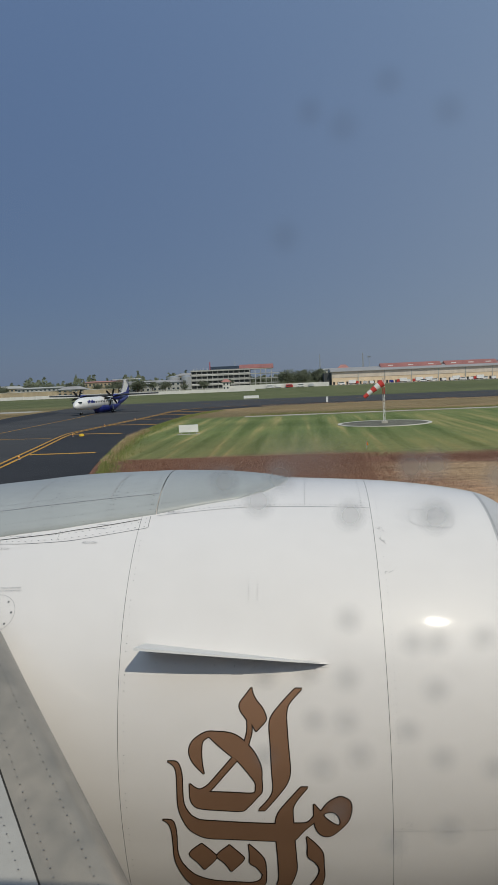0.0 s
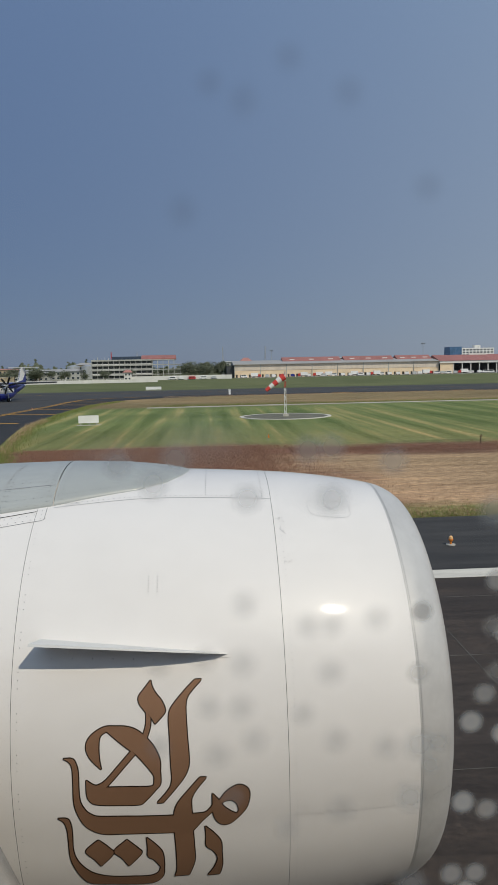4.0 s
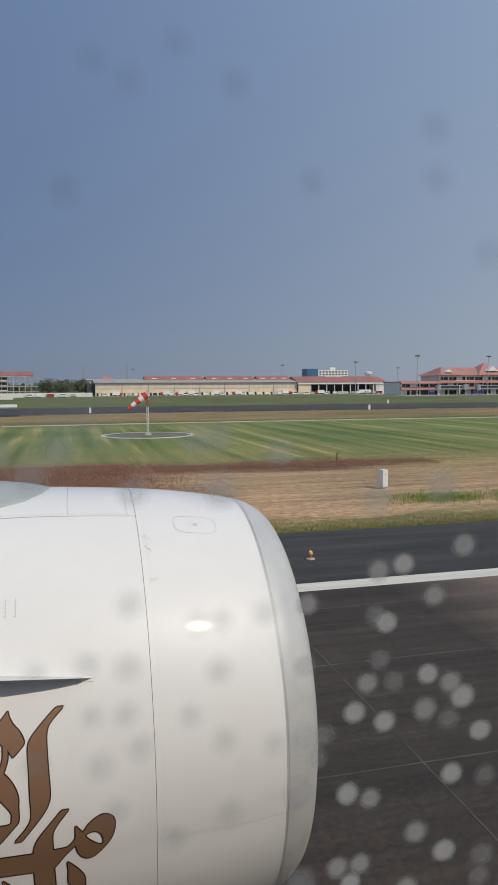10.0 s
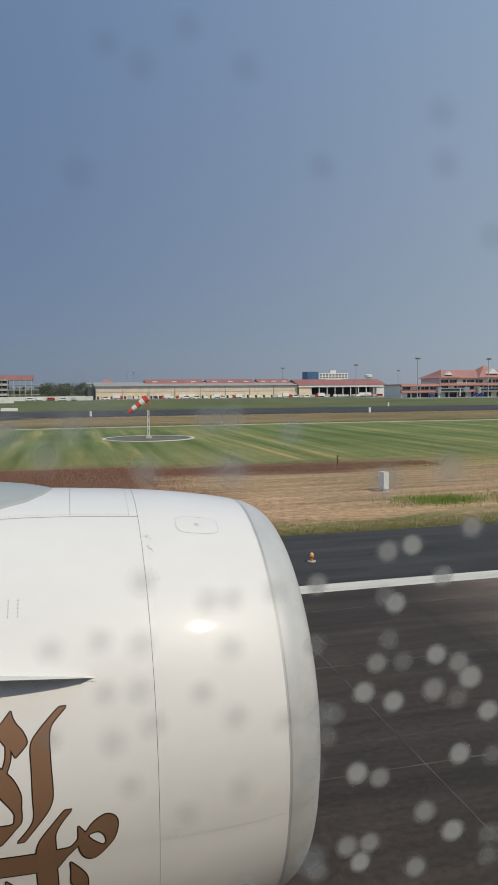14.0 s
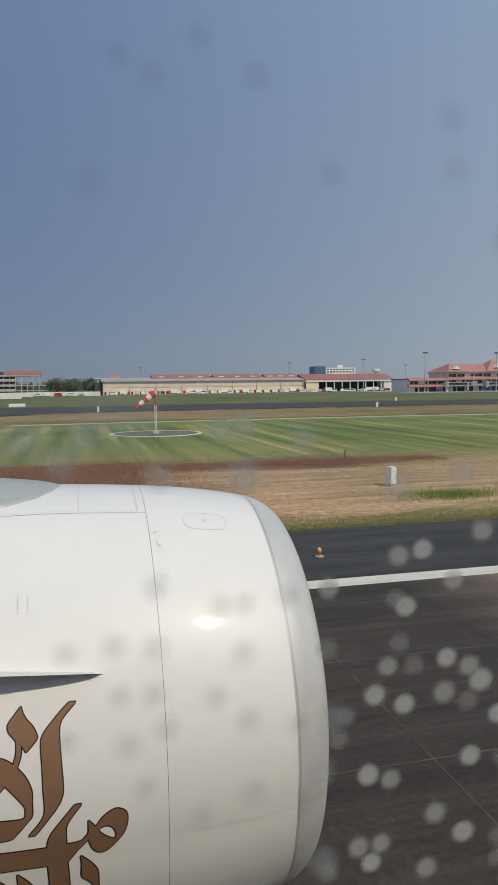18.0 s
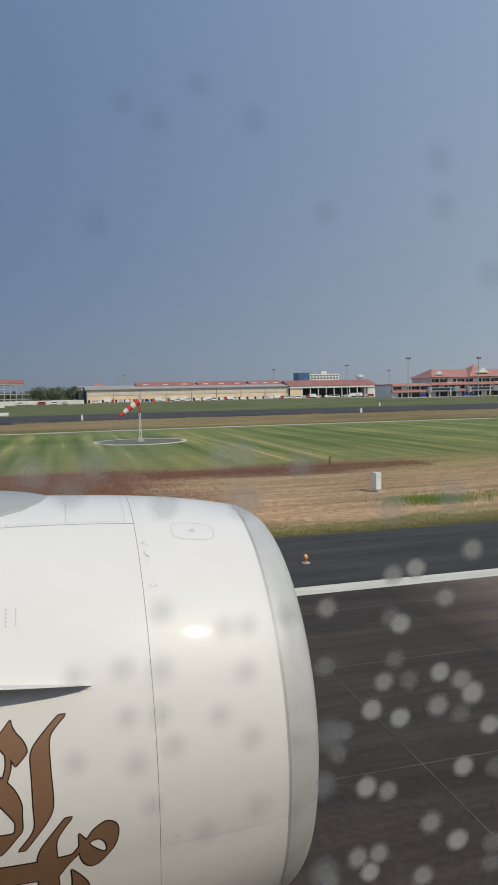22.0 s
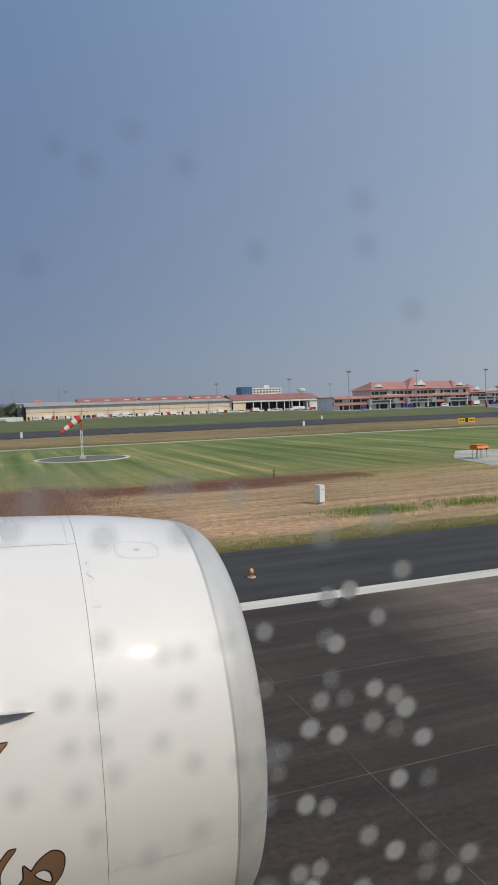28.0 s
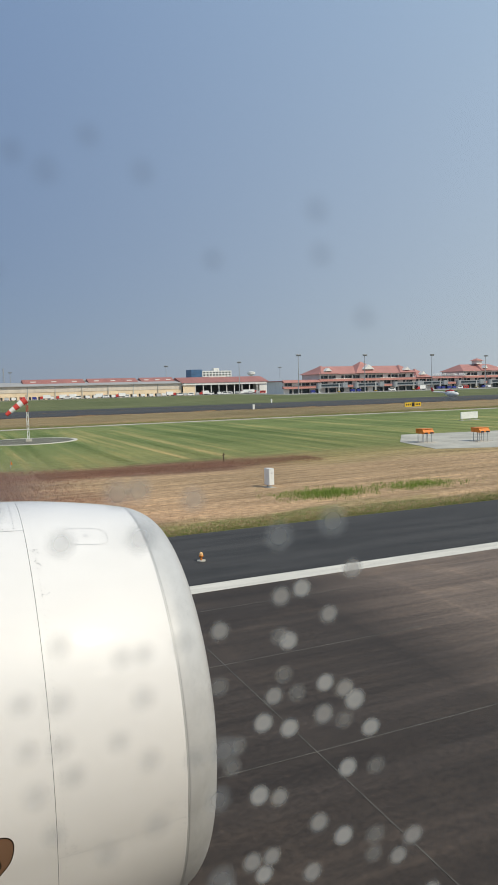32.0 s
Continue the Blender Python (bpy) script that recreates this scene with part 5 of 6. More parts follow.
def grey_block():
    """Unfinished concrete office block, storeys open at one end, blue and red roof sheets."""
    t = thing("unfinished_office_block", pose(-92, 640, 0), "unfinished grey concrete office block with blue and red roof", "building")
    L = 74
    for f in range(4):
        z = f * 4.3
        part("slab", boxes((0, L + (6 if f < 3 else 0), 0, 26, z + 3.7, z + 4.3)), M["grey"], t)
        part("ledge", boxes((0, L * 0.72, -0.8, 0, z + 3.3, z + 4.6)), M["grey"], t)
        part("window_band", boxes((0.5, L * 0.72, 0.8, 25, z + 0.9, z + 3.7)), M["inside"], t)
        part("spandrel", boxes((0.2, L * 0.72, 0.4, 25.4, z, z + 0.9)), M["white"] if f % 2 else M["grey"], t)
        for k in range(16):
            x = 0.4 + k * (L - 1) / 15
            part("column", boxes((x - 0.3, x + 0.3, 0.1, 0.7, z, z + 3.7)), M["grey"], t)
    part("blue_roof", boxes((18, 44, 2, 24, 17.2, 20.2)), M["blue_roof"], t)
    bm = bmesh.new()
    prismy(bm, [(1, 17.2), (1, 18.0), (12, 21.2), (24, 18.0), (24, 17.2)], 44, L + 1)
    part("red_roof", bm, M["red_roof"], t)
    for k in range(5):
        part("rebar_column", boxes((2 + k * 3.2, 2.4 + k * 3.2, 3, 3.4, 17.2, 19 + k % 2)), M["grey"], t)
    for k in range(4):
        part("scaffold_pole", tubes(([(L + 1 + k * 2, -0.4, 0), (L + 1 + k * 2, -0.4, 17)], 0.08)), M["steel"], t)
    return t


grey_block()


def house(name, m, L, D, h, roofh, label, wall, roof, floors=2):
    t = thing(name, m, label, "building")
    part("wall", boxes((0, L, 0, D, 0, h)), wall, t)
    bm = bmesh.new()
    hip(bm, -1, L + 1, -1, D + 1, h, h + roofh, D / 2.4)
    part("roof", bm, roof, t)
    for f in range(floors):
        n = max(2, int(L / 4))
        for k in range(n):
            x = (k + 0.3) * L / n
            z = (f + 0.3) * h / floors
            win_ = part("window", boxes((x, x + L / n * 0.45, -0.12, 0.3, z, z + h / floors * 0.42)), M["glass"], t)
            part("sill", boxes((x - 0.15, x + L / n * 0.45 + 0.15, -0.3, 0.0, z - 0.2, z)), M["white"], win_)
    return t


house("tiled_roof_house", pose(36, 660, 0), 26, 18, 9.5, 4.5, "villa with tiered orange tiled roofs", M["cream"], M["tile_roof"])
upper = house("tiled_roof_house", pose(44, 668, 12.6), 9, 8, 2.2, 3.0, "small upper tiled roof turret of the villa", M["cream"], M["tile_roof"], 1)
upper.parent = None


def tower_block():
    t = thing("hotel_tower", pose(333, 905, 0), "white multi-storey building with blue glass side", "building")
    part("white_wall", boxes((16, 60, 0, 20, 0, 29)), M["white"], t)
    part("blue_wall", boxes((0, 16, -1, 20, 0, 31)), M["blueglass"], t, "blue glass wall")
    for f in range(8):
        for k in range(9):
            part("window", boxes((18 + k * 4.7, 20.8 + k * 4.7, -0.15, 0.3, 2 + f * 3.4, 3.9 + f * 3.4)), M["glass"], t)
    part("roof_plant", boxes((36, 44, 6, 14, 29, 33)), M["white"], t)
    for k in range(6):
        part("roof_frame", boxes((18 + k * 7, 18.5 + k * 7, 1, 1.5, 29, 31)), M["grey"], t)
    return t


tower_block()


def water_tank(m):
    t = thing("water_tower", m, "white mushroom-shaped water tower", "water tower")
    part("stem", tubes(([(0, 0, 0), (0, 0, 17)], [1.6, 1.1]), n=14), M["white"], t)
    bm = bmesh.new()
    tube(bm, [(0, 0, 17), (0, 0, 19.5), (0, 0, 21.5), (0, 0, 22.2)], [1.1, 4.2, 4.2, 2.0], 20)
    part("bowl", bm, M["white"], t)


water_tank(pose(323, 690, 0))

# left skyline: tanks, masts, sheds
for k, x in enumerate((-118, -104)):
    t = thing("storage_tank", pose(x, 700, 0), "upright silver storage tank", "tank", "storage tanks")
    part("shell", tubes(([(0, 0, 0), (0, 0, 13)], 6.2), n=28), M["silver"], t)
    part("dome", tubes(([(0, 0, 13), (0, 0, 14.2)], [6.2, 1.0]), n=28), M["silver"], t)
for x, y, h, c in ((-88, 760, 26, M["redpaint"]), (-64, 800, 27, M["steel"]), (36, 900, 34, M["steel"]), (70, 700, 27, M["steel"])):
    t = thing("lattice_mast", pose(x, y, 0), "slender lattice telecom mast", "mast", "telecom masts")
    part("legs", tubes(*[([(sx_ * 1.2, sy_ * 1.2, 0), (sx_ * 0.2, sy_ * 0.2, h)], 0.16) for sx_ in (-1, 1) for sy_ in (-1, 1)], n=5), c, t)
    part("bracing", tubes(*[([(-1.1 + k * 0.1, -1.1 + k * 0.1, k * h / 10), (1.1 - k * 0.1, -1.1 + k * 0.1, (k + 1) * h / 10)], 0.1) for k in range(10)], n=4), c, t)
    part("antenna", tubes(([(0, 0, h - 3), (0, 0, h + 2)], 0.4)), c, t)
random.seed(11)
for x, y, L, h in ((-330, 690, 60, 8), (-255, 640, 45, 7), (-215, 720, 40, 11), (-160, 660, 55, 9), (-190, 560, 22, 5), (-160, 620, 34, 7), (-128, 640, 26, 8), (-130, 780, 70, 15), (150, 760, 30, 17), (30, 780, 30, 15), (200, 800, 40, 15)):
    house("town_building", pose(x, y, 0), L, 16, h, random.choice((1.2, 2.5)), random.choice(("pale town building with small windows", "cream low building beyond the wall", "whitewashed flat-roofed town building")), random.choice((M["grey"], M["compound"], M["grey"])), random.choice((M["grey_roof"], M["grey_roof"], M["tile_roof"], M["grey"])))
wall_ = thing("boundary_wall", pose(0, 420, 0), "white painted airfield boundary wall with posts", "wall")
part("wall_panel", boxes((-460, -22, 0, 0.4, 0, 1.9)), M["white"], wall_)
part("wall_panel", boxes((-46, 27, 98, 98.4, 0, 3.0)), M["white"], wall_, "stained whitewashed wall")
for k in range(55):
    part("post", boxes((-460 + k * 8.0, -459.5 + k * 8.0, -0.3, 0, 0, 2.2)), M["white"], wall_)
cw = thing("cream_compound_wall", pose(-330, 560, 0), "long tan compound wall with a pale coping", "wall")
part("wall_panel", boxes((0, 190, 0, 0.5, 0, 4.2)), M["compound"], cw)
part("coping", boxes((0, 190, -0.2, 0.7, 4.2, 4.5)), M["white"], cw)
hut = house("guard_hut", pose(-51, 515, 0), 5, 5, 6, 2, "small white guard hut with a tiled roof", M["white"], M["tile_roof"])


# trees
def tree(name, m, h, r, label, seed, palm=False):
    rnd = random.Random(seed)
    t = thing(name, m, label, "tree", "trees by the boundary")
    lean = rnd.uniform(-0.4, 0.4)
    specs = [([(0, 0, 0), (lean * 0.5, 0, h * 0.3), (lean, 0, h * 0.62)], [h * 0.035, h * 0.026, h * 0.016])]
    tips = []
    for k in range(7):
        a_ = k * 0.9 + rnd.random()
        tip = (lean + r * 0.6 * math.cos(a_), r * 0.6 * math.sin(a_), h * rnd.uniform(0.6, 0.86))
        specs.append(([(lean * 0.7, 0, h * rnd.uniform(0.3, 0.5)), tip], [h * 0.013, h * 0.005]))
        tips.append(tip)
    part("trunk", tubes(*specs, n=6), M["trunk"], t)
    verts, faces = [], []
    tips += [(lean + rnd.gauss(0, r * 0.42), rnd.gauss(0, r * 0.42), h * rnd.uniform(0.42, 0.95)) for _ in range(16)]
    for tip in tips:
        cr = r * rnd.uniform(0.34, 0.55)
        for _ in range(80):
            d = Vector((rnd.gauss(0, 1), rnd.gauss(0, 1), rnd.gauss(0, 0.8))).normalized() * cr * rnd.uniform(0.5, 1.05)
            c = Vector(tip) + d
            s = h * rnd.uniform(0.022, 0.05)
            u = Vector((rnd.gauss(0, 1), rnd.gauss(0, 1), rnd.gauss(0, 1))).normalized()
            w = u.cross(Vector((rnd.gauss(0, 1), rnd.gauss(0, 1), rnd.gauss(0, 1)))).normalized()
            i = len(verts)
            verts += [c - u * s, c + w * s * 0.7, c + u * s, c - w * s * 0.7]
            faces.append((i, i + 1, i + 2, i + 3))
    me = bpy.data.meshes.new("crown")
    me.from_pydata(verts, [], faces)
    me.materials.append(M["leaf"])
    ob = new("crown", me)
    ob.parent = t
    return t


kinds = [tree("broadleaf_tree", pose(-4, 575, 0), 13, 7.5, "dense dark green broadleaf tree", 1), tree("broadleaf_tree", pose(8, 590, 0), 11, 6.5, "round dark green broadleaf tree", 2),
         tree("tall_tree", pose(22, 600, 0), 13, 5.5, "tall loose-crowned green tree", 3), tree("small_tree", pose(-70, 560, 0), 7, 4.5, "small bushy green tree", 4)]
random.seed(5)
for k in range(120):
    x = -430 + k * 3.6 + random.uniform(-4, 4)
    if -115 < x < 60:
        y = random.uniform(700, 860)
    else:
        y = random.uniform(575, 860)
    copy_thing(random.choice(kinds), pose(x, y, 0, 0, 0, random.uniform(0, 360)) @ Matrix.Scale(random.uniform(0.5, 0.9), 4))
for x, y, s in ((0, 572, 0.95), (4, 600, 0.9), (16, 583, 0.8), (-10, 590, 0.9), (-96, 560, 0.7), (-62, 566, 0.6), (12, 612, 0.9), (-2, 610, 1.0), (-150, 560, 0.9), (-138, 575, 0.8), (-122, 560, 0.6), (222, 700, 0.7), (240, 610, 0.6)):
    copy_thing(kinds[int(s * 10) % 4], pose(x, y, 0, 0, 0, s * 700) @ Matrix.Scale(s, 4))
# far woods on the skyline
rnd = random.Random(3)
verts, faces = [], []
for k in range(13000):
    a_ = rnd.uniform(-30, 52)
    d = rnd.uniform(1100, 1500)
    c = Vector((az(a_, d), d, rnd.random() ** (0.8 if a_ < -7 else 1.5) * (9.0 + 3 * math.sin(a_ * 1.7) + 2.5 * math.sin(a_ * 5.1) + 2 * math.sin(a_ * 13.0)) * (1.9 if a_ < -7 else 1.0) + 1))
    s = rnd.uniform(1.4, 3.0)
    u = Vector((rnd.gauss(0, 1), rnd.gauss(0, 0.4), rnd.gauss(0, 1))).normalized()
    w = u.cross(Vector((0, 1, rnd.gauss(0, 0.3)))).normalized()
    i = len(verts)
    verts += [c - u * s, c + w * s * 0.8, c + u * s, c - w * s * 0.8]
    faces.append((i, i + 1, i + 2, i + 3))
me = bpy.data.meshes.new("far_woods")
me.from_pydata(verts, [], faces)
me.materials.append(M["leaf"])
tagged(new("far_woods", me), "low dark line of distant trees on the skyline", "trees", kind="stuff")

# ---- taxiways, apron, markings ----
def sheet(name, poly, z, material, label, category="pavement", thick=0.25, parent=None):
    bm = bmesh.new()
    top = [bm.verts.new((x, y, z)) for x, y in poly]
    bot = [bm.verts.new((x, y, z - thick)) for x, y in poly]
    bm.faces.new(top)
    k = len(poly)
    for i in range(k):
        bm.faces.new((top[i], top[(i + 1) % k], bot[(i + 1) % k], bot[i]))
    ob = part(name, bm, material, parent)
    return ob if parent else tagged(ob, label, category, kind="structure")


def arc(points, steps=8):
    return [tuple(q) for q in catmull(points, steps)]


right_edge = arc([(-4, 26.4), (-11.4, 36), (-14.4, 45), (-16.2, 53), (-18.7, 66.7), (-20.7, 79), (-21.3, 88), (-22.0, 103), (-22.0, 128), (-18.4, 150), (-4, 163), (18, 168)])
stripe = arc([(-20.6, 26.6), (-22.4, 40), (-24.3, 52), (-27.2, 68), (-30.8, 88), (-30.8, 98), (-30.3, 110), (-29.2, 131), (-28.9, 150), (-26, 162), (-14, 170)])
connector = sheet("taxiway_shoulder", right_edge + [(18, 174), (-67, 174), (-65, 150), (-63, 141), (-56, 118), (-54, 100), (-60, 60), (-84, 26.4)], 0.004, M["asphalt_new"], "fresh dark asphalt taxiway shoulder", "taxiway")
sheet("taxiway", stripe + [(-4, 178), (-63, 178), (-58, 160), (-53.5, 116), (-51, 100), (-56, 60), (-74, 26.7)], 0.010, M["asphalt_old"], "grey asphalt connecting taxiway", "taxiway")
parallel = sheet("parallel_taxiway", [(-67, 175), (1600, 175), (1600, 226), (-71, 226)], 0.002, M["asphalt_old"], "long grey asphalt parallel taxiway", "taxiway")
sheet("parallel_taxiway_shoulder", [(-40, 168), (1600, 168), (1600, 174.9), (-40, 174.9)], -0.006, M["asphalt_new"], "dark shoulder of the parallel taxiway", "taxiway")
sheet("apron", [(212, 408), (1500, 408), (1500, 1000), (262, 1000)], 0.002, M["concrete"], "pale stained concrete apron", "apron")
sheet("shed_apron", [(22, 535), (228, 535), (252, 600), (22, 600)], -0.004, M["concrete"], "concrete strip before the shed", "apron")
bm = bmesh.new()
rnd = random.Random(8)
for k in range(150):
    x = -10 + k * 6
    y = 116.5 + 1.2 * math.sin(k * 0.23) + k * 0.02
    w = 0.9 + rnd.random() * 0.35
    box(bm, x, x + 5.93, y - w, y + w, -0.2, 0.03)
tagged(part("drain_path", bm, M["path"]), "pale concrete drain path across the grass", "path", kind="structure")
sheet("pale_path", [(-400, 179), (-73, 179), (-70, 184), (-76, 190), (-400, 190)], -0.008, M["path"], "pale concrete strip in the grass", "path")


def ribbon(name, line, width, z, material, parent, label=""):
    bm = bmesh.new()
    rows_ = []
    for i, q in enumerate(line):
        d = np.array(line[min(i + 1, len(line) - 1)]) - np.array(line[max(i - 1, 0)])
        d = d / np.linalg.norm(d)
        rows_.append([bm.verts.new((q[0] + s * d[1] * width / 2, q[1] - s * d[0] * width / 2, z)) for s in (-1, 1)])
    for a_, b_ in zip(rows_, rows_[1:]):
        bm.faces.new((a_[0], b_[0], b_[1], a_[1]))
    return part(name, bm, material, parent, label)


ribbon("edge_stripe", stripe, 0.3, 0.016, M["yellow_line"], connector, "yellow edge stripe")
ribbon("edge_stripe", [(x + 0.75, y) for x, y in stripe], 0.3, 0.016, M["yellow_line"], connector)
for y0, n in ((62, 7.0), (88, 7.8), (106, 8.4), (121, 8.6), (136, 9.0), (149, 9.0)):
    i = min(range(len(stripe)), key=lambda k: abs(stripe[k][1] - y0))
    x = stripe[i][0]
    ribbon("shoulder_bar", [(x + 0.8, y0), (x + n, y0 - max(0.0, (y0 - 62) * 0.06))], 0.8, 0.014, M["yellow_line"], connector, "yellow shoulder bar")
ribbon("centre_line", arc([(-40.4, 76), (-42.2, 90), (-43.4, 107), (-45.4, 139), (-48, 164)]), 0.25, 0.018, M["yellow_line"], connector)
ribbon("lead_line", arc([(-60, 87), (-39, 83.2), (-30.4, 81.6)]), 0.3, 0.018, M["yellow_line"], connector)
for x in range(-60, 420, 30):
    part("shoulder_bar", boxes((x, x + 5.5, 169.6, 170.8, -0.005, 0.004)), M["yellow_line"], parallel)
ribbon("centre_line", [(-80, 200), (1600, 200)], 0.3, 0.007, M["yellow_line"], parallel)

# touchdown bars farther along the runway
for y0 in (12.6, 9.4, 6.2, 3.0):
    part("touchdown_bar", boxes((24.0, 50, y0, y0 + 1.8, -0.002, 0.005)), M["white_line"], runway, "broad worn white touchdown bar")

# windsock on its round pad
wx, wy = az(6.3, 88.0), 88.0
pad = thing("windsock_pad", pose(wx, wy, 0), "round grey gravel pad with a white painted ring", "pad")
part("disc", tubes(([(0, 0, -0.2), (0, 0, 0.03)], 5.4), n=64), M["pad_earth"], pad)
bm = bmesh.new()
prev = None
for k in range(65):
    t = k * math.tau / 64
    cur = [bm.verts.new((r * math.cos(t), r * math.sin(t), z)) for r, z in ((5.3, -0.1), (5.3, 0.05), (5.75, 0.05), (5.75, -0.1))]
    if prev:
        for i in range(3):
            bm.faces.new((prev[i], cur[i], cur[i + 1], prev[i + 1]))
    prev = cur
part("ring", bm, M["white_line"], pad, "white painted kerb ring")
ws = thing("windsock", pose(wx, wy, 0.03) @ Matrix.Scale(0.93, 4), "red and white striped windsock drooping from lattice mast", "windsock")
for k in range(6):
    z0, z1 = k * 0.95, (k + 1) * 0.95
    spec = [([(sx_ * 0.12, sy_ * 0.12, z0), (sx_ * 0.12, sy_ * 0.12, z1)], 0.022) for sx_ in (-1, 1) for sy_ in (-1, 1)]
    spec += [([(-0.12, -0.12, z0), (0.12, -0.12, z1)], 0.014), ([(0.12, -0.12, z0), (-0.12, -0.12, z1)], 0.014), ([(-0.12, 0.12, z0), (0.12, 0.12, z1)], 0.014)]
    part("mast_section", tubes(*spec, n=5), M["redpaint"] if k == 4 else M["cloth_white"], ws)
part("base_block", boxes((-0.4, 0.4, -0.4, 0.4, 0, 0.3)), M["path"], ws)
part("swivel_ring", tubes(([(-0.05, 0, 5.0), (-0.05, 0, 6.0)], 0.06)), M["steel"], ws)
a0, a1 = np.array((-0.1, -0.1, 5.35)), np.array((-2.6, -0.2, 3.75))
for k in range(5):
    f0, f1 = k / 5, (k + 1) / 5
    q = [a0 + (a1 - a0) * (f ** 1.0) + np.array((0, 0, -0.25 * f * f)) for f in (f0, (f0 + f1) / 2, f1)]
    part("sock_band", tubes((q, [0.48 - 0.05 * k, 0.455 - 0.05 * k, 0.43 - 0.05 * k]), n=16), M["cloth_white"] if k % 2 else M["cloth_red"], ws)


def board(m, w, h, label, face):
    t = thing("sign_board", m, label, "sign", "airfield sign boards")
    part("panel", boxes((0, w, 0, 0.18, 0.25, 0.25 + h)), face, t)
    for x in (0.2, w / 2, w - 0.3):
        part("leg", boxes((x, x + 0.1, 0.05, 0.13, -0.05, 0.25)), M["steel"], t)
    part("foot_slab", boxes((-0.2, w + 0.2, -0.3, 0.5, -0.2, 0.02)), M["path"], t)
    return t


board(pose(-14.7, 80.6, 0, 0, 0, 8), 2.25, 0.85, "blank white back of an airfield sign board", M["whitepaint"])
board(pose(-20, 230, 0), 5.0, 0.9, "long low white sign board beside the taxiway", M["whitepaint"])
board(pose(72, 84, 0), 3.2, 1.0, "blank white back of an airfield sign board", M["whitepaint"])
board(pose(80, 83, 0), 2.4, 1.0, "small blank white sign board", M["whitepaint"])
ts = board(pose(100, 136, 0), 4.6, 1.0, "yellow and black taxiway guidance sign", M["yellow"])
part("black_panel", boxes((1.9, 2.7, -0.02, 0.02, 0.3, 1.2)), M["rubber"], ts)
for x in (0.3, 0.8, 1.3, 3.0, 3.5, 4.0):
    part("print_bar", boxes((x, x + 0.3, -0.015, 0.02, 0.55, 0.95)), M["rubber"], ts)
for x, y in ((5.4, 174), (75, 167), (110, 229), (170, 166), (240, 229)):
    t = thing("marker_post", pose(x, y, 0), "short white marker post", "marker post", "marker posts")
    part("post", boxes((-0.25, 0.25, -0.2, 0.2, -0.1, 1.2)), M["whitepaint"], t)
    part("cap", boxes((-0.28, 0.28, -0.25, 0.25, 1.2, 1.3)), M["whitepaint"], t)
dm = thing("distance_marker", pose(17.5, 37.0, -0.02, 0, 0, 4), "narrow white runway marker box with a yellow face", "marker board")
part("casing", boxes((-0.16, 0.16, -0.3, 0.3, 0.16, 1.12)), M["whitepaint"], dm)
part("face", boxes((0.16, 0.175, -0.26, 0.26, 0.22, 1.06)), M["yellow"], dm, "yellow sign face")
part("label_plate", boxes((-0.05, 0.05, -0.312, -0.30, 0.84, 0.89)), M["mark"], dm)
for y_ in (-0.2, 0.2):
    part("leg", tubes(([(0, y_, -0.02), (0, y_, 0.16)], 0.035)), M["steel"], dm)
part("footing", boxes((-0.26, 0.26, -0.4, 0.4, -0.1, 0.012)), M["path"], dm)
stake = thing("marker_stake", pose(20.6, 52.0, -0.02), "short rusty brown stake in the grass", "stake")
part("post", tubes(([(0, 0, 0), (0.04, 0, 0.72)], [0.05, 0.035])), M["trunk"], stake)
part("cross_piece", tubes(([(-0.12, 0, 0.5), (0.16, 0, 0.58)], 0.025)), M["trunk"], stake)
flag = thing("marker_flag", pose(4.9, 57.7, -0.02), "small orange marker flag in the grass", "flag")
part("stick", tubes(([(0, 0, 0), (0, 0, 0.62)], 0.02)), M["steel"], flag)
bm = bmesh.new()
prism(bm, [(0, 0.3), (0.16, 0.32), (0.03, 0.62)], -0.03, 0.03)
part("cloth", bm, M["orange"], flag)
yl = thing("taxiway_light", pose(-27.4, 84, 0.01) @ Matrix.Scale(0.66, 4), "yellow domed taxiway light", "runway light")
part("dome", tubes(([(0, 0, 0), (0, 0, 0.3), (0, 0, 0.45)], [0.5, 0.45, 0.15]), n=16), M["yellow"], yl)


def edge_light(m):
    t = thing("runway_edge_light", m, "orange elevated runway edge light on a stained base", "runway light", "runway edge lights")
    part("base_plate", tubes(([(0, 0, 0), (0, 0, 0.03)], 0.15), n=18), M["path"], t)
    part("stem", tubes(([(0, 0, 0.03), (0, 0, 0.14)], 0.035), n=10), M["orange"], t)
    part("body", tubes(([(0, 0, 0.14), (0, 0, 0.20)], [0.07, 0.085]), n=14), M["orange"], t)
    part("globe", tubes(([(0, 0, 0.20), (0, 0, 0.27), (0, 0, 0.31)], [0.07, 0.065, 0.02]), n=14), M["amber"], t)
    return t


el = edge_light(pose(7.9, 22.3, 0.002))
for k in (-2, -1, 1, 2, 3, 4):
    copy_thing(el, pose(8.4 + 58 * k, 22.4, 0.002))
for x, y in ((-27.5, 58), (-31.5, 84), (-33, 103), (-32.5, 120)):
    copy_thing(el, pose(x + 3, y, 0.012))

# approach slope lights on a concrete pad
sheet("light_pad", [(40, 50), (47, 47), (68, 46), (70, 62), (48, 66), (42, 58)], 0.01, M["path"], "stained pale concrete pad in the grass", "pad")


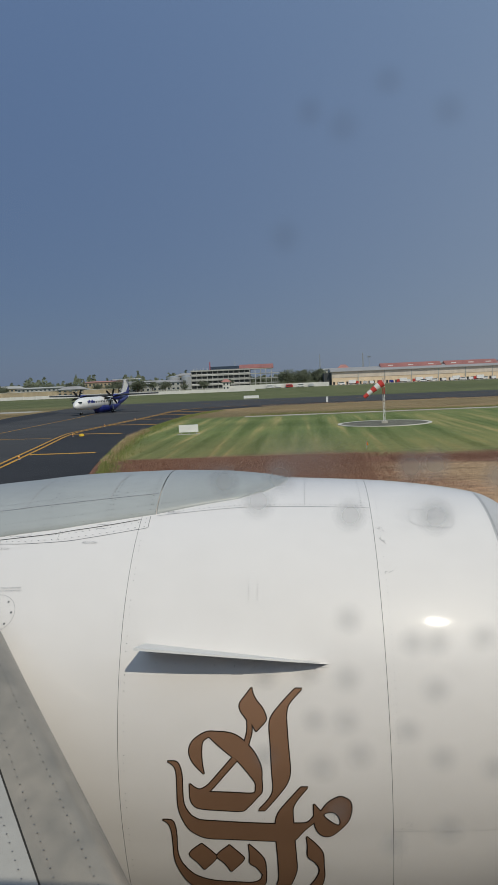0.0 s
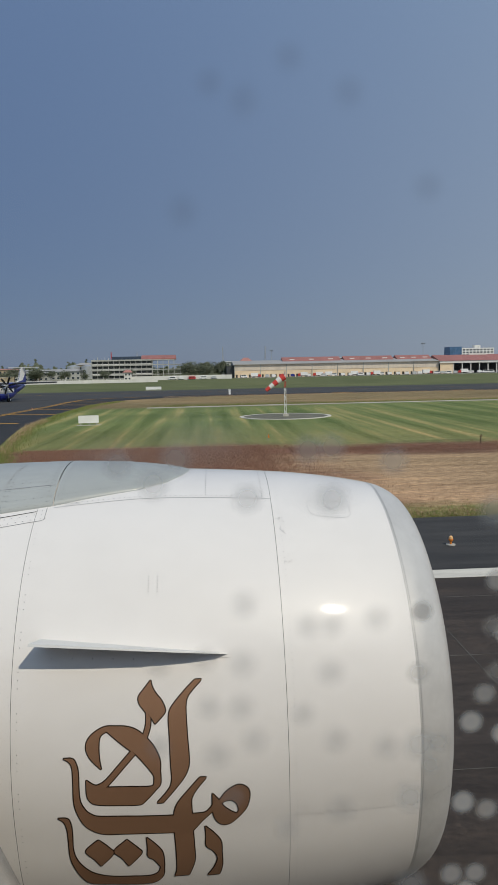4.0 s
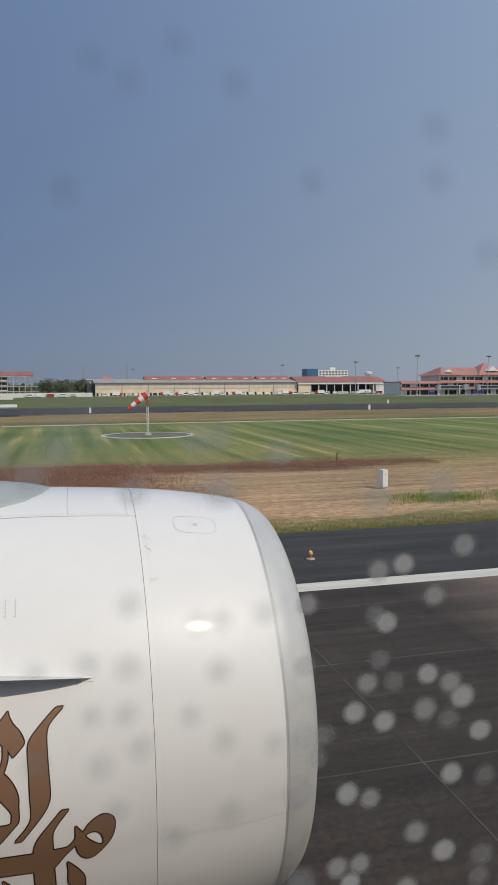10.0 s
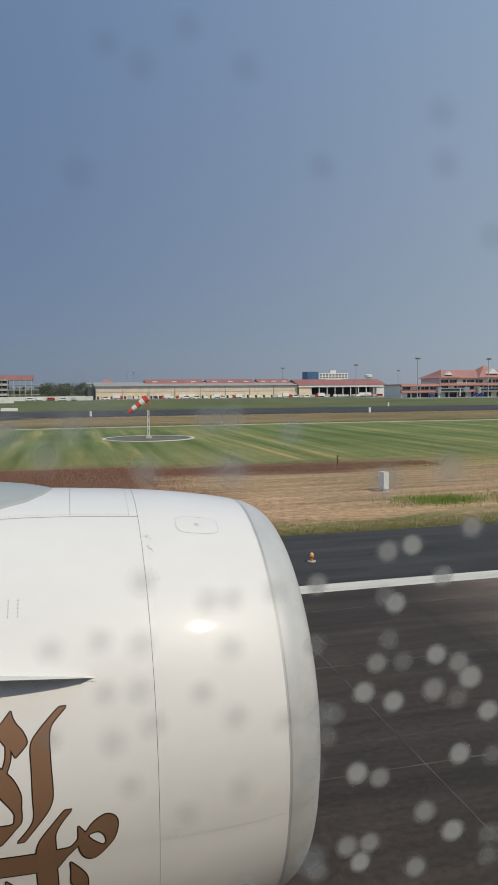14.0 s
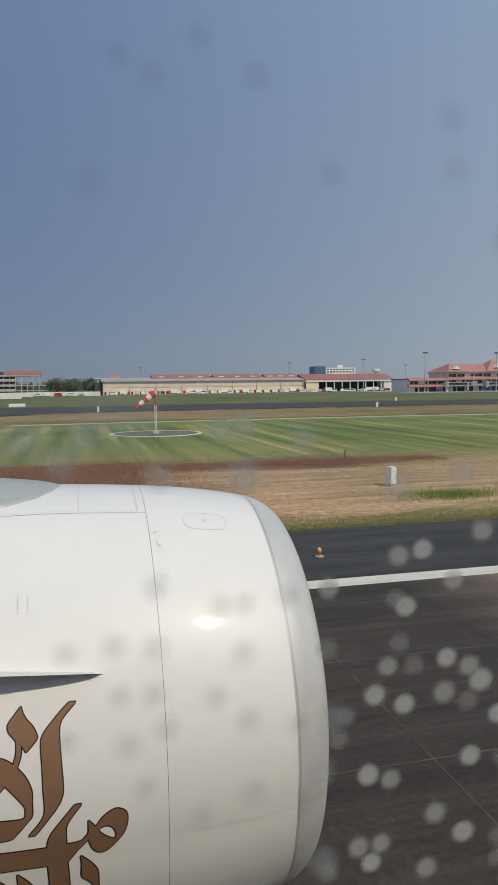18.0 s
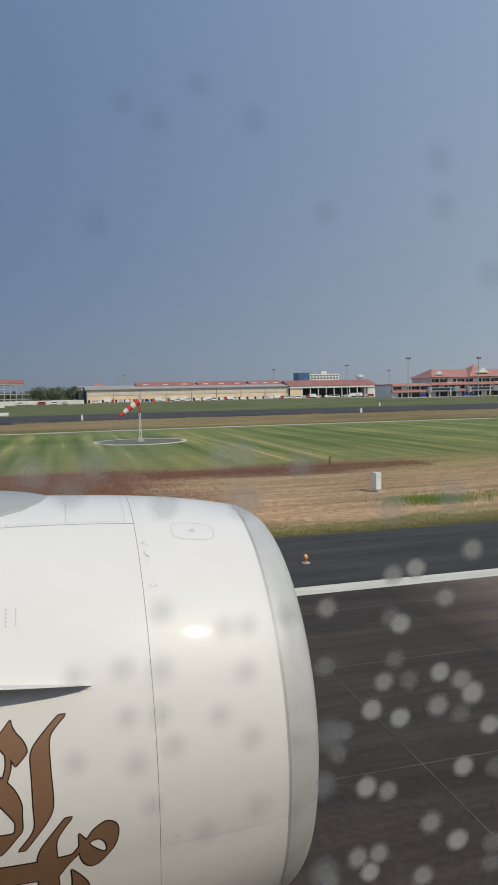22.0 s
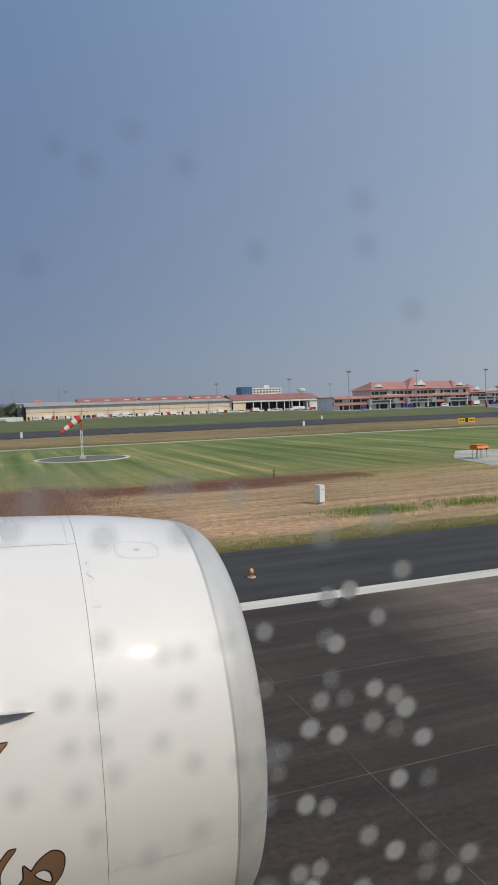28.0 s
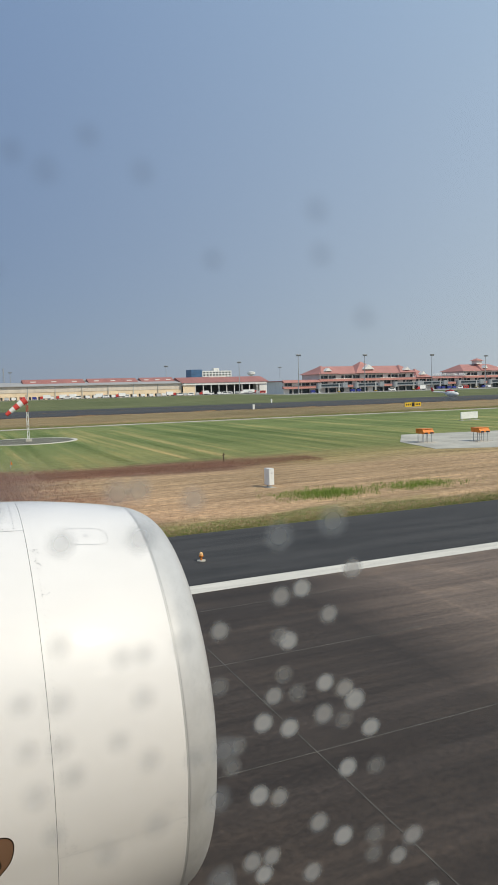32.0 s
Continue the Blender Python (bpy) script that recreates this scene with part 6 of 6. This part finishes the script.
def slope_light(m):
    t = thing("approach_slope_light", m, "orange approach slope light box on legs", "runway light", "approach slope lights")
    bm = bmesh.new()
    prismy(bm, [(-0.62, 0.86), (-0.62, 1.02), (-0.42, 1.26), (0.62, 1.30), (0.62, 0.90)], -0.62, 0.62)
    box_ = part("housing", bm, M["orange"], t)
    for sx_ in (-0.34, 0.34):
        part("lens", boxes((sx_ - 0.2, sx_ + 0.2, -0.66, -0.62, 0.87, 1.0)), M["glass"], box_)
    part("hood", boxes((-0.66, 0.66, -0.46, 0.68, 1.302, 1.34)), M["orange"], t)
    for sx_ in (-0.5, 0, 0.5):
        for sy_ in (-0.4, 0.42):
            part("leg", tubes(([(sx_, sy_, 0.0), (sx_, sy_, 0.90)], 0.03)), M["steel"], t)
    part("foot_slab", boxes((-0.95, 0.95, -0.7, 0.7, -0.1, 0.03)), M["path"], t)
    return t


sl = slope_light(pose(43.5, 56, 0.01))
for k in (1, 2, 3):
    copy_thing(sl, pose(43.5 + k * 5, 56 - k * 2.2, 0.01))


def flood_mast(m, h):
    t = thing("floodlight_mast", m, "tall grey floodlight mast over the apron", "light mast", "floodlight masts")
    part("pole", tubes(([(0, 0, 0), (0, 0, h)], [0.38, 0.18]), n=10), M["steel"], t)
    part("head_frame", boxes((-1.8, 1.8, -0.25, 0.25, h - 0.2, h), (-1.8, 1.8, -0.25, 0.25, h + 0.9, h + 1.05)), M["steel"], t)
    for k in range(4):
        lamp_ = part("lamp", boxes((-1.7 + k * 0.95, -1.1 + k * 0.95, -0.7, -0.1, h - 0.1, h + 0.85)), M["grey"], t)
        part("lens", boxes((-1.62 + k * 0.95, -1.18 + k * 0.95, -0.74, -0.7, h, h + 0.75)), M["glass"], lamp_)
    part("base", boxes((-0.7, 0.7, -0.7, 0.7, 0, 0.8)), M["path"], t)
    return t


fm = flood_mast(pose(az(24.1, 540), 540, 0), 26)
for a_, d in ((18.2, 620), (6.2, 760), (28.9, 425), (34.2, 428), (39.4, 430), (43.4, 450), (27.4, 700)):
    copy_thing(fm, SITE @ pose(az(a_, d), d, 0))


# ---- vehicles ----
def wheel(t, x, y0, y1, r, hub):
    w_ = part("wheel", tubes(([(x, y0, r), (x, y1, r)], r), n=14), M["rubber"], t)
    part("hub", tubes(([(x, y0 - 0.02, r), (x, y1 + 0.02, r)], r * 0.5), n=10), hub, w_)


def van(m, body, label):
    t = thing("service_van", m, label, "van", "vehicles on the apron")
    bm = bmesh.new()
    prism(bm, [(-2.6, 0.45), (2.5, 0.45), (2.6, 1.2), (1.9, 2.15), (1.5, 2.35), (-2.6, 2.35)], -0.95, 0.95)
    part("body", bm, body, t)
    for s in (-0.97, 0.95):
        part("side_window", boxes((-2.2, 1.5, s, s + 0.02, 1.4, 2.05)), M["glass"], t)
    bm = bmesh.new()
    prism(bm, [(2.56, 1.3), (2.62, 1.3), (1.98, 2.12), (1.92, 2.12)], -0.85, 0.85)
    part("windscreen", bm, M["glass"], t)
    for x in (-1.7, 1.7):
        for s in (-0.95, 0.7):
            wheel(t, x, s, s + 0.25, 0.36, M["steel"])
    return t


def truck(m, body, label):
    t = thing("box_truck", m, label, "truck", "vehicles on the apron")
    bm = bmesh.new()
    prism(bm, [(2.0, 0.6), (4.0, 0.6), (4.0, 1.6), (3.7, 2.6), (2.0, 2.6)], -1.1, 1.1)
    part("cab", bm, body, t)
    part("windscreen", boxes((3.7, 3.95, -0.95, 0.95, 1.6, 2.4)), M["glass"], t)
    part("box_body", boxes((-3.6, 1.8, -1.2, 1.2, 1.0, 3.6)), M["whitepaint"], t)
    part("chassis", boxes((-3.6, 3.8, -0.5, 0.5, 0.55, 0.95)), M["rubber"], t)
    for x in (-2.5, 3.0):
        for s in (-1.15, 0.85):
            wheel(t, x, s, s + 0.3, 0.48, M["steel"])
    return t


def dolly(m, body, label):
    t = thing("cargo_dolly", m, label, "cargo trailer", "vehicles on the apron")
    part("bed", boxes((-1.8, 1.8, -1.0, 1.0, 0.45, 0.6)), M["steel"], t)
    bm = bmesh.new()
    prism(bm, [(-1.6, 0.6), (1.6, 0.6), (1.6, 1.7), (1.0, 2.3), (-1.6, 2.3)], -0.95, 0.95)
    part("container", bm, body, t)
    for x in (-1.3, 1.3):
        for s in (-0.95, 0.75):
            part("wheel", tubes(([(x, s, 0.24), (x, s + 0.2, 0.24)], 0.24), n=10), M["rubber"], t)
    part("drawbar", boxes((1.8, 3.0, -0.06, 0.06, 0.4, 0.5)), M["steel"], t)
    return t


fleet = [van(pose(38, 546, 0), M["whitepaint"], "white service van parked by the shed"), truck(pose(47, 547, 0), M["redpaint"], "white box truck with red cab"), dolly(pose(56, 546, 0), M["silver"], "silver air cargo container on a trailer"),
         dolly(pose(61, 546, 0), M["whitepaint"], "white air cargo container on a trailer"), van(pose(68, 546, 0), M["redpaint"], "red service van parked by the shed"), dolly(pose(76, 547, 0), M["bluepaint"], "blue baggage trailer on the apron")]
random.seed(21)
x = 84
while x < 272:
    copy_thing(random.choice(fleet[:4] if x < 256 else fleet), SITE @ pose(x, 546 + random.uniform(-2, 4), 0, 0, 0, random.choice((0, 180, 4, 176))))
    x += random.choice((3.9, 4.3, 5, 5.6, 7))
for x, y, k in ((252, 436, 5), (284, 434, 5), (290, 435, 5), (318, 433, 0), (346, 434, 1), (374, 447, 5), (379, 448, 5), (384, 447, 5), (390, 448, 5), (398, 450, 0), (404, 450, 4), (422, 449, 5), (428, 449, 3), (560, 590, 1), (570, 590, 4), (584, 588, 5), (596, 590, 0), (620, 588, 1), (-16, 517, 0), (-10, 517, 3), (-2, 517, 4), (6, 517, 0), (14, 517, 2)):
    copy_thing(fleet[k], SITE @ pose(x, y, 0, 0, 0, random.choice((0, 180))))

# grey wing darkened to near black: the underside's shade is in the colour
M["shade_toned_wing"] = mat("wing_grey_with_painted_shade", (0.045, 0.046, 0.05), 0.6, vary=0.1, scale=0.4)


# ---- turboprop on the connecting taxiway ----
def turboprop(m):
    t = thing("turboprop_airliner", m, "white and deep blue twin turboprop airliner taxiing", "aircraft")
    # nose at +x
    st = [(13.6, 0.05, 1.9), (13.3, 0.45, 1.95), (12.6, 0.85, 2.1), (11.6, 1.15, 2.3), (10.2, 1.34, 2.42), (8.5, 1.38, 2.45), (-4.0, 1.38, 2.45), (-8.5, 1.0, 2.85), (-12.0, 0.45, 3.3), (-13.4, 0.12, 3.5)]
    part("fuselage", tubes(([(x, 0, z) for x, r, z in st], [r for x, r, z in st]), n=28), M["whitepaint"], t, smooth=True)
    part("belly_fairing", tubes(([(4.5, 0, 1.5), (3.2, 0, 1.45), (-2.5, 0, 1.45), (-5.0, 0, 1.75), (-9.0, 0, 2.5)], [0.2, 1.25, 1.3, 1.2, 0.5]), n=24), M["bluepaint"], t, "deep blue belly", smooth=True)
    part("rear_fuselage_band", tubes(([(-3.5, 0, 2.40), (-6.0, 0, 2.58), (-8.5, 0, 2.84), (-12.0, 0, 3.29)], [1.385, 1.25, 1.015, 0.46]), n=28), M["bluepaint"], t, smooth=True)
    bm = bmesh.new()
    for y0, y1 in ((0, 13.5), (0, -13.5)):
        prof = [(1.3, 0.02), (0.9, 0.24), (0.0, 0.28), (-1.2, 0.04), (0.0, -0.2), (0.9, -0.2)]
        a_ = [bm.verts.new((x + 0.5, y0, 3.95 + z)) for x, z in prof]
        b_ = [bm.verts.new((x * 0.6 + 0.3, y1, 4.1 + z * 0.6)) for x, z in prof]
        for i in range(6):
            bm.faces.new((a_[i], a_[(i + 1) % 6], b_[(i + 1) % 6], b_[i]))
        bm.faces.new(b_)
    part("wing", bm, M["shade_toned_wing"], t, "slim high wing with its shade painted dark")
    for s in (-4.05, 4.05):
        n = part("engine_nacelle", tubes(([(3.9, s, 3.6), (3.5, s, 3.6), (2.2, s, 3.6), (0, s, 3.55), (-2.6, s, 3.65)], [0.32, 0.55, 0.68, 0.62, 0.15]), n=18), M["bluepaint"], t, "deep blue engine nacelle", smooth=True)
        sp = part("spinner", tubes(([(4.55, s, 3.6), (4.3, s, 3.6), (3.9, s, 3.6)], [0.03, 0.2, 0.3]), n=14), M["steel"], t)
        for k in range(6):
            a_ = k * math.tau / 6 + 0.2
            c, d = math.cos(a_), math.sin(a_)
            bm = bmesh.new()
            q = []
            for rr, w in ((0.25, 0.10), (0.8, 0.2), (1.5, 0.22), (1.96, 0.12)):
                for e_ in (-1, 1):
                    q.append(bm.verts.new((4.05 + 0.05 * e_, s + c * rr - d * w * e_, 3.6 + d * rr + c * w * e_)))
            for i in range(3):
                bm.faces.new((q[2 * i], q[2 * i + 1], q[2 * i + 3], q[2 * i + 2]))
            bmesh.ops.solidify(bm, geom=bm.faces[:], thickness=0.04)
            part("propeller_blade", bm, M["rubber"], sp, "black propeller blade")
        part("main_gear_leg", tubes(([(-0.3, s * 0.5, 1.6), (-0.3, s * 0.52, 0.5)], 0.12)), M["steel"], t)
        for e_ in (-0.25, 0.25):
            w_ = part("wheel", tubes(([(-0.3, s * 0.52 + e_ - 0.12, 0.43), (-0.3, s * 0.52 + e_ + 0.12, 0.43)], 0.43), n=16), M["rubber"], t)
            part("hub", tubes(([(-0.3, s * 0.52 + e_ - 0.13, 0.43), (-0.3, s * 0.52 + e_ + 0.13, 0.43)], 0.2), n=12), M["whitepaint"], w_)
    part("nose_gear_leg", tubes(([(10.6, 0, 1.2), (10.7, 0, 0.4)], 0.09)), M["steel"], t)
    for e_ in (-0.2, 0.2):
        part("wheel", tubes(([(10.7, e_ - 0.08, 0.3), (10.7, e_ + 0.08, 0.3)], 0.3), n=14), M["rubber"], t)
    bm = bmesh.new()
    prism(bm, [(-7.0, 3.7), (-9.5, 4.4), (-11.2, 7.55), (-13.2, 7.55), (-13.3, 3.6)], -0.16, 0.16)
    part("tail_fin", bm, M["bluepaint"], t, "deep blue and white tail fin")
    bm = bmesh.new()
    prism(bm, [(-8.6, 4.15), (-9.5, 4.4), (-11.2, 7.55), (-13.2, 7.55), (-13.0, 6.2), (-11.6, 4.6)], -0.175, 0.175)
    part("fin_flash", bm, M["whitepaint"], t, "white flash on the fin")
    bm = bmesh.new()
    for s in (-1, 1):
        q = [(-11.6, 0), (-13.4, 0), (-13.2, 3.6 * s), (-12.2, 3.6 * s)]
        a_ = [bm.verts.new((x, y, 7.52)) for x, y in q]
        b_ = [bm.verts.new((x, y, 7.64)) for x, y in q]
        bm.faces.new(a_)
        bm.faces.new(b_[::-1])
        for i in range(4):
            bm.faces.new((a_[i], a_[(i + 1) % 4], b_[(i + 1) % 4], b_[i]))
    part("tailplane", bm, M["whitepaint"], t)
    for s in (-1, 1):
        for x, w in ((12.05, 0.38), (12.45, 0.3)):
            part("cockpit_window", boxes((x, x + w * 0.7, s * 0.72 - 0.32, s * 0.72 + 0.32, 2.62, 2.93)), M["glass"], t)
        for k in range(18):
            part("cabin_window", boxes((7.6 - k * 0.78, 7.9 - k * 0.78, min(s * 1.28, s * 1.40), max(s * 1.28, s * 1.40), 2.55, 2.92)), M["glass"], t)
        for k in range(5):
            part("name_bar", boxes((9.6 - k * 0.62, 10.0 - k * 0.62, min(s * 1.2, s * 1.385), max(s * 1.2, s * 1.385), 2.5, 3.0 + 0.2 * (k % 2))), M["bluepaint"], t, "plain blue bar of the airline mark")
    return t


turboprop(pose(-45.9, 158.2, 0.012, 0, 0, -101))


def jet(m):
    t = thing("parked_jet", m, "white and navy jet airliner parked at the pier", "aircraft")
    st = [(18, 0.1, 3.2), (17, 0.9, 3.3), (15, 1.7, 3.6), (12, 1.98, 3.7), (-8, 1.98, 3.7), (-14, 1.2, 4.2), (-18, 0.3, 4.9)]
    part("fuselage", tubes(([(x, 0, z) for x, r, z in st], [r for x, r, z in st]), n=22), M["whitepaint"], t, smooth=True)
    part("belly", tubes(([(14, 0, 3.0), (8, 0, 2.9), (-8, 0, 2.9), (-14, 0, 3.8)], [0.6, 1.6, 1.6, 0.8]), n=18), M["navy"], t, smooth=True)
    bm = bmesh.new()
    prism(bm, [(-11, 5.4), (-16, 11.6), (-18.6, 11.6), (-17.4, 5.0)], -0.2, 0.2)
    part("tail_fin", bm, M["navy"], t, "navy tail fin")
    bm = bmesh.new()
    for s in (-1, 1):
        q = [(4, 1.5 * s, 2.9), (-3, 1.5 * s, 2.9), (-6.5, 16 * s, 4.2), (-5, 16 * s, 4.2)]
        a_ = [bm.verts.new(p) for p in q]
        b_ = [bm.verts.new((p[0], p[1], p[2] + 0.3)) for p in q]
        bm.faces.new(a_)
        bm.faces.new(b_[::-1])
        for i in range(4):
            bm.faces.new((a_[i], a_[(i + 1) % 4], b_[(i + 1) % 4], b_[i]))
    part("wing", bm, M["steel"], t)
    for s in (-5.5, 5.5):
        part("engine", tubes(([(4.5, s, 2.0), (3.5, s, 2.0), (1.0, s, 2.1)], [1.0, 1.1, 0.6]), n=18), M["navy"], t)
        part("main_gear", tubes(([(-1, s * 0.6, 2.6), (-1, s * 0.6, 0.5)], 0.2)), M["steel"], t)
        w_ = part("wheel", tubes(([(-1, s * 0.6 - 0.4, 0.55), (-1, s * 0.6 + 0.4, 0.55)], 0.55), n=14), M["rubber"], t)
        part("hub", tubes(([(-1, s * 0.6 - 0.42, 0.55), (-1, s * 0.6 + 0.42, 0.55)], 0.25), n=10), M["steel"], w_)
    part("nose_wheel", tubes(([(13.5, -0.25, 0.4), (13.5, 0.25, 0.4)], 0.4), n=14), M["rubber"], t)
    part("nose_gear", tubes(([(13.5, 0, 2.4), (13.5, 0, 0.4)], 0.12)), M["steel"], t)
    return t


jt = jet(pose(590, 560, 0.002, 0, 0, 60))
copy_thing(jt, SITE @ pose(680, 560, 0.002, 0, 0, 70))


def helicopter(m):
    t = thing("helicopter", m, "small white and red helicopter parked on the taxiway", "helicopter")
    part("cabin", tubes(([(2.6, 0, 1.5), (2.2, 0, 1.55), (1.0, 0, 1.7), (-1.0, 0, 1.8), (-2.2, 0, 2.0)], [0.1, 0.6, 1.0, 0.95, 0.35]), n=18), M["whitepaint"], t, smooth=True)
    part("windscreen", tubes(([(2.35, 0, 1.85), (1.7, 0, 2.05), (1.0, 0, 2.2)], [0.2, 0.6, 0.55]), n=14), M["glass"], t)
    part("engine_cowl", tubes(([(0.9, 0, 2.6), (-0.4, 0, 2.75), (-2.0, 0, 2.5)], [0.3, 0.5, 0.3]), n=14), M["redpaint"], t)
    part("tail_boom", tubes(([(-1.8, 0, 2.1), (-6.6, 0, 2.5)], [0.35, 0.14]), n=12), M["whitepaint"], t)
    bm = bmesh.new()
    prism(bm, [(-6.0, 2.4), (-7.0, 4.0), (-7.5, 4.0), (-6.9, 2.3)], -0.06, 0.06)
    part("tail_fin", bm, M["redpaint"], t)
    hub = part("rotor_mast", tubes(([(0, 0, 3.1), (0, 0, 3.6)], 0.12)), M["steel"], t)
    for k in range(4):
        a_ = k * math.tau / 4 + 0.4
        bm = bmesh.new()
        c, d = math.cos(a_), math.sin(a_)
        q = [(c * r - d * w, d * r + c * w) for r, w in ((0.1, -0.12), (5.4, -0.12), (5.4, 0.12), (0.1, 0.12))]
        lo_ = [bm.verts.new((x, y, 3.5)) for x, y in q]
        hi_ = [bm.verts.new((x, y, 3.54)) for x, y in q]
        bm.faces.new(lo_[::-1])
        bm.faces.new(hi_)
        for i in range(4):
            bm.faces.new((lo_[i], lo_[(i + 1) % 4], hi_[(i + 1) % 4], hi_[i]))
        part("rotor_blade", bm, M["rubber"], hub)
    for s_ in (-0.9, 0.9):
        part("skid", tubes(([(2.0, s_, 0.1), (-1.8, s_, 0.1)], 0.06)), M["steel"], t)
        part("skid_strut", tubes(([(0.9, s_, 0.1), (0.8, s_ * 0.6, 1.0)], 0.05), ([(-0.9, s_, 0.1), (-0.8, s_ * 0.6, 1.1)], 0.05)), M["steel"], t)
    return t


helicopter(pose(162, 194, 0.006, 0, 0, -60))


# ---- grass tufts along the pavement and through the verge ----
def tufts(name, count, place, height, spread, material, label, seed, blades=5, droop=0.7):
    r = np.random.default_rng(seed)
    x, y = place(r, count)
    n = len(x)
    k = n * blades
    cx, cy = np.repeat(x, blades), np.repeat(y, blades)
    a_ = r.uniform(0, math.tau, k)
    h = np.repeat(r.uniform(0.5, 1.0, n), blades) * r.uniform(0.6, 1.0, k) * height
    w = r.uniform(0.004, 0.009, k) + height * 0.006
    off = r.uniform(0, spread, k)
    bx, by = cx + off * np.cos(a_), cy + off * np.sin(a_)
    lean = h * r.uniform(0.1, droop, k)
    tx, ty = bx + lean * np.cos(a_), by + lean * np.sin(a_)
    px, py = -np.sin(a_) * w, np.cos(a_) * w
    v = np.empty((k, 3, 3))
    v[:, 0] = np.stack([bx - px, by - py, np.full(k, -0.03)], -1)
    v[:, 1] = np.stack([bx + px, by + py, np.full(k, -0.03)], -1)
    v[:, 2] = np.stack([tx, ty, h], -1)
    me = bpy.data.meshes.new(name)
    me.from_pydata(v.reshape(-1, 3).tolist(), [], np.arange(k * 3).reshape(-1, 3).tolist())
    me.materials.append(material)
    return tagged(new(name, me), label, "grass", kind="stuff")


def blade_mat(name, c1, c2, c3):
    m = bpy.data.materials.new(name)
    m.use_nodes = True
    n, l = m.node_tree.nodes, m.node_tree.links
    b = n["Principled BSDF"]
    b.inputs["Roughness"].default_value, b.inputs["Specular IOR Level"].default_value = 0.9, 0.15
    g, rp = n.new("ShaderNodeNewGeometry"), n.new("ShaderNodeValToRGB")
    rp.color_ramp.elements.new(0.5)
    for el_, (p, c) in zip(rp.color_ramp.elements, ((0.0, c1), (0.5, c2), (1.0, c3))):
        el_.position, el_.color = p, (*c, 1)
    l.new(g.outputs["Random Per Island"], rp.inputs[0])
    l.new(rp.outputs[0], b.inputs["Base Color"])
    return m


M["blade_green"] = blade_mat("green_grass_blades", (0.11, 0.17, 0.045), (0.19, 0.235, 0.07), (0.33, 0.29, 0.12))
M["weed"] = blade_mat("bright_weed_blades", (0.12, 0.20, 0.03), (0.18, 0.28, 0.05), (0.28, 0.32, 0.10))
M["blade_straw"] = blade_mat("straw_grass_blades", (0.28, 0.18, 0.105), (0.48, 0.335, 0.21), (0.60, 0.47, 0.31))
M["blade_rust"] = blade_mat("rust_red_grass_blades", (0.19, 0.095, 0.07), (0.27, 0.145, 0.105), (0.40, 0.27, 0.19))
tufts("verge_tufts", 11000, lambda r, n: (r.uniform(-6, 60, n), 26.72 + np.abs(r.normal(0, 0.7, n)) * (0.5 + r.random(n))), 0.10, 0.16, M["blade_green"], "green and dry grass tufts along the runway edge", 1)
tufts("dry_verge_tufts", 11000, lambda r, n: (r.uniform(-6, 60, n), 26.75 + np.abs(r.normal(0.4, 1.0, n))), 0.10, 0.2, M["blade_straw"], "dry grass tufts behind the runway edge", 7)
tufts("straw_clumps", 16000, lambda r, n: (r.uniform(1, 70, n), 28.5 + 1.9 * np.floor(r.uniform(0, 9.0, n)) + 0.8 * np.sin(r.uniform(0, 40, n)) + r.normal(0, 0.45, n)), 0.04, 0.4, M["blade_straw"], "cut straw lying in rows on the verge", 2, 5, 4.5)
def rust_stretch(r, n):
    x, y = r.uniform(-20, 4, n) + np.abs(r.normal(0, 2.5, n)) * (r.random(n) < 0.5), r.uniform(27.0, 54.5, n)
    keep = x > np.interp(y, [26.4, 36, 46.7, 62], [-1.6, -9.2, -12.6, -16.0])
    return x[keep], y[keep]


tufts("rust_grass", 75000, rust_stretch, 0.17, 0.25, M["blade_rust"], "rust-red seeding grass in the verge", 3, 4)
tufts("rust_grass_band", 6000, lambda r, n: (6 + 22 * r.random(n) ** 1.3, r.normal(50.3, 1.3, n)), 0.17, 0.3, M["blade_rust"], "band of rust-red grass beyond the cut straw", 4, 4)
tufts("corner_tufts", 4500, lambda r, n: (lambda y: (np.interp(y, [36, 45, 53, 66.7, 79, 88, 103, 128, 145], [-11.0, -14.0, -15.8, -18.3, -20.3, -20.9, -21.6, -21.6, -18.6]) + np.abs(r.normal(0, 0.9, n)), y))(r.uniform(36, 145, n)), 0.38, 0.25, M["blade_green"], "tall dry grass along the taxiway edge", 5)
tufts("plume_grass", 520, lambda r, n: (lambda y: (np.interp(y, [44, 53, 66.7, 79, 90], [-13.8, -15.8, -18.3, -20.3, -21.0]) + np.abs(r.normal(0, 0.5, n)), y))(50 + 40 * r.random(n) ** 0.6), 0.62, 0.22, M["blade_straw"], "tall pale plume grass along the taxiway corner", 11)
tufts("bright_weeds", 1500, lambda r, n: (np.where(r.random(n) < 0.6, 19, 25) + r.normal(0, 1.3, n), 33.0 + r.normal(0, 0.8, n)), 0.26, 0.3, M["weed"], "patch of bright green weeds in the verge", 8)

tufts("path_tufts", 9000, lambda r, n: (r.uniform(-10, 230, n), 119.0 + np.abs(r.normal(0, 2.2, n))), 0.45, 0.5, M["blade_green"], "rough grass and weeds along the drain path", 9)
tufts("taxiway_verge_tufts", 7000, lambda r, n: (r.uniform(-10, 260, n), 163.5 + r.normal(0, 2.0, n)), 0.4, 0.6, M["blade_straw"], "dry rough grass beside the parallel taxiway", 10)
